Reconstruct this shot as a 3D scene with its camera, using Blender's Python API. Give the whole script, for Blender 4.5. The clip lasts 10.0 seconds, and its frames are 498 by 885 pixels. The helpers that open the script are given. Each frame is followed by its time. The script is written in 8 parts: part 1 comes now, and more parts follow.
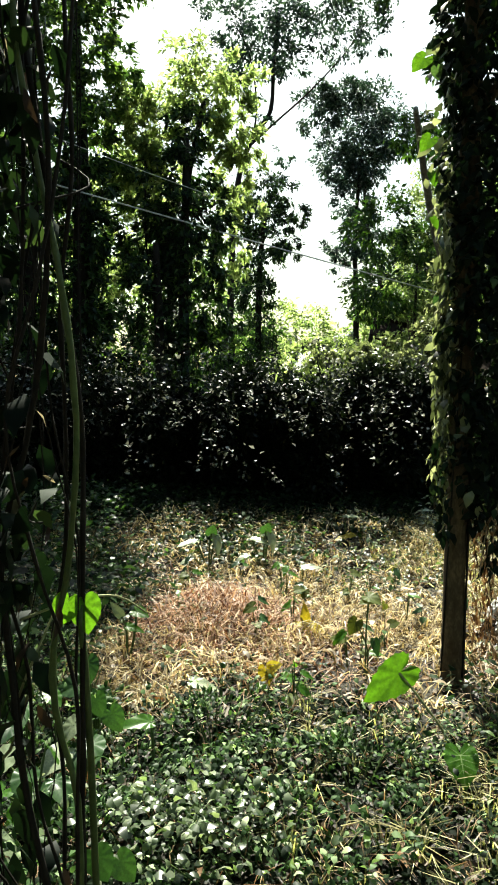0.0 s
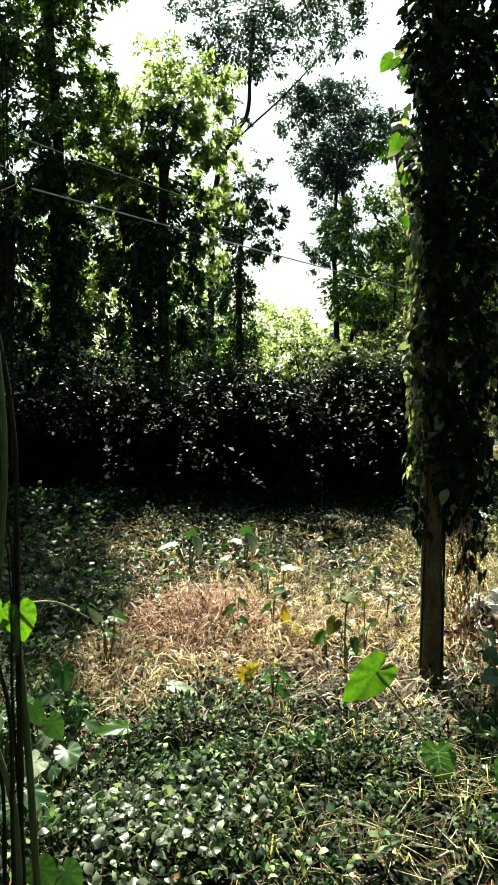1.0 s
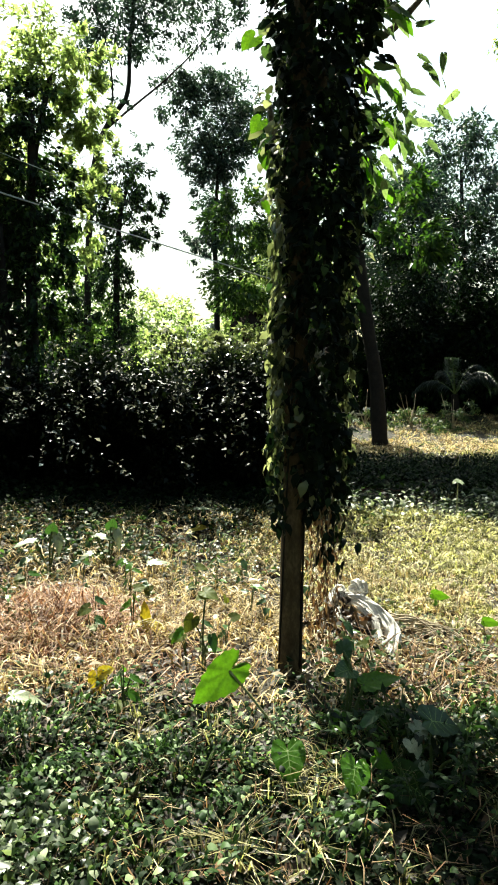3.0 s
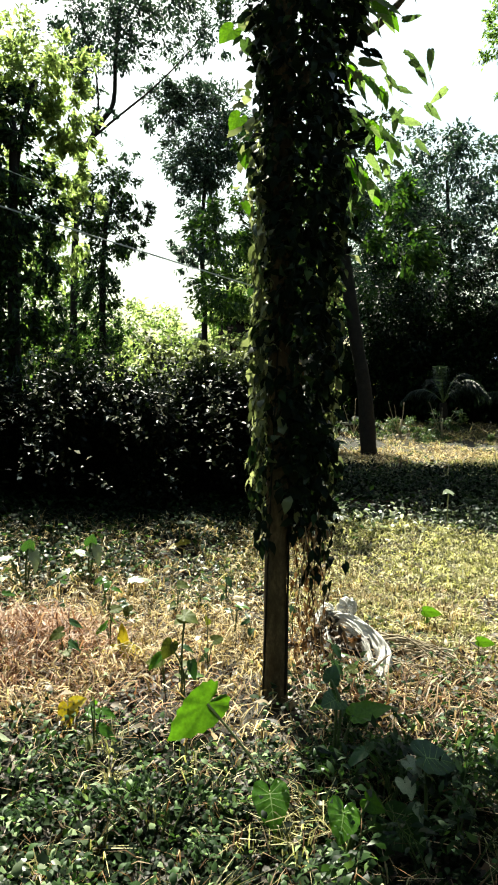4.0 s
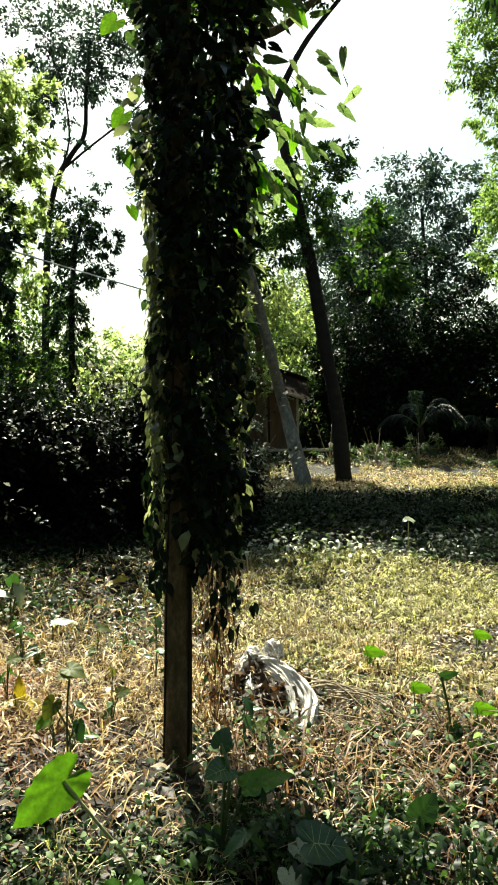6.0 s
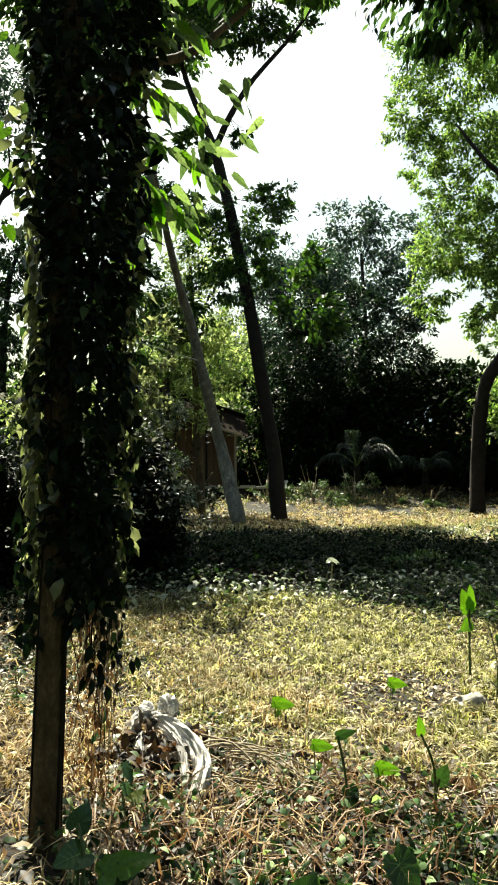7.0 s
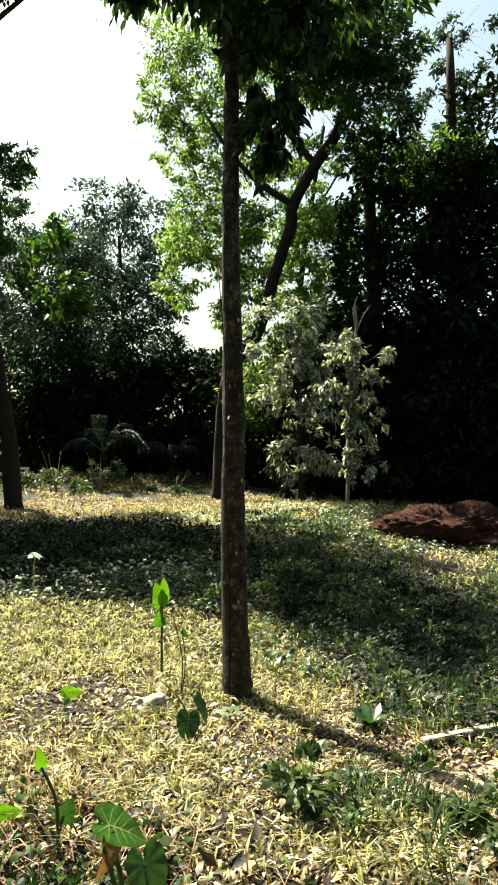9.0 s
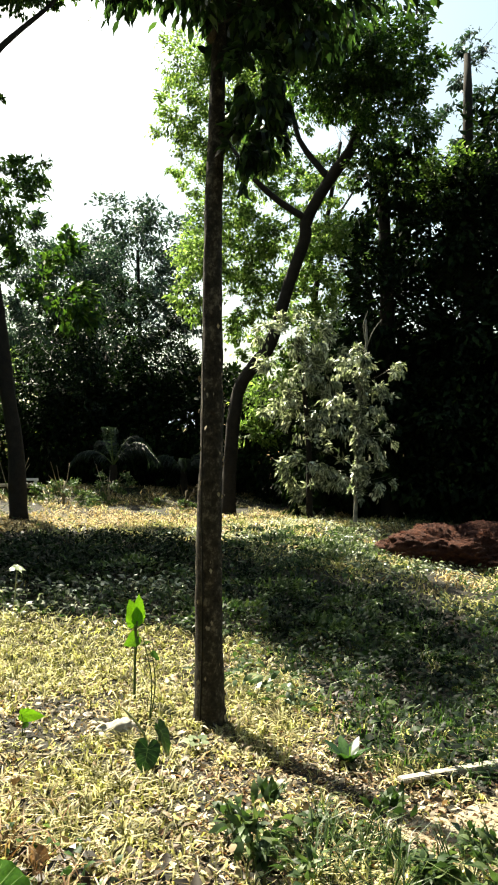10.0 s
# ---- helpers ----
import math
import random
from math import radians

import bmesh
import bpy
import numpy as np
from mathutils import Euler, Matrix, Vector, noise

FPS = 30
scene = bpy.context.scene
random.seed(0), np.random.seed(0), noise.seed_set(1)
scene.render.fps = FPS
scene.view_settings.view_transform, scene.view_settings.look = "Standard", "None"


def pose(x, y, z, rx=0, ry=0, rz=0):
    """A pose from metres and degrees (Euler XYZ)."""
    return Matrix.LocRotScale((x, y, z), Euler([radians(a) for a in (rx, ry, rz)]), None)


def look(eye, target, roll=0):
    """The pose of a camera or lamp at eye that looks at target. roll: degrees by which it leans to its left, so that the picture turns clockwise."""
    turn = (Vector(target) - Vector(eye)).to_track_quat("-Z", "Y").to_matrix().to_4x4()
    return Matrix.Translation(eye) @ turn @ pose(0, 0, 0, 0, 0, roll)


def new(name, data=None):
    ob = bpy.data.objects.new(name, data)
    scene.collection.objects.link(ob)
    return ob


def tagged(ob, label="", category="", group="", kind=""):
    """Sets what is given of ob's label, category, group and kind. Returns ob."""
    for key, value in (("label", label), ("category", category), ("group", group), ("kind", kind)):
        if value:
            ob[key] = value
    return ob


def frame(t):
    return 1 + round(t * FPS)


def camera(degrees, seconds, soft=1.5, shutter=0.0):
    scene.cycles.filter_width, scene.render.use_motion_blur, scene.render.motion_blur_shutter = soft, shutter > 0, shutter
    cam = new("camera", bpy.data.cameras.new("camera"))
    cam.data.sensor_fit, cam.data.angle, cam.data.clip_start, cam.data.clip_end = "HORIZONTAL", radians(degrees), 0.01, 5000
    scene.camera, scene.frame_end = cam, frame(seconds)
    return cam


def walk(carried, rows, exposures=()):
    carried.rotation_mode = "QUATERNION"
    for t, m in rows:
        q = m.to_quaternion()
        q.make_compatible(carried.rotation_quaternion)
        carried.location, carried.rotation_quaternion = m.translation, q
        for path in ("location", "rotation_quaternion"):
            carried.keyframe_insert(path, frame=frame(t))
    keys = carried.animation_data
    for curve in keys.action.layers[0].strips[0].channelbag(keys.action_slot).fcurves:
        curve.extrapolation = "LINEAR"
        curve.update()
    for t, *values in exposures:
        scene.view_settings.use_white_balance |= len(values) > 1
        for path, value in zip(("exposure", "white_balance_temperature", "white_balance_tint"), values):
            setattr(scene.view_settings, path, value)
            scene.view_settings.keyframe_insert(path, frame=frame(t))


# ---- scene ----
cam = camera(39.8, 10.0, soft=1.95)
METRES, EYE, TILT, LEAN, TURN = 2.632, 1.5, 0.0, 3.6, -7.5
ROWS = [
    (0.0, 0.0, 0.0, 0.0, 0.16, -2.39, -3.84),
    (0.5, 0.0071, 0.001, 0.0003, -0.65, -2.29, -3.43),
    (1.0, 0.0179, 0.0032, 0.0003, -1.22, -2.16, -2.9),
    (1.5, 0.0365, 0.0108, -0.0007, -2.46, -2.12, -3.2),
    (2.0, 0.0572, 0.0186, -0.0016, -4.26, -2.35, -3.8),
    (2.5, 0.0697, 0.03, -0.002, -8.92, -2.51, -3.97),
    (4.0, 0.1081, 0.1331, 0.0056, -11.85, -1.5, -3.25),
    (4.5, 0.1547, 0.1602, 0.0049, -2.79, -0.01, -3.53),
    (5.0, 0.2302, 0.1858, 0.0071, -2.46, -1.01, -3.93),
    (5.5, 0.2711, 0.2062, 0.007, -8.55, -0.46, -3.34),
    (7.0, 0.413, 0.2864, 0.0227, -17.71, 4.16, -3.0),
    (7.5, 0.5111, 0.2795, 0.0295, -25.05, 4.27, -4.76),
    (8.0, 0.5734, 0.2868, 0.0299, -31.46, 3.19, -3.46),
    (8.5, 0.6408, 0.3306, 0.0392, -34.16, 4.38, -4.15),
    (9.0, 0.7017, 0.3552, 0.0435, -37.34, 3.94, -2.43),
    (9.5, 0.7783, 0.3598, 0.0434, -35.88, 5.21, -3.3),
    (10.0, 0.8501, 0.3705, 0.0468, -35.94, 5.16, -3.56),
]
walk(cam, [(t, pose(0, 0, EYE, TILT, LEAN, TURN) @ pose(METRES * x, METRES * y, METRES * z, 90 + pitch, roll, yaw)) for t, x, y, z, yaw, pitch, roll in ROWS],
     exposures=[(0.0, 2.02, 6350, 0), (1.0, 1.93, 6350, 0), (2.0, 2.14, 6400, 0), (2.6, 2.05, 6420, 0), (4.0, 1.9, 6450, 0), (4.8, 1.74, 6480, 0), (5.6, 1.84, 6560, 0), (7.0, 1.82, 6640, 1), (7.6, 1.62, 6650, 1), (8.1, 1.6, 6720, 2), (9.0, 1.98, 6850, 3), (10.0, 2.1, 6920, 3)])

# ---- light ----
SUN_ELEVATION, SUN_AZIMUTH = 54.0, 3.5        # azimuth from +y towards +x
sky_world = bpy.data.worlds.new("sky")
scene.world = sky_world
sky_world.use_nodes = True
_n, _l = sky_world.node_tree.nodes, sky_world.node_tree.links
_sky = _n.new("ShaderNodeTexSky")
_sky.sky_type, _sky.sun_disc = "NISHITA", False
_sky.sun_elevation, _sky.sun_rotation = radians(SUN_ELEVATION), radians(SUN_AZIMUTH)
_sky.air_density, _sky.dust_density, _sky.ozone_density = 2.0, 3.0, 1.0
_n["Background"].inputs["Strength"].default_value = 0.05
_l.new(_sky.outputs["Color"], _n["Background"].inputs["Color"])
sun = new("sun", bpy.data.lights.new("sun", "SUN"))
sun.data.energy, sun.data.angle, sun.data.color = 5.0, radians(0.5), (1.0, 0.93, 0.80)
_e, _a = radians(SUN_ELEVATION), radians(SUN_AZIMUTH)
sun.matrix_basis = look((math.sin(_a) * math.cos(_e) * 60, math.cos(_a) * math.cos(_e) * 60, math.sin(_e) * 60), (0, 0, 0))

# ---- materials ----
rng = np.random.default_rng(7)


def node_mat(name):
    m = bpy.data.materials.new(name)
    m.use_nodes = True
    return m, m.node_tree.nodes, m.node_tree.links, m.node_tree.nodes["Principled BSDF"]


def ramp(nodes, links, fac, stops):
    r = nodes.new("ShaderNodeValToRGB")
    while len(r.color_ramp.elements) < len(stops):
        r.color_ramp.elements.new(0.5)
    for e, (p, c) in zip(r.color_ramp.elements, stops):
        e.position, e.color = p, (*c, 1)
    links.new(fac, r.inputs["Fac"])
    return r.outputs["Color"]


def noise_tex(nodes, links, scale, detail=4.0, rough=0.6, stretch=None):
    co = nodes.new("ShaderNodeTexCoord")
    t = nodes.new("ShaderNodeTexNoise")
    t.inputs["Scale"].default_value, t.inputs["Detail"].default_value, t.inputs["Roughness"].default_value = scale, detail, rough
    if stretch:
        mp = nodes.new("ShaderNodeMapping")
        mp.inputs["Scale"].default_value = stretch
        links.new(co.outputs["Object"], mp.inputs["Vector"])
        links.new(mp.outputs["Vector"], t.inputs["Vector"])
    else:
        links.new(co.outputs["Object"], t.inputs["Vector"])
    return t.outputs["Fac"]


def bump(nodes, links, fac, bsdf, strength, dist=0.01):
    b = nodes.new("ShaderNodeBump")
    b.inputs["Strength"].default_value, b.inputs["Distance"].default_value = strength, dist
    links.new(fac, b.inputs["Height"])
    links.new(b.outputs["Normal"], bsdf.inputs["Normal"])


def leaf_material(name, stops, trans=0.45, gloss=0.42, by_object=False, trans_tint=(1.05, 1.2, 0.6), blotch=9.0, spec=0.4, mottle=0.35):
    """Leaves: colours picked leaf by leaf, with blotches, light that comes through, and a waxy gloss."""
    m, n, l, b = node_mat(name)
    if by_object:
        pick = n.new("ShaderNodeObjectInfo").outputs["Random"]
    else:
        pick = n.new("ShaderNodeNewGeometry").outputs["Random Per Island"]
    col = ramp(n, l, pick, stops)
    spot = noise_tex(n, l, blotch, 3.0)
    var = n.new("ShaderNodeHueSaturation")
    mr = n.new("ShaderNodeMapRange")
    mr.inputs["To Min"].default_value, mr.inputs["To Max"].default_value = 1 - mottle, 1 + mottle
    mr.inputs["From Min"].default_value, mr.inputs["From Max"].default_value = 0.25, 0.75
    l.new(spot, mr.inputs["Value"])
    l.new(mr.outputs["Result"], var.inputs["Value"])
    l.new(col, var.inputs["Color"])
    l.new(var.outputs["Color"], b.inputs["Base Color"])
    b.inputs["Roughness"].default_value = gloss
    b.inputs["Specular IOR Level"].default_value = spec
    tr = n.new("ShaderNodeBsdfTranslucent")
    tint = n.new("ShaderNodeMix")
    tint.data_type, tint.blend_type = "RGBA", "MULTIPLY"
    tint.inputs["Factor"].default_value = 1.0
    tint.inputs[7].default_value = (*trans_tint, 1)
    l.new(var.outputs["Color"], tint.inputs[6])
    l.new(tint.outputs[2], tr.inputs["Color"])
    mix = n.new("ShaderNodeMixShader")
    mix.inputs["Fac"].default_value = trans
    l.new(b.outputs["BSDF"], mix.inputs[1])
    l.new(tr.outputs["BSDF"], mix.inputs[2])
    l.new(mix.outputs["Shader"], n["Material Output"].inputs["Surface"])
    return m


def surface(name, stops, scale, rough=0.85, bump_strength=0.5, bump_dist=0.01, stretch=None, fine=6.0, metal=0.0):
    """A rough surface: colour by coarse noise, broken by fine grain, with relief."""
    m, n, l, b = node_mat(name)
    coarse, grain = noise_tex(n, l, scale, 5.0, 0.65, stretch), noise_tex(n, l, scale * fine, 4.0, 0.7, stretch)
    add = n.new("ShaderNodeMix")
    add.inputs["Factor"].default_value = 0.4
    l.new(coarse, add.inputs[2])
    l.new(grain, add.inputs[3])
    l.new(ramp(n, l, add.outputs[0], stops), b.inputs["Base Color"])
    b.inputs["Roughness"].default_value, b.inputs["Metallic"].default_value = rough, metal
    b.inputs["Specular IOR Level"].default_value = 0.2
    bump(n, l, add.outputs[0], b, bump_strength, bump_dist)
    return m


M_IVY = leaf_material("ivy_leaf", [(0, (0.007, 0.015, 0.007)), (0.5, (0.02, 0.042, 0.015)), (0.85, (0.05, 0.095, 0.03)), (1, (0.12, 0.19, 0.06))], 0.46, 0.4, spec=0.25)
# Near-black copy of the ivy leaf: shade is put into the colour.
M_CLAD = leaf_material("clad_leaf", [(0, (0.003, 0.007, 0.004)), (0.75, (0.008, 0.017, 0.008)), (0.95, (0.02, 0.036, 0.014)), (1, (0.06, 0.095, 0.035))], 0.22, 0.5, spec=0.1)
M_IVY_OBJ = leaf_material("vine_leaf", [(0, (0.010, 0.025, 0.009)), (0.5, (0.035, 0.075, 0.02)), (0.85, (0.08, 0.14, 0.035)), (1, (0.14, 0.2, 0.065))], 0.38, 0.35, True, trans_tint=(1.05, 1.12, 0.75), spec=0.4)
# Dark and pale copies of the vine leaf, holding shade and sunlight as colour.
M_CLAD_OBJ = leaf_material("shaded_vine_leaf", [(0, (0.003, 0.006, 0.003)), (0.8, (0.006, 0.013, 0.006)), (1, (0.02, 0.035, 0.014))], 0.25, 0.5, True, spec=0.06)
M_FRINGE = leaf_material("sun_tinted_vine_leaf", [(0, (0.035, 0.045, 0.02)), (0.5, (0.15, 0.175, 0.08)), (1, (0.40, 0.42, 0.24))], 0.45, 0.35, trans_tint=(1.05, 1.1, 0.75), spec=0.5)
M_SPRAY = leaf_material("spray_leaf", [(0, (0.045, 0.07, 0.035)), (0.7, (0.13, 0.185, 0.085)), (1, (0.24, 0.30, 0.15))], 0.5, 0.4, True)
M_GLOSS = leaf_material("glossy_leaf", [(0, (0.010, 0.018, 0.010)), (0.6, (0.03, 0.05, 0.025)), (1, (0.20, 0.24, 0.15))], 0.35, 0.3, spec=0.6)
# Mostly black ramp with a pale end that paints sun flecks.
M_FLECK = leaf_material("sunfleck_hedge_leaf", [(0, (0.003, 0.006, 0.003)), (0.68, (0.008, 0.012, 0.006)), (0.76, (0.12, 0.13, 0.09)), (1, (0.55, 0.56, 0.5))], 0.2, 0.4, trans_tint=(1.0, 1.0, 0.9), spec=0.25)
M_PALE = leaf_material("pale_glossy_leaf", [(0, (0.022, 0.034, 0.015)), (0.6, (0.075, 0.105, 0.048)), (1, (0.33, 0.37, 0.24))], 0.4, 0.36, spec=0.7)
# Brighter copy of the pale glossy leaf; its whitish end paints sun glare.
M_LIT = leaf_material("sun_tinted_glossy_leaf", [(0, (0.02, 0.03, 0.012)), (0.4, (0.11, 0.14, 0.07)), (0.72, (0.38, 0.41, 0.28)), (1, (0.72, 0.73, 0.62))], 0.42, 0.34, trans_tint=(1.05, 1.1, 0.8), spec=0.8)
M_CROOK = leaf_material("feathery_leaf", [(0, (0.045, 0.085, 0.022)), (0.5, (0.12, 0.185, 0.05)), (1, (0.28, 0.35, 0.12))], 0.72, trans_tint=(1.05, 1.18, 0.7))
M_TREE = leaf_material("tree_leaf", [(0, (0.015, 0.035, 0.01)), (0.5, (0.035, 0.075, 0.016)), (1, (0.08, 0.14, 0.025))], 0.5)
M_BRIGHT = leaf_material("light_green_leaf", [(0, (0.10, 0.14, 0.052)), (0.5, (0.21, 0.27, 0.10)), (1, (0.38, 0.43, 0.20))], 0.8, trans_tint=(1.06, 1.12, 0.75))
# Blue cast of aerial haze is put into this leaf colour.
M_BLUE = leaf_material("haze_blue_leaf", [(0, (0.012, 0.027, 0.028)), (0.6, (0.028, 0.052, 0.047)), (1, (0.065, 0.095, 0.082))], 0.42)
M_PALM = leaf_material("palm_leaflet", [(0, (0.008, 0.014, 0.012)), (0.7, (0.018, 0.028, 0.025)), (1, (0.05, 0.07, 0.06))], 0.3, 0.45, spec=0.15)
# Near-black leaf that holds deep shade in its colour.
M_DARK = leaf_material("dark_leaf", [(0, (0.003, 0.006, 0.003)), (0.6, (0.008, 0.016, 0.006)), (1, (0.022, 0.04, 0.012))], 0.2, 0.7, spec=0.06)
# Near-black: the hedge's shade is put into its leaf colour.
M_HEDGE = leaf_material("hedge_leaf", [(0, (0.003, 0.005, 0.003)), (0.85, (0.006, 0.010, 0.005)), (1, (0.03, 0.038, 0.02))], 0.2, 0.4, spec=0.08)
M_CREEP = leaf_material("creeper_leaf", [(0, (0.006, 0.012, 0.005)), (0.45, (0.018, 0.04, 0.013)), (0.78, (0.07, 0.13, 0.042)), (1, (0.36, 0.45, 0.24))], 0.34, 0.5, spec=0.15)
M_WEED = leaf_material("weed_leaf", [(0, (0.018, 0.036, 0.014)), (0.6, (0.05, 0.085, 0.032)), (1, (0.15, 0.19, 0.08))], 0.4, 0.4, spec=0.3)
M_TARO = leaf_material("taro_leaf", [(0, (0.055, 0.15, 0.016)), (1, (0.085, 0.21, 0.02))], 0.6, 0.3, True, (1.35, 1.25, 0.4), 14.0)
# Darker copy of the taro leaf: shade is put into the colour.
M_TARO_DARK = leaf_material("shade_toned_leaf", [(0, (0.02, 0.05, 0.015)), (1, (0.045, 0.10, 0.025))], 0.35, 0.33, True, blotch=14.0)
M_OLIVE = leaf_material("olive_leaf", [(0, (0.06, 0.08, 0.02)), (1, (0.12, 0.15, 0.04))], 0.45, 0.5, True, (1.2, 1.1, 0.4), 14.0, 0.15)
M_VEIN = surface("leaf_vein", [(0.3, (0.12, 0.2, 0.05)), (0.7, (0.2, 0.3, 0.09))], 40.0, 0.5, 0.1, 0.001)
M_YELLOW = leaf_material("yellow_leaf", [(0, (0.42, 0.33, 0.03)), (1, (0.55, 0.45, 0.06))], 0.5, 0.45, True, (1.1, 1.1, 0.5), 30.0)
M_GREY_LEAF = leaf_material("pale_leaf", [(0, (0.14, 0.18, 0.10)), (1, (0.30, 0.34, 0.22))], 0.3, 0.32, True, (1.1, 1.1, 0.7), 20.0)
M_STRAW = leaf_material("dry_grass_blade", [(0, (0.035, 0.024, 0.011)), (0.4, (0.17, 0.125, 0.055)), (0.72, (0.48, 0.36, 0.165)), (1, (0.76, 0.65, 0.40))], 0.3, 0.55, trans_tint=(1.05, 1.0, 0.7), blotch=4.0, mottle=0.6, spec=0.25)
M_RUST = leaf_material("reddish_dry_blade", [(0, (0.07, 0.03, 0.018)), (0.5, (0.27, 0.15, 0.088)), (1, (0.5, 0.35, 0.22))], 0.25, 0.55, trans_tint=(1.1, 0.9, 0.7), blotch=5.0, mottle=0.5, spec=0.25)
M_GRASS = leaf_material("grass_blade", [(0, (0.04, 0.042, 0.014)), (0.35, (0.18, 0.165, 0.065)), (0.75, (0.50, 0.445, 0.23)), (1, (0.78, 0.72, 0.48))], 0.42, 0.5, blotch=5.0, mottle=0.6, spec=0.2)
# Dead leaves, dark enough to paint shade in gaps and hollows too.
M_MULCH_SHADE = leaf_material("rotting_leaf_gap_shade", [(0, (0.010, 0.007, 0.004)), (0.7, (0.03, 0.02, 0.011)), (1, (0.10, 0.07, 0.04))], 0.15, 0.6, trans_tint=(1.1, 0.9, 0.6))
M_LITTER = leaf_material("bleached_dead_leaf", [(0, (0.07, 0.05, 0.03)), (0.5, (0.25, 0.195, 0.12)), (1, (0.70, 0.62, 0.46))], 0.2, 0.55, trans_tint=(1.05, 1.0, 0.75))
M_MID = leaf_material("mid_green_leaf", [(0, (0.02, 0.04, 0.008)), (0.5, (0.052, 0.097, 0.028)), (1, (0.15, 0.21, 0.06))], 0.6)
M_BROWN_LEAF = leaf_material("dead_leaf", [(0, (0.07, 0.035, 0.016)), (0.5, (0.20, 0.11, 0.05)), (1, (0.42, 0.31, 0.18))], 0.2, 0.5, trans_tint=(1.1, 0.9, 0.6))
M_BARK = surface("brown_bark", [(0.3, (0.022, 0.016, 0.009)), (0.5, (0.07, 0.052, 0.029)), (0.72, (0.19, 0.145, 0.085))], 11.0, 0.9, 0.9, 0.012, (1, 1, 0.45))
M_BARK_GREY = surface("grey_bark", [(0.38, (0.010, 0.008, 0.006)), (0.52, (0.032, 0.027, 0.02)), (0.66, (0.15, 0.13, 0.095))], 14.0, 0.88, 0.9, 0.012, (1, 1, 0.9), 3.0)
M_BARK_PALE = surface("pale_grey_bark", [(0.35, (0.06, 0.058, 0.05)), (0.52, (0.15, 0.145, 0.12)), (0.68, (0.30, 0.29, 0.25))], 6.0, 0.88, 0.7, 0.012, (1, 1, 0.6), 3.0)
M_SAND = surface("trodden_sand", [(0.3, (0.11, 0.09, 0.06)), (0.5, (0.24, 0.20, 0.14)), (0.75, (0.44, 0.38, 0.28))], 6.0, 0.95, 0.9, 0.02)
M_BARK_DARK = surface("dark_bark", [(0.3, (0.006, 0.005, 0.004)), (0.7, (0.026, 0.021, 0.016))], 5.0, 0.92, 0.8, 0.02)
M_STEM = surface("green_stem", [(0.3, (0.03, 0.05, 0.015)), (0.7, (0.09, 0.13, 0.04))], 30.0, 0.5, 0.2, 0.002)
M_STEM_PALE = surface("pale_stem", [(0.3, (0.16, 0.18, 0.08)), (0.7, (0.32, 0.33, 0.17))], 40.0, 0.5, 0.2, 0.002)
M_VINE = surface("vine_stem", [(0.35, (0.006, 0.005, 0.004)), (0.6, (0.014, 0.012, 0.008)), (0.85, (0.05, 0.045, 0.03))], 40.0, 0.8, 0.5, 0.002)
M_STICK = surface("dead_stick", [(0.3, (0.12, 0.09, 0.055)), (0.7, (0.42, 0.36, 0.25))], 25.0, 0.8, 0.4, 0.003)
M_SACK = surface("woven_white_sack", [(0.25, (0.30, 0.28, 0.25)), (0.6, (0.66, 0.64, 0.60))], 16.0, 0.6, 0.6, 0.006)
M_REDSOIL = surface("red_soil", [(0.3, (0.010, 0.004, 0.003)), (0.5, (0.038, 0.013, 0.008)), (0.75, (0.13, 0.05, 0.028))], 3.5, 0.97, 1.0, 0.12)
M_PLANK = surface("weathered_board", [(0.3, (0.17, 0.15, 0.12)), (0.7, (0.42, 0.39, 0.33))], 10.0, 0.8, 0.5, 0.004, (0.15, 1, 1))
M_WOOD = surface("old_brown_boards", [(0.3, (0.05, 0.028, 0.016)), (0.7, (0.16, 0.10, 0.058))], 5.0, 0.85, 0.5, 0.01, (1, 1, 0.1))
M_TILE = surface("brown_roof", [(0.3, (0.006, 0.004, 0.003)), (0.7, (0.024, 0.017, 0.012))], 3.0, 0.85, 0.6, 0.02)
M_TILE.node_tree.nodes["Principled BSDF"].inputs["Specular IOR Level"].default_value = 0.02
M_STONE = surface("pale_stone", [(0.3, (0.22, 0.20, 0.17)), (0.7, (0.5, 0.47, 0.42))], 5.0, 0.85, 0.6, 0.02)
M_WHITE = surface("whitewashed_wall", [(0.3, (0.6, 0.6, 0.58)), (0.7, (0.82, 0.82, 0.8))], 1.5, 0.8, 0.2, 0.01)
M_CABLE = surface("pale_cable", [(0.3, (0.35, 0.36, 0.35)), (0.7, (0.55, 0.56, 0.54))], 8.0, 0.4, 0.1, 0.001)
M_SHEET = surface("blue_grey_sheet", [(0.3, (0.25, 0.32, 0.42)), (0.7, (0.42, 0.5, 0.6))], 3.0, 0.35, 0.1, 0.004)


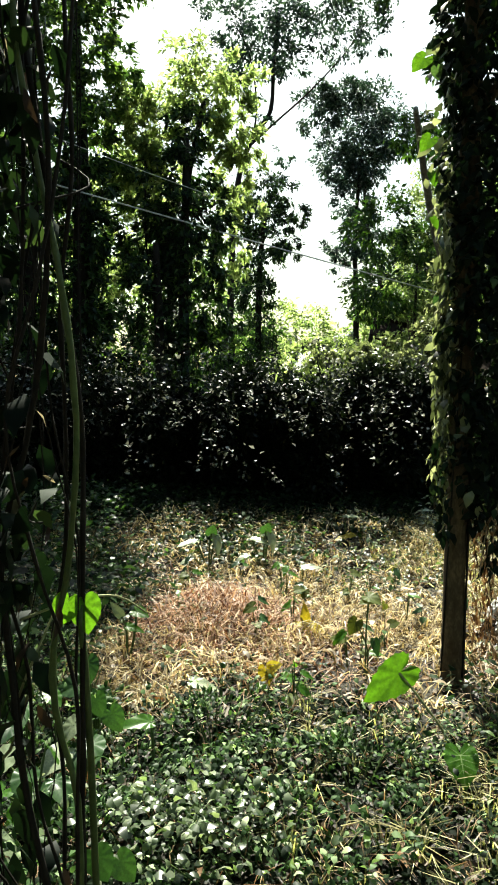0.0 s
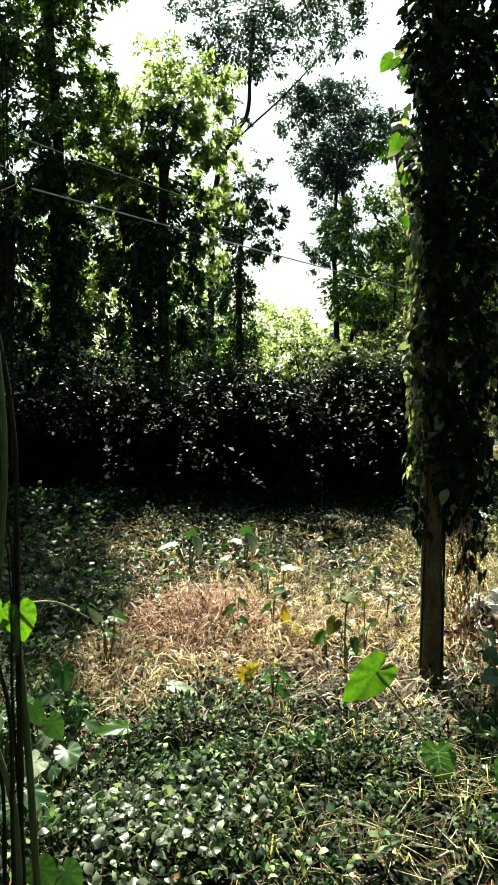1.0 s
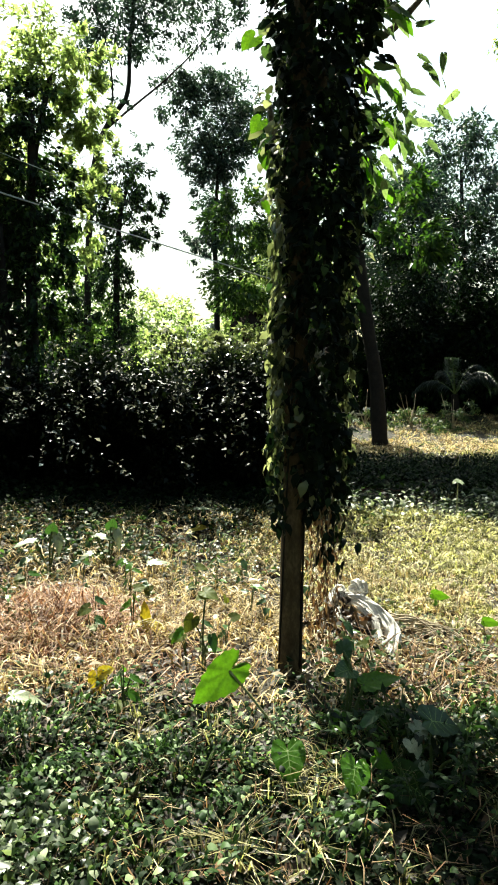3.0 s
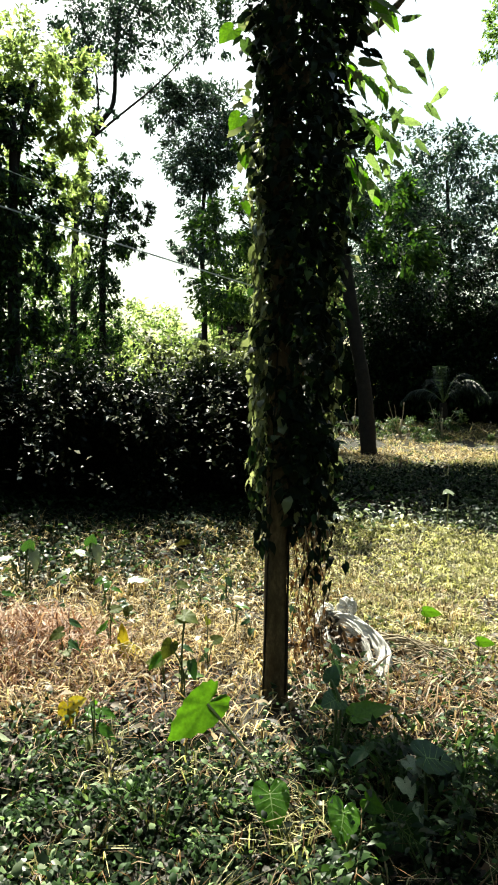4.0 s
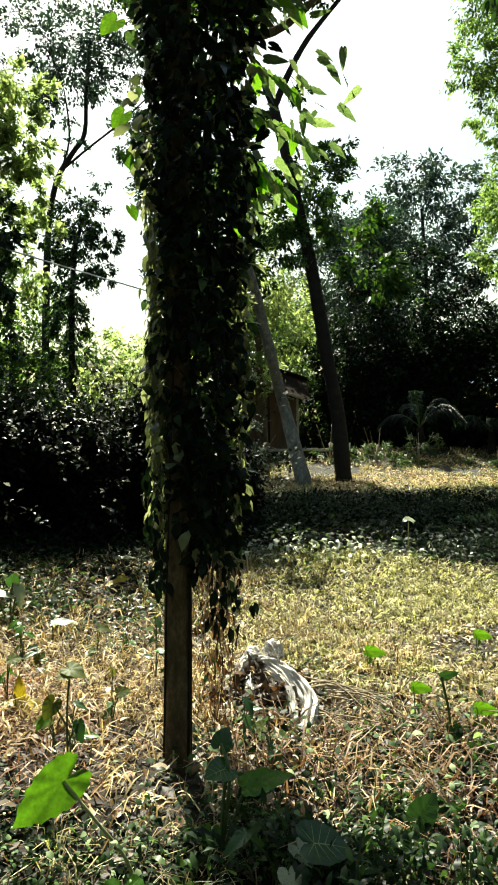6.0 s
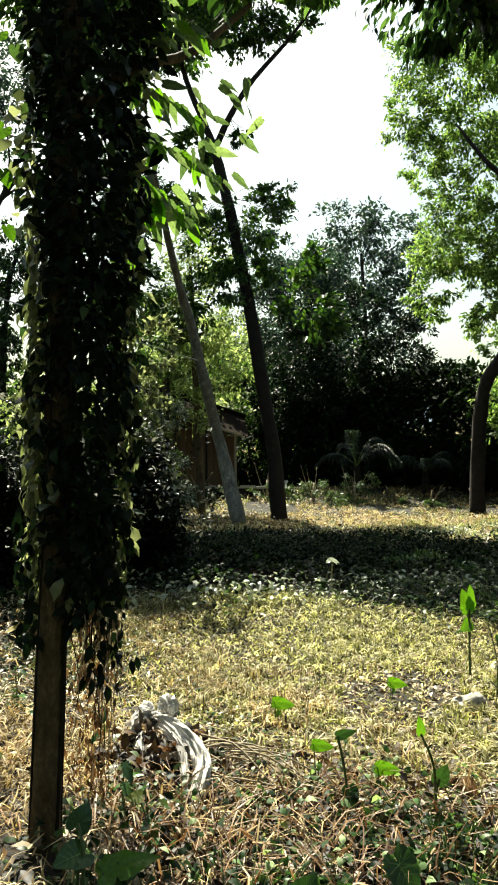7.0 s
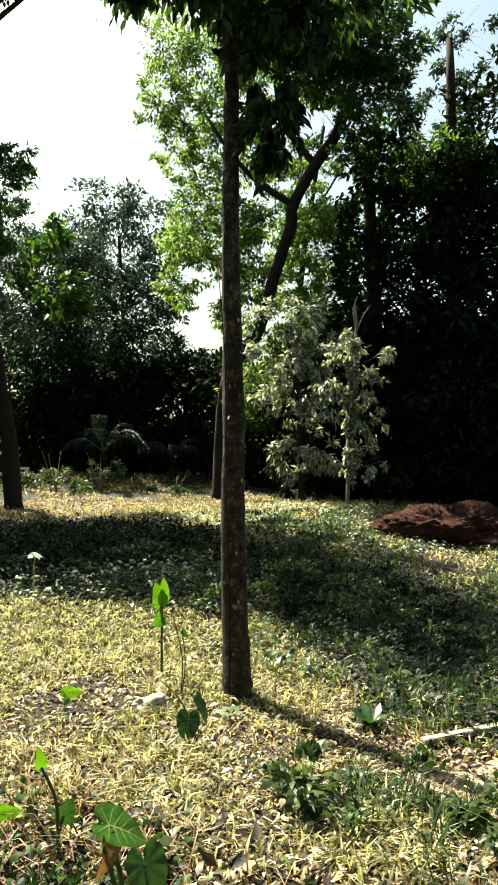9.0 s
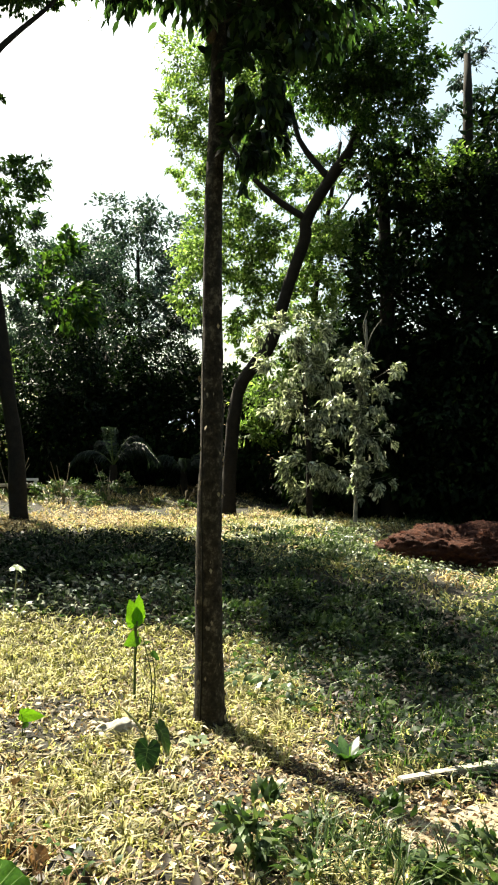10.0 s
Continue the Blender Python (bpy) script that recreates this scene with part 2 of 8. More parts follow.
def ground_material():
    m, n, l, b = node_mat("soil_and_litter")
    big, mid, fine = noise_tex(n, l, 0.7, 4), noise_tex(n, l, 5.0, 5), noise_tex(n, l, 45.0, 5, 0.75)
    soil = ramp(n, l, fine, [(0.3, (0.006, 0.004, 0.003)), (0.55, (0.02, 0.014, 0.009)), (0.8, (0.08, 0.06, 0.036))])
    green = ramp(n, l, fine, [(0.3, (0.004, 0.006, 0.003)), (0.6, (0.015, 0.017, 0.007)), (0.85, (0.05, 0.05, 0.02))])
    mix = n.new("ShaderNodeMix")
    mix.data_type = "RGBA"
    fac = n.new("ShaderNodeMath")
    fac.operation, fac.use_clamp = "MULTIPLY_ADD", True
    fac.inputs[1].default_value, fac.inputs[2].default_value = 3.0, -1.15
    avg = n.new("ShaderNodeMath")
    avg.operation = "ADD"
    l.new(big, avg.inputs[0])
    l.new(mid, avg.inputs[1])
    half = n.new("ShaderNodeMath")
    half.operation = "MULTIPLY"
    half.inputs[1].default_value = 0.5
    l.new(avg.outputs[0], half.inputs[0])
    l.new(half.outputs[0], fac.inputs[0])
    l.new(fac.outputs[0], mix.inputs["Factor"])
    l.new(soil, mix.inputs[6])
    l.new(green, mix.inputs[7])
    l.new(mix.outputs[2], b.inputs["Base Color"])
    b.inputs["Roughness"].default_value = 0.95
    bump(n, l, fine, b, 0.9, 0.02)
    return m


M_GROUND = ground_material()


# ---- mesh helpers ----
def smooth01(v, a, b):
    s = np.clip((v - a) / (b - a), 0, 1)
    return s * s * (3 - 2 * s)


def height(x, y):
    """The ground's height: it falls a little to the right, rises to a terrace beyond, with a hollow by the far heap."""
    x, y = np.asarray(x, float), np.asarray(y, float)
    z = -0.05 * np.clip(x, -4, 7) + 0.45 * smooth01(y, 5.5, 9.0)
    z = z + 0.95 * smooth01(y, 19.5, 27.5) * smooth01(x, 8.0, 12.0)
    z = z + 0.25 * np.exp(-(((x - 16.3) / 2.5) ** 2 + ((y - 12.6) / 2.5) ** 2)) - 0.3 * smooth01(x, 11.0, 15.0) * (1 - smooth01(y, 9.0, 12.0))
    z = z + 0.02 * np.sin(1.7 * x + 0.6 * y) * np.sin(1.3 * y - 0.5 * x) * smooth01(np.hypot(x, y), 1, 4)
    return z


def mesh_np(name, verts, faces, material, parent=None, smooth=False, label=""):
    """One mesh object from arrays; faces is an (n, 3) or (n, 4) array of indices."""
    verts, faces = np.asarray(verts, np.float32), np.asarray(faces, np.int32)
    me = bpy.data.meshes.new(name)
    k = faces.shape[1]
    me.vertices.add(len(verts))
    me.vertices.foreach_set("co", verts.ravel())
    me.loops.add(faces.size)
    me.loops.foreach_set("vertex_index", faces.ravel())
    me.polygons.add(len(faces))
    me.polygons.foreach_set("loop_start", np.arange(0, faces.size, k, dtype=np.int32))
    if smooth:
        me.polygons.foreach_set("use_smooth", np.ones(len(faces), bool))
    me.update(calc_edges=True)
    me.materials.append(material)
    ob = new(name, me)
    if parent:
        ob.parent = parent
    if label:
        ob["label"] = label
    return ob


def part(name, bm, material, parent, label="", smooth=False):
    me = bpy.data.meshes.new(name)
    bm.to_mesh(me)
    bm.free()
    me.materials.append(material)
    if smooth:
        me.polygons.foreach_set("use_smooth", np.ones(len(me.polygons), bool))
    ob = new(name, me)
    ob.parent = parent
    if label:
        ob["label"] = label
    return ob


def empty(name, at, label, category, group=""):
    ob = new(name)
    ob.matrix_basis = Matrix.Translation(at)
    ob.empty_display_size = 0.1
    return tagged(ob, label, category, group)


def unit(v):
    return v / np.maximum(np.linalg.norm(v, axis=-1, keepdims=True), 1e-9)


def leaf_arrays(pts, along, normal, length, width, shape="rhomb", fold=0.18, droop=0.15, curl=None):
    """Vertices and triangles of many leaves: each starts at a point, runs along a way and faces a normal."""
    n = len(pts)
    d = unit(along)
    s = unit(np.cross(d, normal))
    u = np.cross(s, d)
    length, width = np.broadcast_to(length, n)[:, None], np.broadcast_to(width, n)[:, None]
    if shape == "rhomb":
        prof = [(0, 0, 0), (0.42, -1, 1), (1, 0, -1), (0.42, 1, 1)]
        tri = [(0, 3, 2), (0, 2, 1)]
    elif shape == "oval":
        prof = [(0, 0, 0), (0.26, -0.82, 1), (0.3, 0.85, 0.3), (0.64, -0.78, 0.3), (0.6, 0.8, 1), (1, 0, -1.2)]
        tri = [(0, 2, 1), (1, 2, 4), (1, 4, 3), (3, 4, 5)]
    else:
        prof = [(0, -1, 0), (0, 1, 0), (0.5, -0.85, 0.75), (0.5, 0.85, 0.75), (0.97, 0, -1)]
        tri = [(0, 1, 2), (1, 3, 2), (2, 3, 4)]
    vs = []
    for a, b, c in prof:
        lift = c * width * fold if c > 0 else c * length * droop
        if shape == "blade" and c > 0:
            lift = c * length * 0.5 * droop
        side = 0 if curl is None else s * length * (curl[:, None] * a * a)
        vs.append(pts + d * length * a + s * width * 0.5 * b + u * lift + side)
    v = np.stack(vs, 1).reshape(-1, 3)
    f = (np.arange(n)[:, None, None] * len(prof) + np.array(tri)[None]).reshape(-1, 3)
    return v, f


def scatter_leaves(name, pts, material, parent, length, width, shape="rhomb", out=None, hang=0.4, spread=0.9, label=""):
    """Joined leaves at points. out: the way outwards at each; hang: how far they droop; spread: how unruly they are."""
    n = len(pts)
    out = np.zeros((n, 3)) if out is None else out
    along = out + rng.normal(0, spread, (n, 3)) * 0.7 + np.array([0, 0, -hang])
    normal = out * 0.5 + np.array([0, 0, 0.8]) + rng.normal(0, spread, (n, 3)) * 0.6
    L = length * rng.uniform(0.6, 1.35, n)
    v, f = leaf_arrays(pts, along, normal, L, L * width / length, shape)
    ob = mesh_np(name, v, f, material, parent, label=label)
    return tagged(ob, kind="stuff")


def clump_points(c, r, n, twigs=0):
    """Points in an uneven clump: many small tufts inside and on an ellipsoid."""
    c, r = np.array(c, float), np.array(r, float)
    k = max(5, int(n / 45)) if not twigs else twigs
    w = unit(rng.normal(0, 1, (k, 3))) * (rng.uniform(0.15, 1.12, (k, 1)) ** 0.45)
    which = rng.integers(0, k, n)
    p = w[which] + rng.normal(0, 0.13, (n, 3)) * np.array([1, 1, 0.75])
    return c + p * r, unit(p + 1e-6)


def tube(name, pts, radii, material, parent=None, sides=9, wob=0.06, label="", sub=4):
    """A round, slightly uneven stem through the points, with the radii given at its ends or at each point."""
    pts = np.array(pts, float)
    if len(radii) == 2 and len(pts) > 2:
        seg = np.r_[0, np.cumsum(np.linalg.norm(np.diff(pts, axis=0), axis=1))]
        radii = np.interp(seg / seg[-1], [0, 1], radii)
    radii = np.array(radii, float)
    m = len(pts)
    if m > 2 and sub > 1:
        fine = []
        rad = []
        for i in range(m - 1):
            p0, p1, p2, p3 = pts[max(i - 1, 0)], pts[i], pts[i + 1], pts[min(i + 2, m - 1)]
            for t in np.arange(sub) / sub:
                fine.append(0.5 * (2 * p1 + (p2 - p0) * t + (2 * p0 - 5 * p1 + 4 * p2 - p3) * t * t + (3 * p1 - p0 - 3 * p2 + p3) * t ** 3))
                rad.append(radii[i] + (radii[i + 1] - radii[i]) * t)
        pts, radii = np.array(fine + [pts[-1]]), np.array(rad + [radii[-1]])
    m = len(pts)
    tang = unit(np.gradient(pts, axis=0))
    ref = np.array([1.0, 0.0, 0.0]) if abs(tang[:, 0]).mean() < 0.8 else np.array([0.0, 1.0, 0.0])
    a = unit(np.cross(tang, ref))
    b = np.cross(tang, a)
    th = np.arange(sides) * 2 * math.pi / sides
    ring = a[:, None] * np.cos(th)[None, :, None] + b[:, None] * np.sin(th)[None, :, None]
    rr = radii[:, None] * (1 + rng.normal(0, wob, (m, sides)))
    v = (pts[:, None] + ring * rr[..., None]).reshape(-1, 3)
    v = np.vstack([v, pts[:1], pts[-1:]])
    f = []
    for i in range(m - 1):
        for j in range(sides):
            p, q = i * sides + j, i * sides + (j + 1) % sides
            f.append((p, q, q + sides))
            f.append((p, q + sides, p + sides))
    for j in range(sides):
        f.append((j, len(v) - 2, (j + 1) % sides))
        f.append(((m - 1) * sides + j, (m - 1) * sides + (j + 1) % sides, len(v) - 1))
    return mesh_np(name, v, np.array(f)[:, ::-1], material, parent, True, label)


def rel(pts, at):
    return [tuple(np.array(p, float) - np.array(at, float)) for p in pts]


def tree(name, label, trunks, crown, leaf, bark, leaf_len, density=1.0, hang=0.4, radii=(0.2, 0.08), category="tree", shape="rhomb", foot=None, group="", leaf_w=0.5, extra=()):
    """A tree: trunks and limbs as tapered tubes from the ground up, and crowns of leaf clumps (x, y, z, rx, rz).
    extra: further crowns (clumps, leaf material, leaf length, density)."""
    first = trunks[0]
    bx, by = first[0][:2]
    at = (bx, by, float(height(bx, by)) - 0.05)
    t = empty(name, at, label, category, group)
    for i, line in enumerate(trunks):
        line = [tuple(p) for p in line]
        if i == 0 or (foot and i < foot):
            x, y, z = line[0]
            line = [(x, y, float(height(x, y)) - 0.08)] + [p for p in line if p[2] > float(height(x, y)) + 0.4]
            if len(line) < 2:
                line.append((x + 0.03, y, float(height(x, y)) + 0.7))
            r = radii
            rr = [r[0] * 1.25] + list(np.linspace(r[0], r[1], len(line) - 1))
        else:
            rr = (radii[1] * 0.75, radii[1] * 0.25)
        tube("trunk" if i == 0 or (foot and i < foot) else "limb", rel(line, at), rr, bark, t)
    for clumps, mat, size, dens in [(crown, leaf, leaf_len, density)] + list(extra):
        pts, outs = [], []
        size = size * 0.78
        for x, y, z, rx, rz in clumps:
            n = int(dens * 27 * rx * rz / (size * size * leaf_w))
            p, o = clump_points((x, y, z), (rx * 1.12, rx * 1.12, rz * 1.12), max(n, 30))
            pts.append(p)
            outs.append(o)
        p, o = np.vstack(pts), np.vstack(outs)
        keep = p[:, 2] > height(p[:, 0], p[:, 1]) + 0.02
        p, o = p[keep], o[keep]
        scatter_leaves("crown", p - np.array(at), mat, t, size, size * leaf_w, shape, o, hang)
    crown = list(crown) + [c for e in extra for c in e[0]]
    # twigs that carry the clumps
    mid = np.array([c[:3] for c in crown])
    tv, tf, k = [], [], 0
    lines = np.vstack([np.array(l, float) for l in trunks])
    for c, (x, y, z, rx, rz) in zip(mid, crown):
        src = lines[np.argmin(((lines - c) ** 2).sum(1))]
        if np.linalg.norm(src - c) > 2.4:
            continue
        for _ in range(4):
            end = c + rng.normal(0, 0.45, 3) * np.array([rx, rx, rz])
            side = unit(rng.normal(0, 1, 3)) * max(0.008, radii[1] * 0.08)
            up = np.array([0, 0, 1.0]) * np.linalg.norm(side)
            q = (src + end) / 2 + rng.normal(0, 0.12, 3) * rx
            for s0, s1 in ((src, q), (q, end)):
                tv += [s0 - side, s0 + side, s0 + up, s1 - side * 0.5, s1 + side * 0.5, s1 + up * 0.5]
                tf += [(k, k + 1, k + 4), (k, k + 4, k + 3), (k + 1, k + 2, k + 5), (k + 1, k + 5, k + 4), (k + 2, k, k + 3), (k + 2, k + 3, k + 5)]
                k += 6
    if tv:
        tagged(mesh_np("twig_work", np.array(tv) - np.array(at), tf, bark, t), kind="stuff")
    return t


# ---- ground ----
def axis(lo, hi, near_lo, near_hi, step, far):
    inner = np.arange(near_lo, near_hi + step / 2, step)
    left = near_lo - np.geomspace(step, near_lo - lo, far)
    right = near_hi + np.geomspace(step, hi - near_hi, far)
    return np.r_[left[::-1], inner, right]


def build_ground():
    xs, ys = axis(-900, 900, -4, 9, 0.09, 30), axis(-300, 1500, 0.5, 10, 0.09, 30)
    X, Y = np.meshgrid(xs, ys)
    Z = height(X, Y)
    near = np.exp(-((np.hypot(X - 2.5, Y - 4.5) / 9.0) ** 4))
    Z = Z + near * rng.normal(0, 0.009, Z.shape)
    v = np.stack([X, Y, Z], -1).reshape(-1, 3)
    nx = len(xs)
    i, j = np.meshgrid(np.arange(nx - 1), np.arange(len(ys) - 1))
    a = (j * nx + i).ravel()
    f = np.stack([a, a + 1, a + nx + 1, a + nx], 1)
    return tagged(mesh_np("ground", v, f, M_GROUND, None, True), "uneven brown soil with dry grass litter and weeds", "ground", "", "structure")


build_ground()

# ---- distant trees and woods ----
tree("ivy_tree", "tall dark tree smothered in ivy beside the hedge", [[(-1.54, 13.80, -0.10), (-1.47, 13.80, 3.03), (-1.43, 13.80, 5.20), (-1.50, 13.80, 7.34), (-1.58, 13.80, 9.02), (-1.52, 13.80, 12.20)]],
     [(-1.89, 13.80, 8.79, 0.90, 0.64), (-1.26, 13.80, 9.04, 0.58, 0.51), (-1.38, 13.80, 8.29, 0.63, 0.50), (-0.75, 13.80, 8.23, 0.44, 0.44), (-1.91, 13.80, 7.85, 0.76, 0.63), (-1.19, 13.80, 7.46, 0.62, 0.56), (-1.93, 13.80, 7.00, 0.74, 0.61), (-1.31, 13.80, 6.60, 0.61, 0.55),
      # Clumps from z 9.9 up are unseen, added to shade the clearing's left.
      (-0.98, 13.80, 9.95, 0.80, 0.54), (-1.09, 13.80, 11.02, 0.80, 0.64), (-2.16, 13.80, 10.17, 1.07, 0.86), (-2.37, 13.80, 11.67, 1.28, 0.86), (-1.09, 13.80, 12.31, 0.96, 0.64), (-0.34, 13.80, 10.54, 0.64, 0.43), (-0.02, 13.80, 11.45, 0.64, 0.54), (-0.23, 13.80, 12.31, 0.64, 0.54), (-0.45, 13.80, 13.38, 0.86, 0.54), (-0.86, 14.54, 7.92, 0.52, 0.52), (-0.94, 14.54, 7.01, 0.45, 0.51), (-0.89, 14.54, 6.10, 0.44, 0.50), (-0.86, 14.54, 5.19, 0.40, 0.43), (-0.70, 14.54, 4.51, 0.27, 0.36), (-0.43, 14.54, 6.58, 0.37, 0.50)], M_MID, M_BARK_DARK, 0.18, 0.6, radii=(0.13, 0.06), group="back trees")
tree("creeper_tree", "leaning trunk smothered in black-green creepers", [[(-1.62, 13.47, -0.10), (-1.54, 13.47, 3.00), (-1.52, 13.47, 6.32)], [(-2.59, 13.47, -0.10), (-2.37, 13.47, 5.25)]],
     [(-2.06, 13.47, 6.14, 0.66, 0.60), (-1.44, 13.47, 5.74, 0.54, 0.54), (-1.98, 13.47, 5.18, 0.59, 0.59), (-1.41, 13.47, 4.88, 0.41, 0.52), (-1.47, 13.47, 4.01, 0.44, 0.52), (-1.49, 13.47, 3.15, 0.46, 0.58), (-1.49, 13.47, 2.27, 0.48, 0.57), (-1.52, 13.47, 1.29, 0.54, 0.64),
      (-2.31, 13.47, 4.32, 0.47, 0.64), (-2.44, 13.47, 3.46, 0.52, 0.64), (-2.46, 13.47, 2.50, 0.58, 0.63), (-2.48, 13.47, 1.29, 0.64, 0.64)], M_IVY, M_BARK_DARK, 0.17, 1.3, hang=0.8, foot=2, radii=(0.13, 0.07), group="back trees")
tree("ivy_tree", "tall dark tree smothered in ivy at the plot's edge", [[(-3.23, 13.90, -0.10), (-3.23, 13.90, 5.25), (-3.17, 13.90, 11.13)]],
     [(-3.15, 13.80, 7.25, 0.88, 1.13), (-3.21, 13.80, 5.36, 0.85, 1.08), (-3.26, 13.80, 3.46, 0.82, 1.06), (-3.23, 13.80, 1.61, 0.96, 0.96), (-3.01, 13.80, 8.92, 0.92, 0.92), (-3.66, 13.80, 11.13, 1.28, 1.28), (-4.51, 13.80, 8.46, 1.07, 1.71), (-4.51, 13.80, 4.71, 1.07, 1.93), (-2.69, 13.26, 13.16, 1.39, 0.86)],
     M_IVY, M_BARK_DARK, 0.2, 1.0, hang=0.7, radii=(0.15, 0.08), group="back trees")
tree("leafy_tree", "tall tree with a bright green leafy top", [[(0.45, 14.12, -0.10), (0.45, 14.12, 2.14), (0.46, 14.12, 3.99), (0.52, 14.12, 5.91), (0.89, 14.12, 7.82)], [(0.06, 13.90, 2.16), (-0.08, 13.90, 3.50), (-0.26, 13.90, 4.71), (-0.30, 14.01, 6.53)]],
     [(0.91, 14.33, 8.49, 0.79, 0.55), (0.34, 14.33, 8.01, 0.64, 0.51), (1.43, 14.33, 8.12, 0.59, 0.52), (-0.30, 14.33, 7.46, 0.64, 0.58), (-0.54, 14.33, 6.67, 0.52, 0.57), (1.52, 14.33, 7.33, 0.45, 0.64), (1.22, 14.33, 6.35, 0.40, 0.56), (-0.38, 14.33, 6.06, 0.56, 0.47), (0.03, 14.33, 6.98, 0.44, 0.44), (1.01, 14.33, 7.81, 0.51, 0.39), (1.00, 14.33, 7.06, 0.43, 0.43), (-0.07, 14.54, 7.60, 0.51, 0.51), (-0.24, 14.54, 6.81, 0.41, 0.50), (0.04, 14.54, 6.04, 0.45, 0.45), (0.20, 14.54, 5.26, 0.32, 0.37), (1.71, 14.54, 7.30, 0.36, 0.58), (1.59, 14.54, 6.38, 0.30, 0.50), (1.47, 14.54, 5.56, 0.25, 0.32), (-0.67, 14.54, 7.43, 0.39, 0.51), (-0.84, 14.54, 6.53, 0.43, 0.50)],
     M_BRIGHT, M_BARK_DARK, 0.17, 0.62, radii=(0.1, 0.05), group="back trees")
tree("leafy_tree", "leafy young tree filling in behind a bright crown", [[(0.20, 15.62, -0.10), (0.20, 15.62, 3.10), (0.30, 15.62, 6.32)]],
     [(-0.17, 15.62, 6.59, 0.81, 0.67), (1.76, 15.62, 5.53, 0.48, 0.80), (-0.56, 15.62, 5.35, 0.66, 0.66), (1.04, 15.62, 4.89, 0.65, 0.65), (-1.15, 15.62, 6.56, 0.55, 0.81), (1.96, 15.62, 6.68, 0.35, 0.68), (-1.07, 15.62, 4.47, 0.52, 0.52), (-1.84, 15.62, 4.18, 0.64, 0.96), (-1.73, 15.62, 5.89, 0.64, 0.86)],
     M_BRIGHT, M_BARK_DARK, 0.17, 0.5, radii=(0.09, 0.05), group="back trees")
tree("creeper_tree", "dark trunk clothed in hanging creepers below a bright crown", [[(0.52, 13.80, -0.10), (0.47, 13.80, 3.64), (0.52, 13.80, 6.96)], [(0.09, 13.69, -0.10), (-0.02, 13.69, 3.00), (-0.08, 13.69, 4.82)]],
     [(0.53, 13.90, 7.05, 0.43, 0.54), (0.46, 13.90, 6.28, 0.48, 0.60), (0.51, 13.90, 5.46, 0.50, 0.60), (0.46, 13.90, 4.62, 0.49, 0.59), (0.47, 13.90, 3.73, 0.46, 0.58), (0.52, 13.90, 2.83, 0.51, 0.51), (0.41, 13.90, 1.82, 0.64, 0.64), (-0.06, 13.90, 5.05, 0.39, 0.54), (-0.12, 13.90, 4.16, 0.27, 0.52), (-0.09, 13.90, 3.17, 0.27, 0.46), (-0.02, 13.90, 2.14, 0.32, 0.54), (1.17, 13.90, 5.31, 0.31, 0.59), (1.11, 13.90, 4.41, 0.24, 0.52)],
     M_IVY, M_BARK_DARK, 0.16, 0.85, hang=0.8, foot=2, radii=(0.1, 0.06), group="back trees",
     extra=[([(-0.21, 14.00, 4.86, 0.53, 0.71), (-0.22, 14.00, 3.59, 0.52, 0.70), (0.41, 14.00, 5.34, 0.53, 0.71), (0.51, 14.00, 4.06, 0.47, 0.70), (0.39, 14.00, 2.97, 0.58, 0.58), (-0.34, 14.00, 2.73, 0.58, 0.58), (0.00, 14.00, 5.94, 0.54, 0.60), (0.99, 14.00, 4.74, 0.38, 0.65), (0.93, 14.00, 3.65, 0.41, 0.64), (0.93, 14.00, 2.77, 0.46, 0.52), (-0.82, 14.00, 4.29, 0.59, 1.05), (-0.84, 14.00, 2.92, 0.58, 0.69)], M_IVY, 0.17, 0.42)])
tree("tall_airy_tree", "tall thin-trunked tree with an airy spreading crown", [[(2.88, 29.7, 0), (2.9, 29.7, 2.94), (3.02, 29.7, 6.78), (3.1, 29.7, 9.02), (3.27, 29.7, 11.12), (3.61, 29.7, 12.59), (4.24, 29.7, 13.72), (4.73, 29.7, 14.6), (4.83, 29.7, 16.55), (5.03, 29.7, 18.51)],
     [(3.75, 29.7, 12.9), (4.9, 29.7, 14.0), (6.4, 29.7, 15.4), (7.91, 29.7, 17.08), (8.8, 29.7, 18.4)], [(3.61, 29.7, 12.59), (4.1, 29.7, 14.31), (3.81, 29.7, 16.7), (3.09, 29.7, 18.08)]],
     [(3.74, 29.77, 17.92, 2.1, 1.4), (6.11, 29.37, 18.11, 2.1, 1.4), (7.96, 28.92, 17.31, 1.4, 1.1), (4.7, 29.63, 16.5, 1.4, 1.1), (2.78, 29.87, 18.61, 1.4, 1.2), (7.26, 29.11, 18.75, 2.1, 0.9), (5.65, 29.46, 16.72, 0.9, 0.7),
      (2.35, 29.7, 16.48, 1.09, 1.04), (3.32, 29.7, 17.83, 1.4, 1.17), (4.79, 29.7, 18.41, 1.42, 1.08), (4.27, 29.7, 16.13, 1.23, 0.99), (6.26, 29.7, 17.92, 1.42, 1.19), (8.01, 29.7, 18.64, 1.45, 0.92), (9.28, 29.7, 18.13, 1.01, 0.93), (5.5, 29.7, 16.44, 1.0, 0.72), (3.41, 29.7, 15.25, 0.65, 0.59), (10.06, 29.7, 19.28, 1.18, 0.89), (2.14, 29.7, 18.33, 0.84, 0.7),
      (4.44, 29.67, 20.49, 3.3, 1.2), (5.3, 29.5, 12.7, 0.6, 0.5), (4.4, 29.6, 13.6, 0.5, 0.5)], M_BLUE, M_BARK_DARK, 0.25, 0.2, radii=(0.16, 0.07), group="back trees")
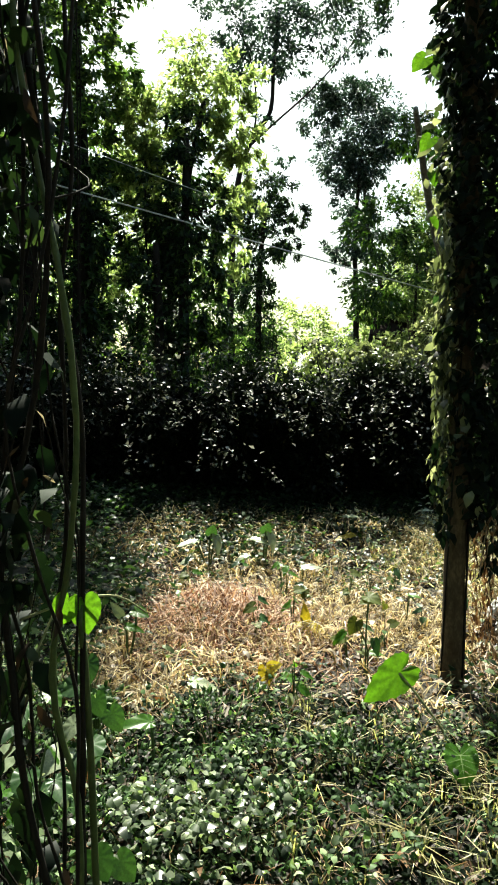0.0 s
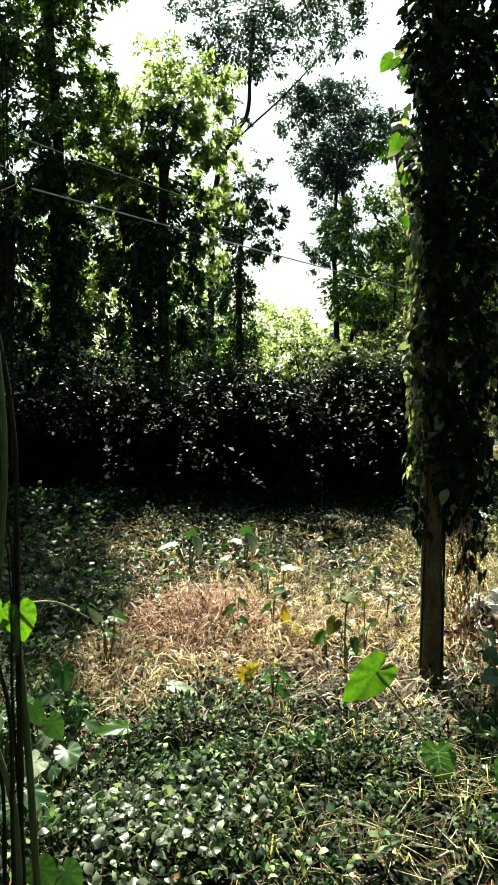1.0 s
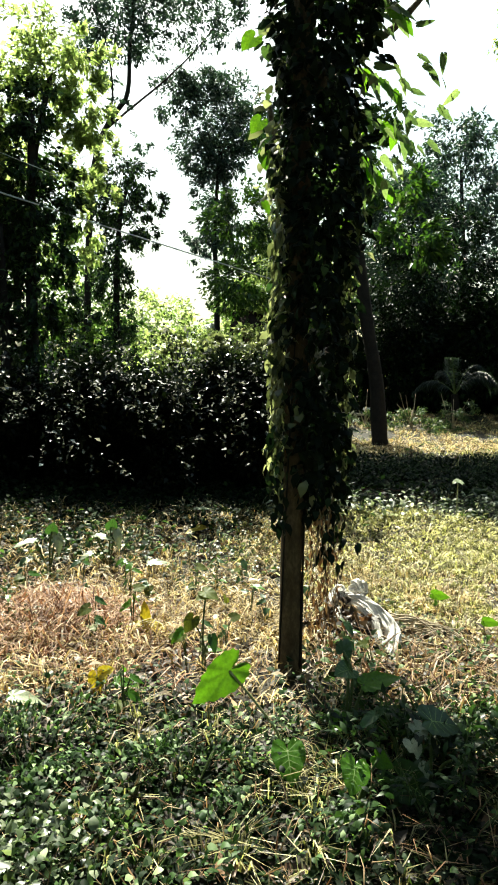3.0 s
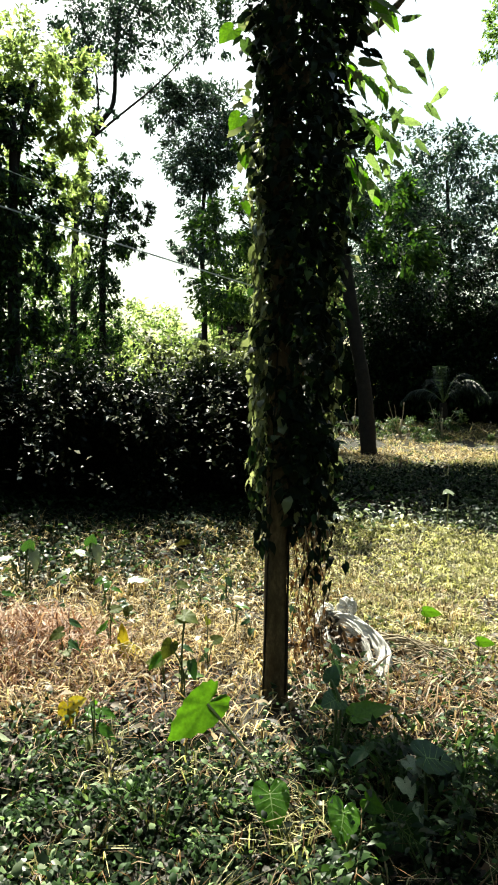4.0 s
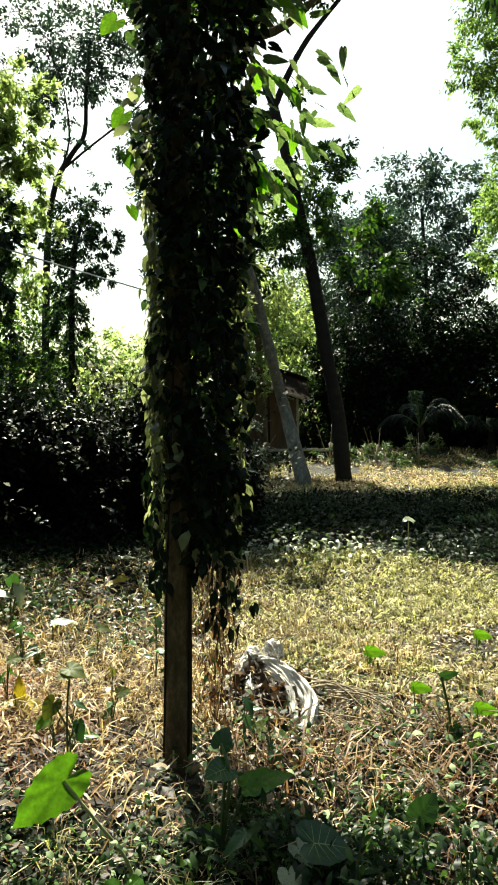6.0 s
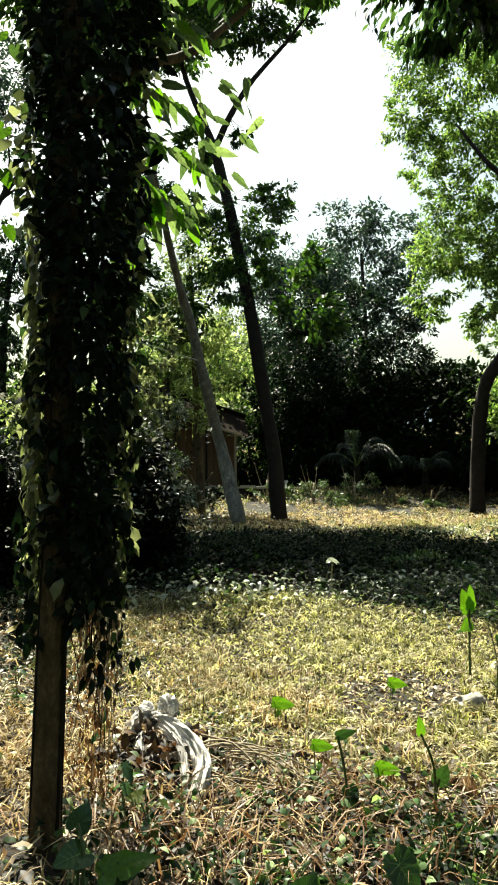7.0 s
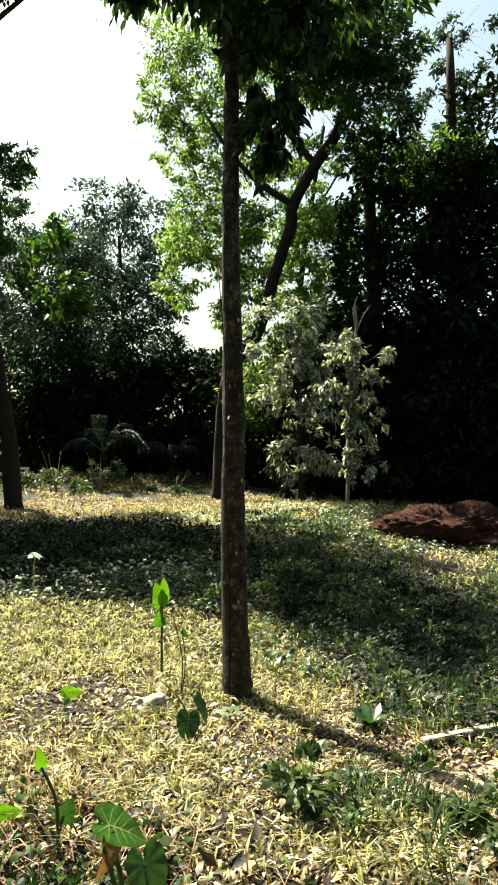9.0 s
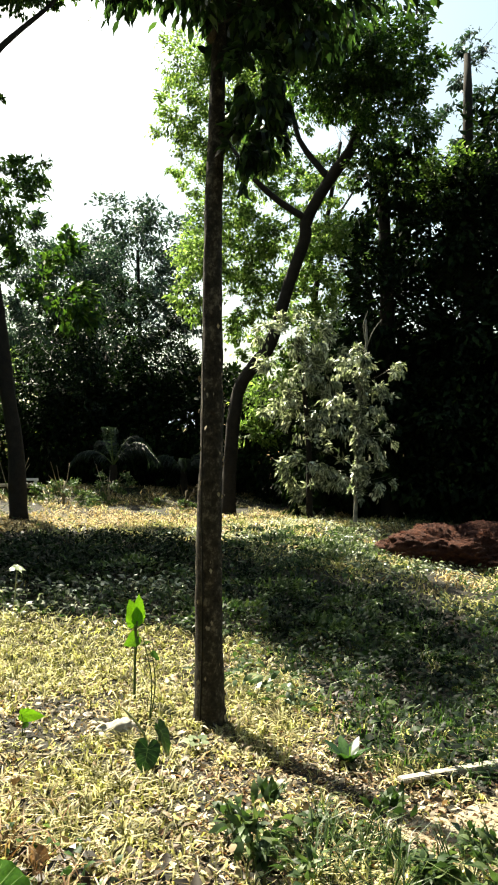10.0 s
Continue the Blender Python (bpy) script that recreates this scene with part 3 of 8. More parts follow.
tree("creeper_tree", "slender tree wrapped in dangling creepers", [[(3.43, 23.75, 0), (3.38, 23.76, 4.89), (3.5, 23.74, 7.6), (3.79, 23.7, 8.9)]],
     [(3.76, 23.7, 9.19, 0.74, 0.74), (3.55, 23.7, 8.04, 0.82, 0.82), (3.43, 23.7, 6.88, 0.77, 0.81), (3.32, 23.7, 5.72, 0.64, 0.8), (3.3, 23.7, 4.55, 0.59, 0.71), (3.43, 23.7, 3.4, 0.6, 0.8), (3.43, 23.7, 2.3, 0.8, 0.9), (4.54, 23.7, 8.26, 0.49, 0.49), (4.33, 23.7, 7.28, 0.45, 0.57), (2.67, 23.7, 8.39, 0.45, 0.53)],
     M_IVY, M_BARK_DARK, 0.19, 0.85, hang=0.8, radii=(0.11, 0.05), group="back trees")
tree("round_crowned_tree", "tall tree with a dark rounded bluish crown", [[(8.93, 30.73, 0), (8.85, 30.75, 7.01), (8.77, 30.77, 9.56), (9.03, 30.7, 13.0)], [(10.28, 30.3, 0), (10.06, 30.38, 6.47), (9.43, 30.58, 9.28), (9.16, 30.66, 11.8)]],
     [(6.95, 30.7, 15.04, 0.9, 0.9), (7.99, 30.7, 15.6, 0.95, 0.8), (9.16, 30.7, 14.4, 1.6, 1.6), (10.63, 30.7, 14.22, 0.9, 1.1), (8.1, 30.7, 12.85, 1.2, 0.95), (9.02, 30.7, 12.63, 1.2, 1.05), (8.8, 30.7, 11.23, 0.9, 0.95), (8.73, 30.7, 9.71, 0.65, 0.95), (10.06, 30.7, 9.1, 1.0, 0.9), (7.93, 30.7, 8.8, 0.7, 0.65), (9.04, 30.7, 15.91, 0.8, 0.6)],
     M_BLUE, M_BARK_DARK, 0.22, 0.95, foot=2, radii=(0.13, 0.07), group="back trees")
tree("leafy_tree", "spindly light green tree behind the hedge", [[(8.89, 23.36, 0), (8.89, 23.36, 3.38), (8.69, 23.44, 4.96), (9.04, 23.31, 6.13), (9.99, 22.92, 6.66)], [(9.87, 22.97, 0), (9.66, 23.06, 6.1), (9.53, 23.11, 9.0)]],
     [(9.01, 23.32, 8.08, 0.9, 1.2), (9.22, 23.24, 6.12, 0.9, 0.9), (9.98, 22.92, 7.63, 1.2, 1.7), (8.79, 23.4, 4.57, 0.8, 0.8), (10.02, 22.9, 4.92, 1.2, 1.2), (9.78, 23.01, 9.38, 1.0, 1.2), (11.0, 23.5, 6.0, 1.0, 1.3)],
     M_BRIGHT, M_BARK, 0.18, 0.38, foot=2, radii=(0.12, 0.05), group="back trees")
tree("leafy_tree", "young sunlit tree beyond the hedge's end", [[(8.3, 22.0, 0), (8.3, 22.0, 3.0), (8.4, 22.0, 6.5)]],
     [(8.38, 22.00, 6.89, 0.76, 0.86), (7.80, 22.00, 5.35, 0.65, 0.84), (8.97, 22.00, 5.43, 0.66, 0.76), (8.18, 22.00, 3.89, 0.74, 0.84), (9.16, 22.00, 3.74, 0.57, 0.66), (7.61, 22.00, 2.77, 0.64, 0.73), (8.57, 22.00, 2.42, 0.56, 0.56)], M_BRIGHT, M_BARK_DARK, 0.18, 0.4, radii=(0.07, 0.03), group="back trees")
for bx, by, bz in ((4.0, 27.2, 3.4), (5.2, 26.2, 3.9), (6.5, 25.6, 4.2), (7.6, 26.6, 4.6), (8.5, 25.4, 3.6)):
    tree("bush", "tall sunlit yellow-green bush beyond the hedge", [[(bx, by, 0), (bx, by, bz * 0.6)]], [(bx, by, bz - 0.5, 0.75, 0.6), (bx - 0.5, by + 0.1, bz - 1.3, 0.8, 0.7), (bx + 0.5, by - 0.1, bz - 1.5, 0.8, 0.7), (bx, by - 0.2, bz - 2.4, 0.9, 0.8)], M_BRIGHT, M_BARK_DARK, 0.17, 0.55, radii=(0.06, 0.03), category="bush", group="sunlit bushes")
# the pair of leaning trees
tree("leaning_tree", "slim grey-barked tree leaning over the clearing", [[(9.67, 19.32, 0), (9.51, 20.35, 2.47), (8.93, 19.91, 3.94), (8.09, 19.11, 5.88), (7.34, 18.20, 6.97), (6.56, 16.91, 7.90), (5.80, 15.42, 8.50)]],
     [(7.37, 20.17, 9.81, 0.67, 0.55), (6.56, 20.4, 7.2, 0.95, 0.95), (8.15, 19.92, 9.57, 0.65, 0.5), (6.63, 20.38, 5.24, 1.1, 0.95), (6.4, 21.0, 15.5, 1.3, 1.0)],
     M_TREE, M_BARK_PALE, 0.22, 0.9, radii=(0.19, 0.06), group="leaning trees",
     # Unseen upper clumps, added to cast shade on the rise.
     extra=[([(7.4, 23.5, 18.6, 1.9, 0.9), (6.0, 25.0, 20.8, 1.6, 1.0), (6.3, 24.0, 18.9, 1.9, 1.0), (5.4, 25.7, 20.6, 2.0, 1.0), (7.4, 25.0, 20.2, 2.0, 1.0), (7.4, 22.3, 17.6, 1.4, 0.8), (5.6, 27.4, 20.6, 2.0, 1.0), (6.6, 26.0, 20.0, 2.2, 1.0)], M_TREE, 0.4, 0.9)])
FORK_LOW = [
    (10.79, 20.46, 9.84, 1.0, 0.75), (11.42, 20.16, 10.82, 0.7, 0.5), (9.5, 21.02, 8.99, 1.0, 0.85), (10.03, 20.8, 7.93, 0.85, 0.7), (10.46, 20.62, 12.79, 0.36, 0.27), (10.1, 20.77, 16.52, 1.4, 0.7), (11.11, 20.31, 16.27, 0.85, 0.5),
    (8.79, 21.29, 15.54, 0.85, 0.5), (8.1, 21.52, 16.15, 1.0, 0.7), (9.13, 21.16, 10.23, 0.7, 0.5), (11.92, 19.89, 16.73, 0.85, 0.5), (8.58, 21.36, 7.08, 1.0, 0.85), (10.2, 20.5, 18.9, 2.2, 1.1),
]
# Mostly unseen clumps, placed to shape the shade cast on the ground.
FORK_HIGH = [
    (12.8, 19.5, 18.4, 1.2, 0.7), (9.6, 17.8, 18.8, 1.3, 0.7), (9.4, 16.6, 18.6, 1.1, 0.6), (9.3, 19.6, 19.0, 1.0, 0.6), (12.4, 20.4, 7.0, 1.2, 1.0), (11.9, 20.6, 8.8, 1.0, 0.8),
    (9.2, 21.3, 12.4, 0.8, 0.6), (10.2, 22.8, 18.8, 2.0, 1.0), (10.6, 24.4, 20.4, 2.2, 1.0), (9.2, 23.3, 20.2, 2.0, 1.0), (10.8, 27.0, 20.2, 2.2, 1.0), (9.0, 26.0, 20.4, 2.2, 1.0), (8.2, 23.2, 19.2, 1.8, 0.9),
]
tree("forked_tree", "dark-barked tree that forks high above the clearing", [[(11.42, 20.15, 0), (11.3, 20.22, 2.2), (11.04, 20.34, 3.99), (10.53, 20.58, 7.61), (9.95, 20.84, 10.69), (9.6, 20.98, 12.31)],
     [(9.6, 20.98, 12.31), (9.28, 21.1, 13.2), (8.74, 21.3, 14.6), (8.34, 21.44, 16.58), (8.2, 21.49, 18.0)], [(9.6, 20.98, 12.31), (10.06, 20.79, 13.4), (10.66, 20.52, 14.51), (11.78, 19.97, 15.95), (12.56, 19.53, 17.1)]],
     FORK_LOW,
     M_TREE, M_BARK_DARK, 0.22, 0.9, radii=(0.24, 0.16), group="leaning trees", extra=[(FORK_HIGH, M_TREE, 0.38, 0.9)])
tree("round_crowned_tree", "broad bluish-green tree rising behind the palm", [[(34.35, 47.20, -0.41), (34.20, 47.30, 8.26), (33.77, 47.60, 20.17)], [(30.43, 49.74, -0.41), (29.81, 50.09, 17.63)]],
     [(33.53, 47.77, 22.58, 3.05, 1.91), (31.16, 49.29, 20.55, 1.78, 1.78), (35.69, 46.23, 21.18, 2.67, 1.91), (33.62, 47.70, 18.26, 3.81, 2.67), (30.02, 49.96, 16.74, 3.17, 2.67), (28.75, 50.69, 18.52, 1.78, 1.27), (33.32, 47.91, 13.95, 4.06, 2.67),
      (30.15, 49.90, 11.91, 3.68, 2.67), (36.33, 45.72, 15.85, 2.16, 2.54), (33.40, 47.86, 9.63, 4.95, 2.29), (27.61, 51.26, 12.80, 2.29, 2.29), (37.73, 44.60, 20.17, 1.40, 1.40), (26.03, 52.07, 10.77, 2.67, 2.67), (33.20, 47.83, 5.95, 5.33, 2.54), (27.48, 51.26, 6.71, 3.81, 2.79)],
     M_BLUE, M_BARK_DARK, 0.5, 0.65, foot=2, radii=(0.22, 0.12), group="back trees")
tree("crooked_tree", "crooked tree with a bright spreading feathery crown", [[(19.2, 19.6, 0), (19.22, 19.55, 2.3), (19.24, 19.2, 4.6), (19.44, 18.71, 5.51), (19.83, 18.11, 6.4), (19.91, 17.33, 8.4), (19.95, 16.61, 9.84), (19.82, 16.39, 10.51), (19.96, 15.46, 11.71), (20.1, 14.63, 12.61), (20.6, 14.2, 14.6)],
     [(19.82, 16.39, 10.51), (18.9, 17.01, 11.14), (17.99, 17.43, 11.93), (17.6, 18.4, 13.6)], [(19.95, 15.5, 11.7), (19.4, 16.4, 13.2), (19.3, 16.8, 15.2)]],
     [(19.44, 21.42, 10.46, 1.3, 1.2), (19.11, 21.68, 8.6, 1.0, 0.85), (19.94, 20.99, 11.85, 1.05, 0.85), (21.1, 19.91, 10.94, 0.85, 0.85), (18.51, 22.15, 15.94, 1.0, 1.05), (19.06, 21.72, 14.12, 0.95, 0.6), (18.85, 21.89, 18.07, 1.3, 1.05), (21.09, 19.92, 14.41, 1.25, 0.8),
      (21.08, 19.94, 18.39, 1.3, 1.3), (21.27, 19.74, 8.89, 0.8, 0.8), (20.63, 20.36, 7.98, 0.6, 0.6),
      (19.48, 20.66, 17.20, 1.42, 1.16), (20.71, 20.61, 15.70, 1.16, 1.16), (19.85, 21.68, 15.29, 1.16, 0.97), (21.30, 21.18, 13.95, 1.08, 1.08), (21.09, 22.28, 12.31, 1.08, 0.97), (20.82, 23.21, 10.77, 0.93, 0.82), (22.00, 22.16, 10.74, 0.97, 0.93), (19.78, 22.63, 13.82, 0.78, 0.90), (20.72, 19.42, 17.24, 1.03, 1.03)],
     M_CROOK, M_BARK_DARK, 0.22, 0.7, radii=(0.25, 0.18), group="back trees",
     # Upper crown in a darker leaf: the dense canopy's shade as colour.
     extra=[([(18.19, 14.69, 14.59, 1.1, 0.9), (18.89, 13.89, 14.53, 1.2, 0.9), (19.5, 13.02, 14.59, 1.2, 0.8), (20.26, 12.29, 14.23, 0.9, 0.6), (18.89, 14.58, 13.8, 0.9, 0.6), (19.59, 13.75, 13.74, 1.0, 0.7),
              (20.31, 12.96, 13.51, 0.9, 0.6), (18.79, 13.37, 15.16, 1.1, 0.7), (19.44, 12.56, 15.08, 0.9, 0.6), (17.51, 14.8, 15.26, 1.0, 0.8), (20.36, 12.82, 12.54, 1.0, 0.7), (19.94, 13.67, 12.28, 0.7, 0.5)], M_TREE, 0.21, 1.15)])
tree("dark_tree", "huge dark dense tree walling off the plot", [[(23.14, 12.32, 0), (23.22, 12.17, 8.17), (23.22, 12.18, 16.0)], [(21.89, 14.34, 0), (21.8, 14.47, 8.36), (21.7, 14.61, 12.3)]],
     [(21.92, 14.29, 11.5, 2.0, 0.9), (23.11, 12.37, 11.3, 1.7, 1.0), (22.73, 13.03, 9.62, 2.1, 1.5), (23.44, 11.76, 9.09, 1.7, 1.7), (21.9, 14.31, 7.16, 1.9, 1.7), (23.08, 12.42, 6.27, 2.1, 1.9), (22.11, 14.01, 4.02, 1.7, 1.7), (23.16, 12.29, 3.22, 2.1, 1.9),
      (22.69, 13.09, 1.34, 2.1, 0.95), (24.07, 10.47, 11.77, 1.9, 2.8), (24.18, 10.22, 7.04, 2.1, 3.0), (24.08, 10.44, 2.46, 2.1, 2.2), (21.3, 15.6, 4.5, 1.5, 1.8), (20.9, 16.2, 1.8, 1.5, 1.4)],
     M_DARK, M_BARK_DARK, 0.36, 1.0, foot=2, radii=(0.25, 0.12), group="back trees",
     extra=[([(20.89, 14.26, 11.9, 0.9, 0.5), (21.55, 13.36, 11.8, 1.0, 0.5), (22.17, 12.46, 11.6, 1.0, 0.5), (22.67, 11.52, 11.6, 1.0, 0.6), (21.46, 13.98, 11.51, 0.9, 0.6), (21.9, 12.8, 10.9, 0.9, 0.6)], M_MID, 0.22, 0.75),
            ([(25.03, 12.95, 16.53, 0.9, 0.8), (25.1, 12.32, 17.4, 0.9, 0.9), (25.72, 12.88, 15.48, 0.9, 0.8), (25.25, 14.27, 14.96, 0.9, 0.5), (24.61, 15.36, 14.91, 0.9, 0.4), (25.78, 13.62, 14.69, 0.9, 0.6), (24.02, 16.0, 15.17, 0.6, 0.4)], M_BLUE, 0.26, 0.3)])
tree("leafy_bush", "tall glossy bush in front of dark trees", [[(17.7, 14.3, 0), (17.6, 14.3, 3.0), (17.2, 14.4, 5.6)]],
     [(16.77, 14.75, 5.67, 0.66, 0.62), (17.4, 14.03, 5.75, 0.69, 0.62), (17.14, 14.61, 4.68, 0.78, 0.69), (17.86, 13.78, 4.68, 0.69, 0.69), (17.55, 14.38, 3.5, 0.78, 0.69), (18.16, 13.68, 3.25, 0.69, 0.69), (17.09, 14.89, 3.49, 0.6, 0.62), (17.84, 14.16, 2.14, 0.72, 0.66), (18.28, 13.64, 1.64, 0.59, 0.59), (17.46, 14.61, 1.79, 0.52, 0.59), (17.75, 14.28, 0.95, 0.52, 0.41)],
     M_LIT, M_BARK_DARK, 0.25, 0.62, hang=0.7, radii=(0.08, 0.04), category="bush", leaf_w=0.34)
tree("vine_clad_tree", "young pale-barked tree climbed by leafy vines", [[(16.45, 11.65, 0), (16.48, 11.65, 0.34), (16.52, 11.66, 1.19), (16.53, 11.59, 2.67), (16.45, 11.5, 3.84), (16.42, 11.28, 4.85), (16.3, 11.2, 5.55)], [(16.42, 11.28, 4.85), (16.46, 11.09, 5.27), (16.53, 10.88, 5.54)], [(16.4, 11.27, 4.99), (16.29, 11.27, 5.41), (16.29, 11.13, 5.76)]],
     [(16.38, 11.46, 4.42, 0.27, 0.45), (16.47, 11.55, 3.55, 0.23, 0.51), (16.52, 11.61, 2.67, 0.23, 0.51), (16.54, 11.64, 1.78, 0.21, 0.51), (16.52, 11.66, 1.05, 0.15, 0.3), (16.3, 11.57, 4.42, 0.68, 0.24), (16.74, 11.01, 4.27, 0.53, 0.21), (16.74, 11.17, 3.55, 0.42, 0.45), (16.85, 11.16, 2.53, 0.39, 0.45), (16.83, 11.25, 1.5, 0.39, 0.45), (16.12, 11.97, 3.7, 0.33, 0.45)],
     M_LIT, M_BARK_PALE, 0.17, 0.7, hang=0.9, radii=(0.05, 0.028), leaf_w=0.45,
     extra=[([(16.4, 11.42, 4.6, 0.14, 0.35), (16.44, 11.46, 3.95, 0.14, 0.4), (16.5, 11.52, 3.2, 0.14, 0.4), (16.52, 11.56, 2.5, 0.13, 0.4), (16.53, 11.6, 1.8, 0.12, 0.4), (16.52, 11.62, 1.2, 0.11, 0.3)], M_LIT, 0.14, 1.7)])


tree("leafy_tree", "light green leafy tree shading the shed", [[(10.0, 33.6, 0), (10.2, 33.4, 4.0), (10.6, 33.0, 7.0)], [(14.6, 33.0, 0), (14.4, 32.8, 5.0), (13.9, 32.4, 7.5)]],
     [(11.2, 31.3, 6.8, 1.4, 0.9), (14.4, 31.6, 6.9, 1.4, 1.0), (11.6, 33.0, 8.6, 1.7, 1.0), (13.6, 33.0, 8.8, 1.6, 1.0)], M_BRIGHT, M_BARK_DARK, 0.24, 0.6, foot=2, radii=(0.13, 0.07), group="back trees",
     extra=[([(9.7, 30.4, 6.2, 1.0, 0.45), (10.9, 30.0, 6.1, 1.1, 0.45), (12.1, 29.6, 6.0, 1.1, 0.45), (13.3, 29.2, 6.0, 1.1, 0.45), (11.4, 31.0, 6.6, 1.1, 0.5), (12.8, 30.6, 6.6, 1.1, 0.5), (14.3, 30.2, 6.4, 1.0, 0.5)], M_MID, 0.3, 1.3)])
TALL_CROWN = [
    (24.24, 21.08, 18.03, 1.0, 0.9), (25.40, 19.77, 18.21, 1.0, 0.9), (23.56, 21.79, 15.46, 0.85, 0.72), (24.92, 20.33, 14.92, 0.98, 0.84), (26.17, 18.81, 15.08, 1.0, 0.8), (24.93, 20.31, 12.12, 0.98, 0.84), (25.57, 19.56, 10.59, 1.11, 0.94),
    (25.88, 19.18, 8.59, 0.98, 0.84), (26.47, 18.41, 12.04, 1.22, 1.04), (25.27, 19.93, 6.63, 0.98, 0.84), (24.62, 21.16, 14.58, 1.15, 0.99), (25.26, 20.43, 12.70, 1.02, 0.88), (24.65, 21.14, 11.01, 1.02, 0.88),
]
MASS = [
    (21.64, 20.45, 11.45, 1.1, 0.7), (22.56, 19.73, 11.02, 1.1, 0.8), (23.38, 18.6, 11.41, 1.1, 0.8), (21.83, 20.96, 9.95, 1.1, 0.8), (22.72, 20.51, 8.84, 1.1, 0.9), (23.49, 19.31, 9.71, 1.1, 0.9), (24.15, 18.34, 10.11, 1.1, 0.9), (22.03, 21.5, 7.93, 1.0, 0.8),
    (23.56, 20.0, 7.69, 1.1, 0.9), (24.37, 18.83, 8.35, 1.1, 0.9), (22.74, 21.19, 6.53, 1.1, 0.9), (23.95, 20.02, 6.06, 1.1, 0.9), (22.75, 21.52, 4.87, 1.1, 0.9), (23.79, 20.52, 4.39, 1.1, 0.9), (22.66, 21.77, 3.3, 1.0, 0.9), (24.81, 18.88, 6.51, 1.0, 0.9),
    (24.11, 17.73, 11.37, 0.9, 0.8), (22.89, 18.19, 13.03, 0.9, 0.7), (22.14, 19.03, 13.06, 0.9, 0.7),
]
tree("leafy_tree", "tall sun-pierced green tree beside the crooked one", [[(24.99, 20.27, 0.26), (24.93, 20.33, 5.15), (24.82, 20.45, 8.61), (25.10, 20.13, 12.12), (25.56, 19.59, 16.41)], [(25.10, 20.13, 12.12), (26.99, 19.46, 15.27), (27.99, 18.18, 17.83)]],
     TALL_CROWN,
     M_MID, M_BARK_DARK, 0.26, 0.6, radii=(0.16, 0.08), group="back trees", extra=[(MASS, M_CROOK, 0.24, 0.75)])


tree("leafy_tree", "dark leafy trees crowding behind the palms", [[(20.0, 30.2, 0), (20.0, 30.0, 4.0), (20.2, 29.8, 7.5)], [(23.0, 29.6, 0), (22.8, 29.4, 6.0)]],
     [(17.6, 29.4, 7.2, 1.7, 1.2), (20.0, 29.6, 7.8, 1.9, 1.4), (22.6, 28.8, 7.2, 1.8, 1.4), (18.8, 30.0, 5.2, 1.9, 1.4), (21.4, 29.5, 5.2, 1.9, 1.4), (24.4, 28.0, 6.0, 1.6, 1.4), (16.6, 30.6, 5.4, 1.4, 1.2), (17.4, 29.6, 9.4, 0.9, 0.9), (18.5, 29.4, 8.6, 0.8, 0.8), (21.0, 29.5, 10.2, 1.0, 1.0), (23.6, 28.4, 9.2, 0.9, 1.0)], M_CLAD, M_BARK_DARK, 0.27, 0.9, foot=2, radii=(0.15, 0.08), group="back trees")
tree("leafy_tree", "broad grey-green tree beyond the palms", [[(21.5, 38.2, 0), (21.6, 38.2, 6.0), (21.8, 38.0, 12.0)], [(23.6, 37.2, 0), (23.5, 37.2, 10.0)]],
     [(20.16, 38.36, 13.75, 1.63, 1.63), (22.06, 37.46, 13.38, 1.81, 1.81), (21.08, 38.66, 11.05, 1.99, 1.81), (23.29, 37.53, 10.65, 1.99, 1.99), (24.21, 36.3, 12.96, 1.44, 1.81), (19.23, 38.01, 16.01, 1.26, 1.08), (22.25, 38.64, 8.25, 2.17, 1.63), (24.42, 37.42, 7.84, 1.81, 1.63), (19.22, 39.74, 10.38, 1.63, 1.63), (22.84, 36.69, 14.32, 1.44, 1.26)],
     M_BLUE, M_BARK_DARK, 0.3, 0.75, foot=2, radii=(0.22, 0.12), group="back trees")
# Unseen trees added behind the viewpoint to cut sky light.
for sx, sy, turn in ((-3.6, -4.2, 0.3), (2.6, -5.4, 1.6), (8.2, -4.0, 2.4), (-8.0, 1.0, 0.9)):
    clumps = [(sx + 2.6 * math.cos(turn + 1.26 * i) * (1 + i % 2 * 0.35), sy + 2.2 * math.sin(turn + 1.26 * i) * (1 + i % 2 * 0.3), 9.5 + 1.2 * (i % 3), 2.1, 1.2) for i in range(5)]
    tree("unseen_shade_tree", "unseen broad tree added behind to block sky light", [[(sx, sy, 0), (sx + 0.1, sy, 4.0), (sx, sy, 9.0)], [(sx, sy, 7.0), (sx + 1.2, sy + 0.8, 8.6), (sx + 2.2, sy + 1.2, 9.6)], [(sx, sy, 7.2), (sx - 1.4, sy + 0.3, 8.8), (sx - 2.3, sy + 0.4, 9.8)]],
         clumps + [(sx, sy, 12.6, 2.4, 1.3), (sx + 0.5, sy + 0.3, 9.2, 2.0, 1.0)], M_TREE, M_BARK_DARK, 0.62, 1.0, foot=1, radii=(0.28, 0.14), group="shade trees")


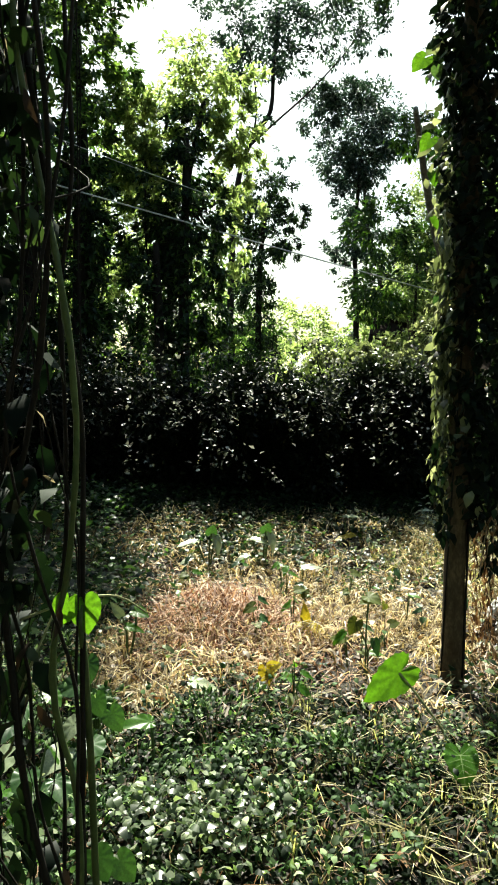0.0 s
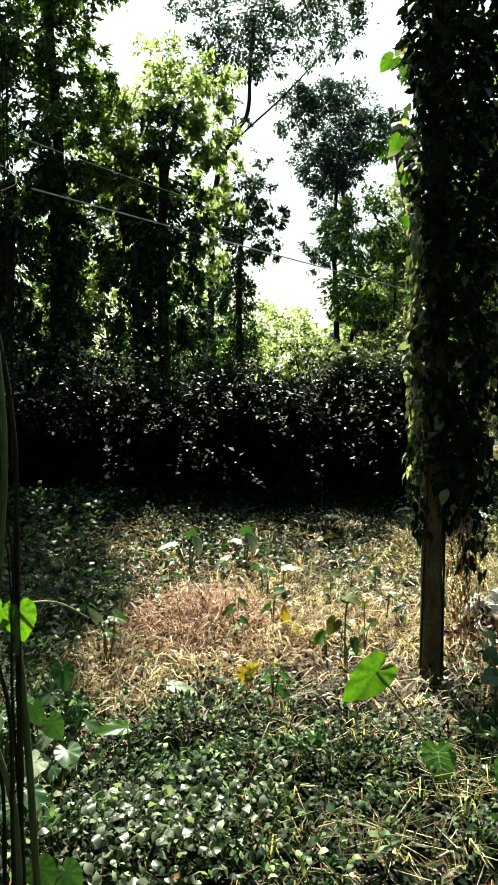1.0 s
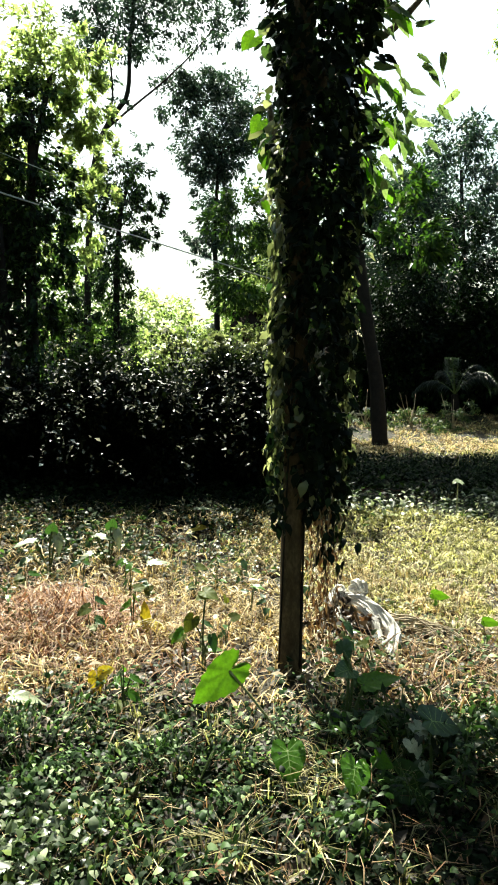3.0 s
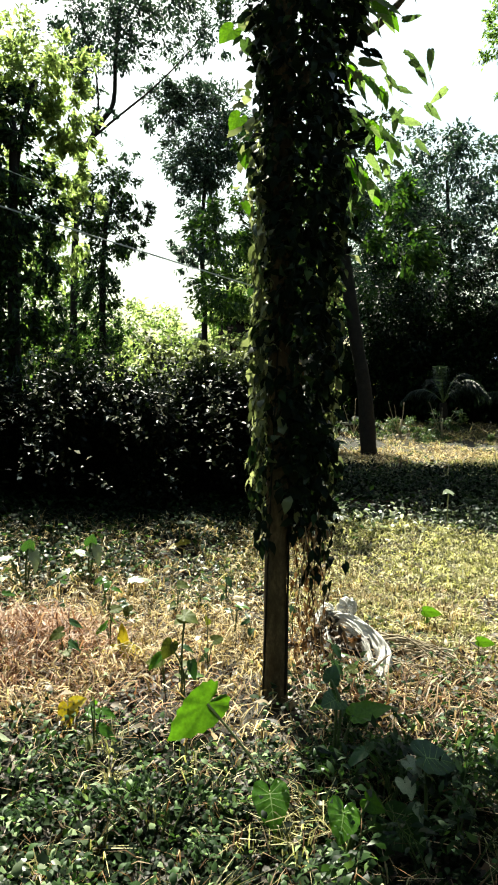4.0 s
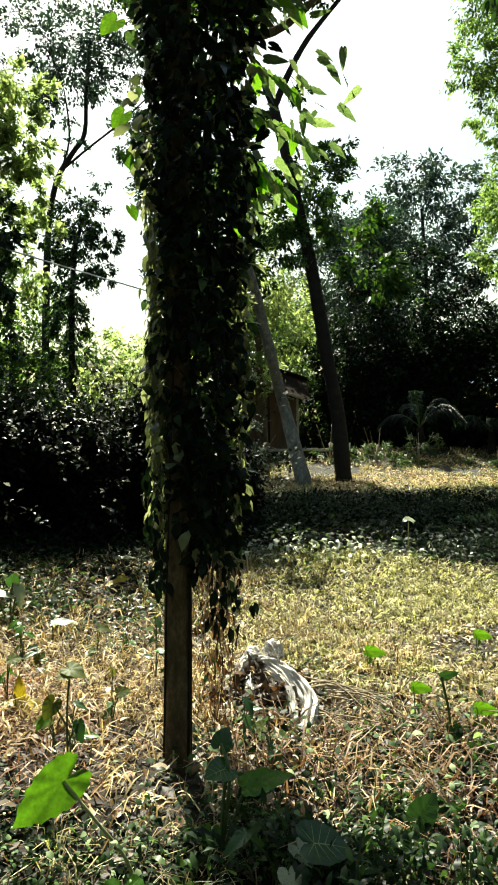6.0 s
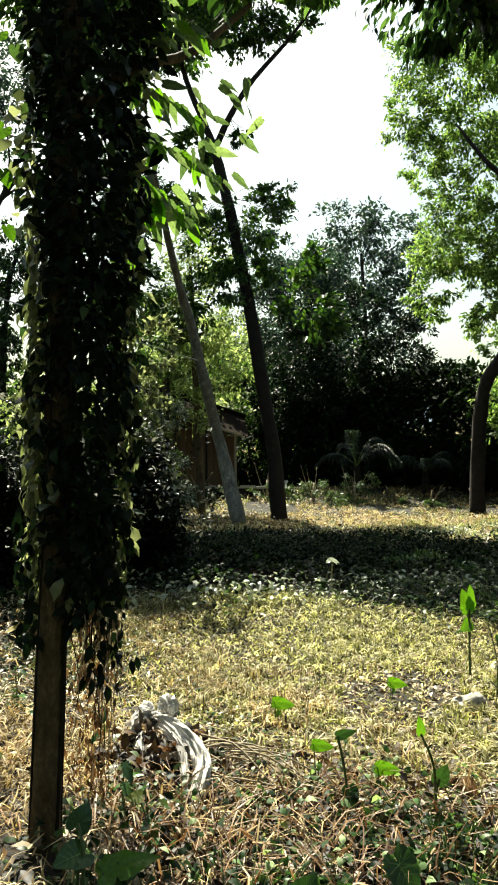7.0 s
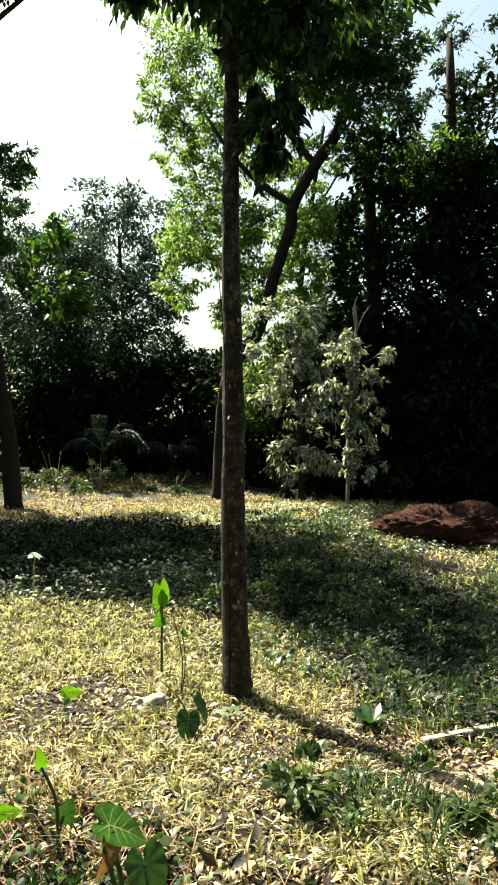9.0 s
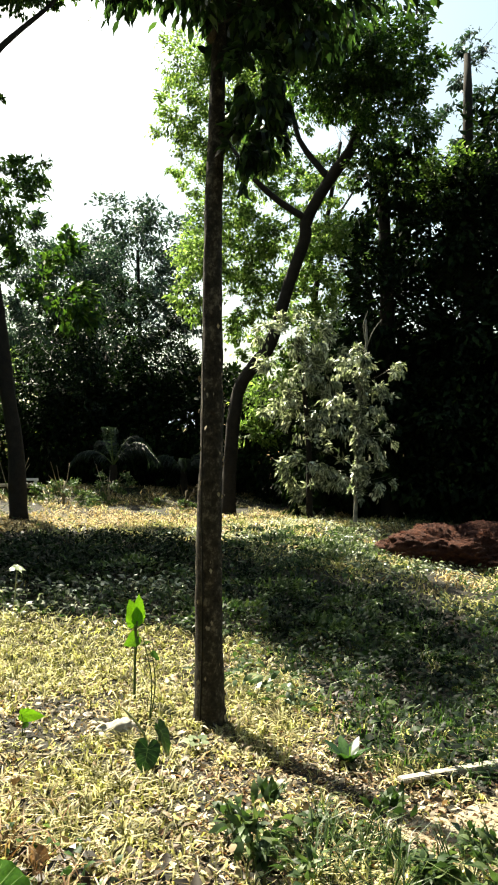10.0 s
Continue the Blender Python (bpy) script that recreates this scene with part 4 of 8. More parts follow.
def woods(name, label, ang0, ang1, dist, top, n, mat, leaf_len, seed_top=0.0):
    """A far wood along an arc: ragged heaps of leaves down to the ground, as one mass."""
    k = max(14, int(abs(ang1 - ang0) * dist / 42))
    a = np.radians(np.linspace(ang0, ang1, k) + rng.normal(0, 0.6, k))
    d = dist + rng.uniform(-3, 5, k)
    cx, cy = d * np.sin(a), d * np.cos(a)
    pts, outs = [], []
    for i in range(k):
        t = top * rng.uniform(0.6, 1.25)
        m = int(n / k)
        lv = rng.integers(2, 5)
        for q in range(lv):
            z = t * (q + 0.5) / lv
            p, o = clump_points((cx[i] + rng.normal(0, 1), cy[i] + rng.normal(0, 1), z), (dist * 0.045, dist * 0.045, t / lv * 0.75), m // lv)
            pts.append(p)
            outs.append(o)
    p, o = np.vstack(pts), np.vstack(outs)
    p[:, 2] = np.maximum(p[:, 2], 0.1)
    ob = scatter_leaves(name, p, mat, None, leaf_len, leaf_len * 0.55, "rhomb", o, 0.3)
    return tagged(ob, label, "woods", "", "stuff")


woods("far_woods", "distant sunlit light green woods beyond the hedge", 6, 24, 42, 7.0, 32000, M_BRIGHT, 0.28)
woods("far_woods", "tall green woods filling the gaps between ivy trees", -24, 1, 33, 11.0, 25000, M_MID, 0.29)
woods("far_woods", "lower green woods behind the creeper trees", 0, 9, 34, 7.0, 18000, M_MID, 0.26)
woods("far_woods", "distant green woods beyond the leaning trees", 14, 28, 46, 9.0, 22000, M_CROOK, 0.32)
woods("far_woods", "distant grey-green woods behind the palms", 28, 37, 50, 11.0, 22000, M_IVY, 0.34)
woods("far_woods", "distant shaded dark green woods", 31, 52, 52, 8.0, 28000, M_IVY, 0.36)
woods("far_woods", "distant dark undergrowth below the trees", -26, 12, 25, 2.4, 16000, M_IVY, 0.24)
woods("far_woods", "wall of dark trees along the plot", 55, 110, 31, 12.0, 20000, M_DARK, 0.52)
# Added out of view, to darken what faces the camera.
woods("far_woods", "unseen dense trees added behind to block sky light", 108, 318, 15, 18.0, 18000, M_DARK, 0.7)


# ---- dense thickets, deep shade put into their colour ----
def thicket(x, y, w, d, top, n, leaf_len):
    at = (x, y, float(height(x, y)))
    t = empty("thicket", at, "dense thicket, deep shade put into near-black leaves", "bush", "thickets")
    p = unit(rng.normal(0, 1, (n, 3))) * rng.uniform(0.55, 1.0, (n, 1)) ** 0.5
    lump = 1 + 0.16 * np.sin(5 * p[:, :1] + x) * np.sin(6 * p[:, 2:] + y) + 0.1 * np.sin(11 * p[:, 1:2] + 7 * p[:, 2:])
    q = np.sign(p) * np.abs(p) ** 0.8 * lump * np.array([w, d, top / 2])
    q[:, 2] = np.abs(q[:, 2] + top / 2)
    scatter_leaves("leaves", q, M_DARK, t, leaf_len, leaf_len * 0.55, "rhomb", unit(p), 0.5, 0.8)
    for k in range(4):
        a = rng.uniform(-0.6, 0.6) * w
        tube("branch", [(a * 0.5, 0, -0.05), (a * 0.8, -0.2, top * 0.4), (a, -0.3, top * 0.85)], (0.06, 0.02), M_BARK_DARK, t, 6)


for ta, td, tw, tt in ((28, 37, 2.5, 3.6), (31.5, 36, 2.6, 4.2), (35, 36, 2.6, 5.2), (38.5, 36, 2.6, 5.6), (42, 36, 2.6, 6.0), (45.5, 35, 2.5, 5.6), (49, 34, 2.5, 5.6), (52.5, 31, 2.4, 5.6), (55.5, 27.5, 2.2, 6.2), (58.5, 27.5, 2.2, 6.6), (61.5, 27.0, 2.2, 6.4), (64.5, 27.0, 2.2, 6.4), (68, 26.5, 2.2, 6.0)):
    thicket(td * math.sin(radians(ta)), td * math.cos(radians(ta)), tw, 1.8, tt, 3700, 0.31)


# ---- the hedge ----
def hedge_bush(x, y, w, d, top, n, label, leaf=M_HEDGE):
    at = (x, y, float(height(x, y)))
    t = empty("hedge_bush", at, label, "bush", "hedge bushes")
    h2 = (top - at[2]) / 2
    n = int(n * 1.15)
    k = 9
    mid = np.stack([rng.uniform(-0.75, 0.75, k) * w, rng.uniform(-0.75, 0.6, k) * d, rng.uniform(0.25, 1.75, k) * h2], 1)
    size = rng.uniform(0.3, 0.62, (k, 1)) * np.array([w, d, h2 * 1.1])
    size[:, 2] = np.minimum(size[:, 2], 2.15 * h2 - mid[:, 2])
    which = rng.integers(0, k, n)
    p = unit(rng.normal(0, 1, (n, 3)))
    q = mid[which] + p * size[which] * (rng.uniform(0.25, 1.0, (n, 1)) ** 0.4) * (1 + 0.12 * np.sin(p[:, :1] * 9 + p[:, 2:] * 7 + which[:, None]))
    q[:, 2] = np.abs(q[:, 2])
    core = np.stack([rng.uniform(-0.8, 0.8, n // 4) * w, rng.uniform(-0.45, 0.6, n // 4) * d, rng.uniform(0, 1.6, n // 4) * h2], 1)
    q, p = np.vstack([q, core]), np.vstack([p, unit(rng.normal(0, 1, (n // 4, 3)))])
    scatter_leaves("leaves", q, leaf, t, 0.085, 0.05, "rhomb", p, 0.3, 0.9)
    # sprigs that stand out of the top and front, with sun flecks painted in
    s = 22
    sp, so = [], []
    for _ in range(s):
        bz = 2 * h2 * (rng.uniform(0.15, 0.6) if rng.uniform() < 0.25 else rng.uniform(0.5, 1.0))
        b = np.array([rng.uniform(-w, w), -0.8 * d - (2 * h2 - bz) * rng.uniform(0.45, 0.9), bz])
        way = unit(np.array([rng.normal(0, 0.5), -0.35, rng.uniform(0.4, 1.2)]))
        u = rng.uniform(0, rng.uniform(0.2, 0.75), (24, 1))
        sp.append(b + way * u + rng.normal(0, 0.04, (24, 3)))
        so.append(np.repeat(way[None], 24, 0))
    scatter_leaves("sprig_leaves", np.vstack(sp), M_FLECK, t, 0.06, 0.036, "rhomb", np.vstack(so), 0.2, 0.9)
    for _ in range(6):
        bx = rng.uniform(-0.5, 0.5) * w
        tube("branch", [(bx, 0, -0.05), (bx * 1.3, rng.uniform(-0.3, 0.3) * d, h2 * 0.8), (bx * 1.7, rng.uniform(-0.4, 0.4) * d, h2 * 1.7)], (0.03, 0.01), M_BARK_DARK, t, 6)
    return t


H_L = "dense hedge bush at the clearing's edge, shade put into near-black leaves"
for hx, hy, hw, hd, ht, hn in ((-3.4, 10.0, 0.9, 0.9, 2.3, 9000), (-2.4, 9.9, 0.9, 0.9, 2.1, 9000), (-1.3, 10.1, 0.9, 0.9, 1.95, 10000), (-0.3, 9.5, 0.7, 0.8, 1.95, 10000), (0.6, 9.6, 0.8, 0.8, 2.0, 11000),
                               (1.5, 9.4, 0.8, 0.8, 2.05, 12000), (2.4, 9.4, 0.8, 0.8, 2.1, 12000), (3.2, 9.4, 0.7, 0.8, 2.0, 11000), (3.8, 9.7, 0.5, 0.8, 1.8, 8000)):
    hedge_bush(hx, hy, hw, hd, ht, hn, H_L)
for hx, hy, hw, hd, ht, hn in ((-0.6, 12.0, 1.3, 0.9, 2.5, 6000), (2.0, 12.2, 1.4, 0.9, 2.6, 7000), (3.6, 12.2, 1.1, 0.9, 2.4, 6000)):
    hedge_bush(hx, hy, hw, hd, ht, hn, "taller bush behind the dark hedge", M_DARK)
tree("bush", "sunlit yellow-green bush behind the hedge", [[(2.6, 11.0, 0), (2.6, 11.0, 1.8)], [(3.5, 11.1, 0), (3.5, 11.1, 1.7)]], [(2.3, 11.0, 2.25, 0.55, 0.35), (3.0, 11.0, 2.45, 0.5, 0.35), (3.7, 11.1, 2.2, 0.5, 0.4), (2.7, 11.2, 1.7, 0.7, 0.5), (3.6, 11.2, 1.6, 0.7, 0.5)], M_BRIGHT, M_BARK_DARK, 0.12, 0.6, foot=2, radii=(0.03, 0.02), category="bush")
tree("creeper_bush", "sunlit yellow-green creeper spilling over the hedge", [[(2.6, 10.2, 0), (2.6, 10.1, 1.8)], [(3.2, 10.2, 0), (3.2, 10.1, 1.7)]],
     [(2.72, 9.70, 2.39, 0.33, 0.17), (3.18, 9.70, 2.27, 0.34, 0.24), (3.69, 9.70, 2.20, 0.30, 0.29), (4.03, 9.70, 2.61, 0.26, 0.39), (3.96, 9.70, 1.71, 0.22, 0.26), (2.89, 9.70, 2.07, 0.33, 0.15), (2.22, 9.70, 2.38, 0.25, 0.11), (4.15, 9.70, 3.27, 0.21, 0.40), (3.39, 9.70, 2.60, 0.21, 0.17)], M_FRINGE, M_BARK_DARK, 0.1, 0.75, foot=2, radii=(0.03, 0.02), category="bush", leaf_w=0.6)


# ---- leaves built one by one ----
def heart_mesh(name, material, length=1.0, cup=0.12, droop=0.18, lobed=True, wave=0.02, narrow=1.0):
    """A heart-shaped leaf, its stalk end at the origin, its tip along +y, facing +z."""
    if lobed:
        ang, rad = [0, 12, 35, 65, 95, 125, 150, 168, 180], [1.0, 0.83, 0.66, 0.56, 0.53, 0.53, 0.48, 0.3, 0.06]
    else:
        ang, rad = [0, 8, 20, 45, 80, 120, 150, 168, 180], [1.0, 0.8, 0.58, 0.36, 0.25, 0.2, 0.14, 0.08, 0.04]
    seg = 36
    th = np.linspace(-180, 180, seg, endpoint=False)
    r = np.interp(np.abs(th), ang, rad) * (1 + wave * np.sin(th * 0.35))
    rings = (0.0, 0.35, 0.7, 1.0)
    v, f = [(0, 0, 0)], []
    for q in rings[1:]:
        for t, rr in zip(th, r):
            x, y = q * rr * math.sin(radians(t)), q * rr * math.cos(radians(t))
            z = cup * abs(x) - droop * y * abs(y) + 0.025 * math.sin(radians(t) * 9) * q * q
            v.append((x, y, z))
    v = np.array(v) * length * (0.72 if lobed else 1.0) * np.array([narrow, 1, 1])
    for j in range(seg):
        f.append((0, 1 + j, 1 + (j + 1) % seg))
    for k in range(len(rings) - 2):
        for j in range(seg):
            a, b = 1 + k * seg + j, 1 + k * seg + (j + 1) % seg
            f += [(a, a + seg, b + seg), (a, b + seg, b)]
    f = np.array(f)[:, ::-1]
    me_ob = mesh_np(name, v, f, material, None, True)
    me = me_ob.data
    bpy.data.objects.remove(me_ob)
    return me


def vein_mesh(cup=0.12, droop=0.18):
    """Midrib and side veins of a heart-shaped leaf, as thin raised strips."""
    v, f = [], []

    def strip(p0, p1, w0, w1):
        p0, p1 = np.array(p0), np.array(p1)
        n = unit(np.array([-(p1 - p0)[1], (p1 - p0)[0]]))
        k = len(v)
        for u in np.linspace(0, 1, 5):
            c, w = p0 + (p1 - p0) * u, w0 + (w1 - w0) * u
            for q in (c - n * w, c + n * w):
                v.append((q[0], q[1], cup * abs(q[0]) - droop * q[1] * abs(q[1]) + 0.012))
        for i in range(4):
            a = k + 2 * i
            f.append((a, a + 1, a + 3, a + 2))

    strip((0, 0), (0, 0.92), 0.016, 0.004)
    for s in (-1, 1):
        for y0, x1, y1 in ((0.0, 0.34, -0.26), (0.0, 0.44, 0.02), (0.1, 0.44, 0.28), (0.26, 0.36, 0.48), (0.44, 0.24, 0.66)):
            strip((0, y0), (s * x1, y1), 0.009, 0.003)
    ob = mesh_np("vein", np.array(v) * 0.72, f, M_VEIN, None, True)
    me = ob.data
    bpy.data.objects.remove(ob)
    return me


def leaf_at(me, parent, tip_from, tip_to, face, scale=1.0, name="leaf", label=""):
    """One leaf object of that mesh: its stalk end at a place, pointing to another, facing a way (in the parent's space)."""
    a, b = Vector(tip_from), Vector(tip_to)
    y = (b - a).normalized()
    x = y.cross(Vector(face)).normalized()
    z = x.cross(y)
    m = Matrix((x, y, z)).transposed().to_4x4()
    ob = new(name, me)
    ob.matrix_basis = Matrix.Translation(a) @ m @ Matrix.Diagonal((scale, scale, scale, 1))
    ob.parent = parent
    if label:
        ob["label"] = label
    if me in (LEAF_TARO, LEAF_TARO_DARK) and scale >= 0.14:
        vein = new("vein", VEIN)
        vein.parent = ob
    return ob


VEIN = vein_mesh()
LEAF_TARO = heart_mesh("taro_blade", M_TARO)
LEAF_TARO_OLIVE = heart_mesh("olive_blade", M_OLIVE, cup=0.1, droop=0.3)
LEAF_BIG = heart_mesh("large_blade", M_TARO, cup=0.05, droop=0.12, narrow=0.72, wave=0.05)
LEAF_TARO_DARK = heart_mesh("shaded_blade", M_TARO_DARK)
LEAF_TARO_PALE = heart_mesh("pale_blade", M_GREY_LEAF, cup=0.05, droop=0.25)
LEAF_LONG = heart_mesh("long_blade", M_TARO, lobed=False)
LEAF_LONG_DARK = heart_mesh("long_dark_blade", M_TARO_DARK, lobed=False)
LEAF_YELLOW = heart_mesh("yellow_blade", M_YELLOW, cup=0.3, droop=0.3)
LEAF_YELLOW_LONG = heart_mesh("yellow_long_blade", M_YELLOW, lobed=False)
LEAF_PALE_LONG = heart_mesh("pale_long_blade", M_GREY_LEAF, lobed=False)
LEAF_VINE = heart_mesh("vine_blade", M_IVY_OBJ, cup=0.2, droop=0.3)
LEAF_VINE_LONG = heart_mesh("vine_long_blade", M_IVY_OBJ, lobed=False, cup=0.25, droop=0.3)
LEAF_CLAD = heart_mesh("dark_vine_blade", M_CLAD_OBJ, cup=0.2, droop=0.35, narrow=0.8)
LEAF_WIDE = heart_mesh("wide_blade", M_TARO, lobed=False, narrow=1.5, cup=0.15, droop=0.1)
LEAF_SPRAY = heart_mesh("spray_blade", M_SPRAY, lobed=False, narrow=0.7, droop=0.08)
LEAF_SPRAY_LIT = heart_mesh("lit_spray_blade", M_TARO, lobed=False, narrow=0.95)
LEAF_DEAD = heart_mesh("dead_blade", M_BROWN_LEAF, cup=0.6, droop=0.7)


def plant(name, label, x, y, stalks, category="plant", stem=None, r=0.006, group=""):
    """A plant on the ground: each stalk is (points above the base, mesh or None, leaf tip, facing, size, leaf label)."""
    at = (x, y, float(height(x, y)))
    t = empty(name, at, label, category, group)
    for pts, me, tip, face, size, lab in stalks:
        line = [(0, 0, -0.03)] + [tuple(p) for p in pts] if len(pts) == 1 or pts[0] != (0, 0, -0.03) else pts
        if len(line) == 2:
            mid = tuple((np.array(line[0]) + np.array(line[1])) / 2 + np.array([0.01, 0.01, 0.02]))
            line = [line[0], mid, line[1]]
        tube("stalk", line, (r * 1.4, r), stem or M_STEM, t, 7, 0.04)
        if me:
            leaf_at(me, t, line[-1], tip, face, size, "leaf", lab)
    return t


# ---- the tree wrapped in vines ----
def vine_tree():
    bx, by = 1.67, 3.74
    bz = float(height(bx, by))
    t = empty("vine_wrapped_tree", (bx, by, bz - 0.04), "slender brown-barked tree wrapped in hanging vine leaves", "tree")
    tube("trunk", [(0, 0, -0.02), (0.003, 0, 0.12), (0.01, 0.01, 0.6), (0.03, 0.02, 1.2), (0.05, 0.02, 2.2), (0.08, 0.04, 3.4), (0.12, 0.06, 4.6), (0.2, 0.1, 6.2)], [0.085, 0.068, 0.062, 0.061, 0.06, 0.058, 0.054, 0.045], M_BARK, t, 16, 0.03, sub=8)
    tube("limb", [(0.1, 0.05, 3.3), (0.4, 0.15, 3.65), (0.8, 0.3, 3.95), (1.2, 0.4, 4.4)], (0.035, 0.015), M_BARK, t)
    tube("limb", [(0.1, 0.05, 3.9), (-0.3, 0.1, 4.4), (-0.6, 0.2, 5.0)], (0.03, 0.012), M_BARK, t)
    n = 7600
    z = rng.uniform(0.98, 5.4, n)
    wide = np.interp(z, [0.95, 1.3, 1.9, 2.6, 3.2, 3.8, 5.4], [0.09, 0.15, 0.185, 0.21, 0.25, 0.3, 0.36])
    th = rng.uniform(0, 2 * math.pi, n)
    lump = 1 + 0.22 * np.sin(3 * th + 2.1 * z) * np.sin(2.7 * z + th) + 0.12 * np.sin(7 * z)
    rr = wide * lump * rng.uniform(0.25, 1.08, n) ** 0.6
    cx = np.interp(z, [0.9, 2.0, 4.0, 5.4], [0.14, 0.165, 0.19, 0.2])
    p = np.stack([cx + rr * np.cos(th), 0.03 + rr * np.sin(th), z], 1)
    o = np.stack([np.cos(th), np.sin(th), np.zeros(n)], 1)
    gap = smooth01(np.sin(9.5 * z + 2 * th) + np.sin(5.3 * z - 3 * th + 1) + 0.8 * np.sin(17 * z + th), 0.1, 0.9) * smooth01(np.cos(th), 0.0, 0.6)
    low = rng.uniform(0, 1, n) < np.interp(z, [0.95, 1.5], [0.45, 1.0]) * (1 - 0.85 * gap)
    p, o = p[low], o[low]
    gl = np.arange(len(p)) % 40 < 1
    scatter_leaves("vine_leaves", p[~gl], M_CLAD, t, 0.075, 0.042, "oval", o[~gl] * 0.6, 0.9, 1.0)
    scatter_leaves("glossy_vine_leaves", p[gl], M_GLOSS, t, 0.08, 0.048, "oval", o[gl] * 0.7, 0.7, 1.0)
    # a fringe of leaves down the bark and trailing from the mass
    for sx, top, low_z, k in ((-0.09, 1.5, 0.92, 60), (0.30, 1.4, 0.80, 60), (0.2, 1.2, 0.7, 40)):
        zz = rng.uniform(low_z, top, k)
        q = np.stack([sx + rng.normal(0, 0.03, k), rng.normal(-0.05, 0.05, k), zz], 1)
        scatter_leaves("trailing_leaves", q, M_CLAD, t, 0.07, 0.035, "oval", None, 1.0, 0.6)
    # outer leaves, one by one
    for i in range(220):
        zz = rng.uniform(1.15, 3.9)
        a = rng.uniform(math.pi * 0.85, math.pi * 2.15)
        w = float(np.interp(zz, [0.95, 1.3, 1.9, 2.6, 3.2, 3.9], [0.1, 0.16, 0.195, 0.215, 0.26, 0.31])) * rng.uniform(0.95, 1.35)
        c = float(np.interp(zz, [0.9, 2.0, 4.0], [0.14, 0.165, 0.19]))
        s = np.array([c + w * math.cos(a), 0.03 + w * math.sin(a), zz])
        d = np.array([math.cos(a) * 0.6, math.sin(a) * 0.6, -0.7]) + rng.normal(0, 0.6, 3)
        # Front leaves get the shade-dark copy, side leaves the lighter one.
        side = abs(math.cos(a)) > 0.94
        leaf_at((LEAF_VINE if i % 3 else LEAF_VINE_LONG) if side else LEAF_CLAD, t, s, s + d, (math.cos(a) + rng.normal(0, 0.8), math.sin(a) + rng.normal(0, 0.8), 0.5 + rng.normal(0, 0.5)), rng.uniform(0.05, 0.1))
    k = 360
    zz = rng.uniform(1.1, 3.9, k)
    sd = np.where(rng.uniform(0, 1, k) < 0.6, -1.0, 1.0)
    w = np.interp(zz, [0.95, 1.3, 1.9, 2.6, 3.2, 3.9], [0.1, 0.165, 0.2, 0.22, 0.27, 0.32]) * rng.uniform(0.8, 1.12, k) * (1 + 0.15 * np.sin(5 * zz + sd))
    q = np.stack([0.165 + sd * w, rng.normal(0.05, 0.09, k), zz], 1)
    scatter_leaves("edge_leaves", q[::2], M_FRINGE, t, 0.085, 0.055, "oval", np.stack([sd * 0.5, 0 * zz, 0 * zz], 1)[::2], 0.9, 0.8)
    # strands of leaves, sunlight painted in, down the side away from the trunk's lean
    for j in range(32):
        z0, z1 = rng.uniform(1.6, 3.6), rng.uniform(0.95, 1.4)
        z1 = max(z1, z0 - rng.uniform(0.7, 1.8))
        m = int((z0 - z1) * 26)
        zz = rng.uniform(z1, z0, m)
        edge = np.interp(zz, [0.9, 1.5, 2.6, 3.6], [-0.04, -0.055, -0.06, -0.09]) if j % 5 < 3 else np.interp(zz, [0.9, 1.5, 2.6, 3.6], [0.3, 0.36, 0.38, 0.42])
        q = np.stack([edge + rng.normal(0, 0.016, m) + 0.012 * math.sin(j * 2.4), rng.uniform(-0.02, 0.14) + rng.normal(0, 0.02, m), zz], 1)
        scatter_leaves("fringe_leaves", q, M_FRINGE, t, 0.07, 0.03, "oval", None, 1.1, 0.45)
    # bright leaves against the sky
    for x, y, zz, s, dx in ((-0.22, -0.1, 3.1, 0.13, -0.5), (-0.21, -0.12, 2.9, 0.10, 0.2), (-0.19, -0.1, 2.67, 0.09, 0.3), (-0.24, -0.05, 3.55, 0.15, -0.6)):
        leaf_at(LEAF_TARO, t, (x, y, zz), (x + dx, y - 0.1, zz - 0.6), (dx, -0.8, 0.1 + dx * 0.5), s * 0.9)
    # hanging dry stems under the mass
    for i in range(16):
        x0, y0 = rng.uniform(0.1, 0.34), rng.uniform(-0.12, 0.15)
        z0, z1 = rng.uniform(0.95, 1.3), rng.uniform(0.15, 0.7)
        m = 6
        sway = np.cumsum(rng.normal(0, 0.022, (m, 2)), 0)
        line = [(x0 + sway[q, 0], y0 + sway[q, 1], z0 + (z1 - z0) * q / (m - 1)) for q in range(m)]
        tube("hanging_stem", line, (0.0035, 0.0015), M_VINE if i % 2 else M_STICK, t, 5, 0.1)
    k = 420
    zz = rng.uniform(0.25, 1.05, k)
    q = np.stack([0.2 + rng.normal(0, 0.055, k), rng.normal(0.02, 0.07, k), zz], 1)
    scatter_leaves("withered_leaves", q, M_BROWN_LEAF, t, 0.045, 0.014, "rhomb", None, 1.2, 0.6)
    # vine stems climbing the bark
    for i in range(5):
        a = rng.uniform(math.pi, 2 * math.pi)
        tube("climbing_stem", [(0.066 * math.cos(a + 0.3 * k) + 0.011 * k, 0.066 * math.sin(a + 0.3 * k), 0.1 + 0.55 * k) for k in range(5)], (0.006, 0.004), M_VINE, t, 5)
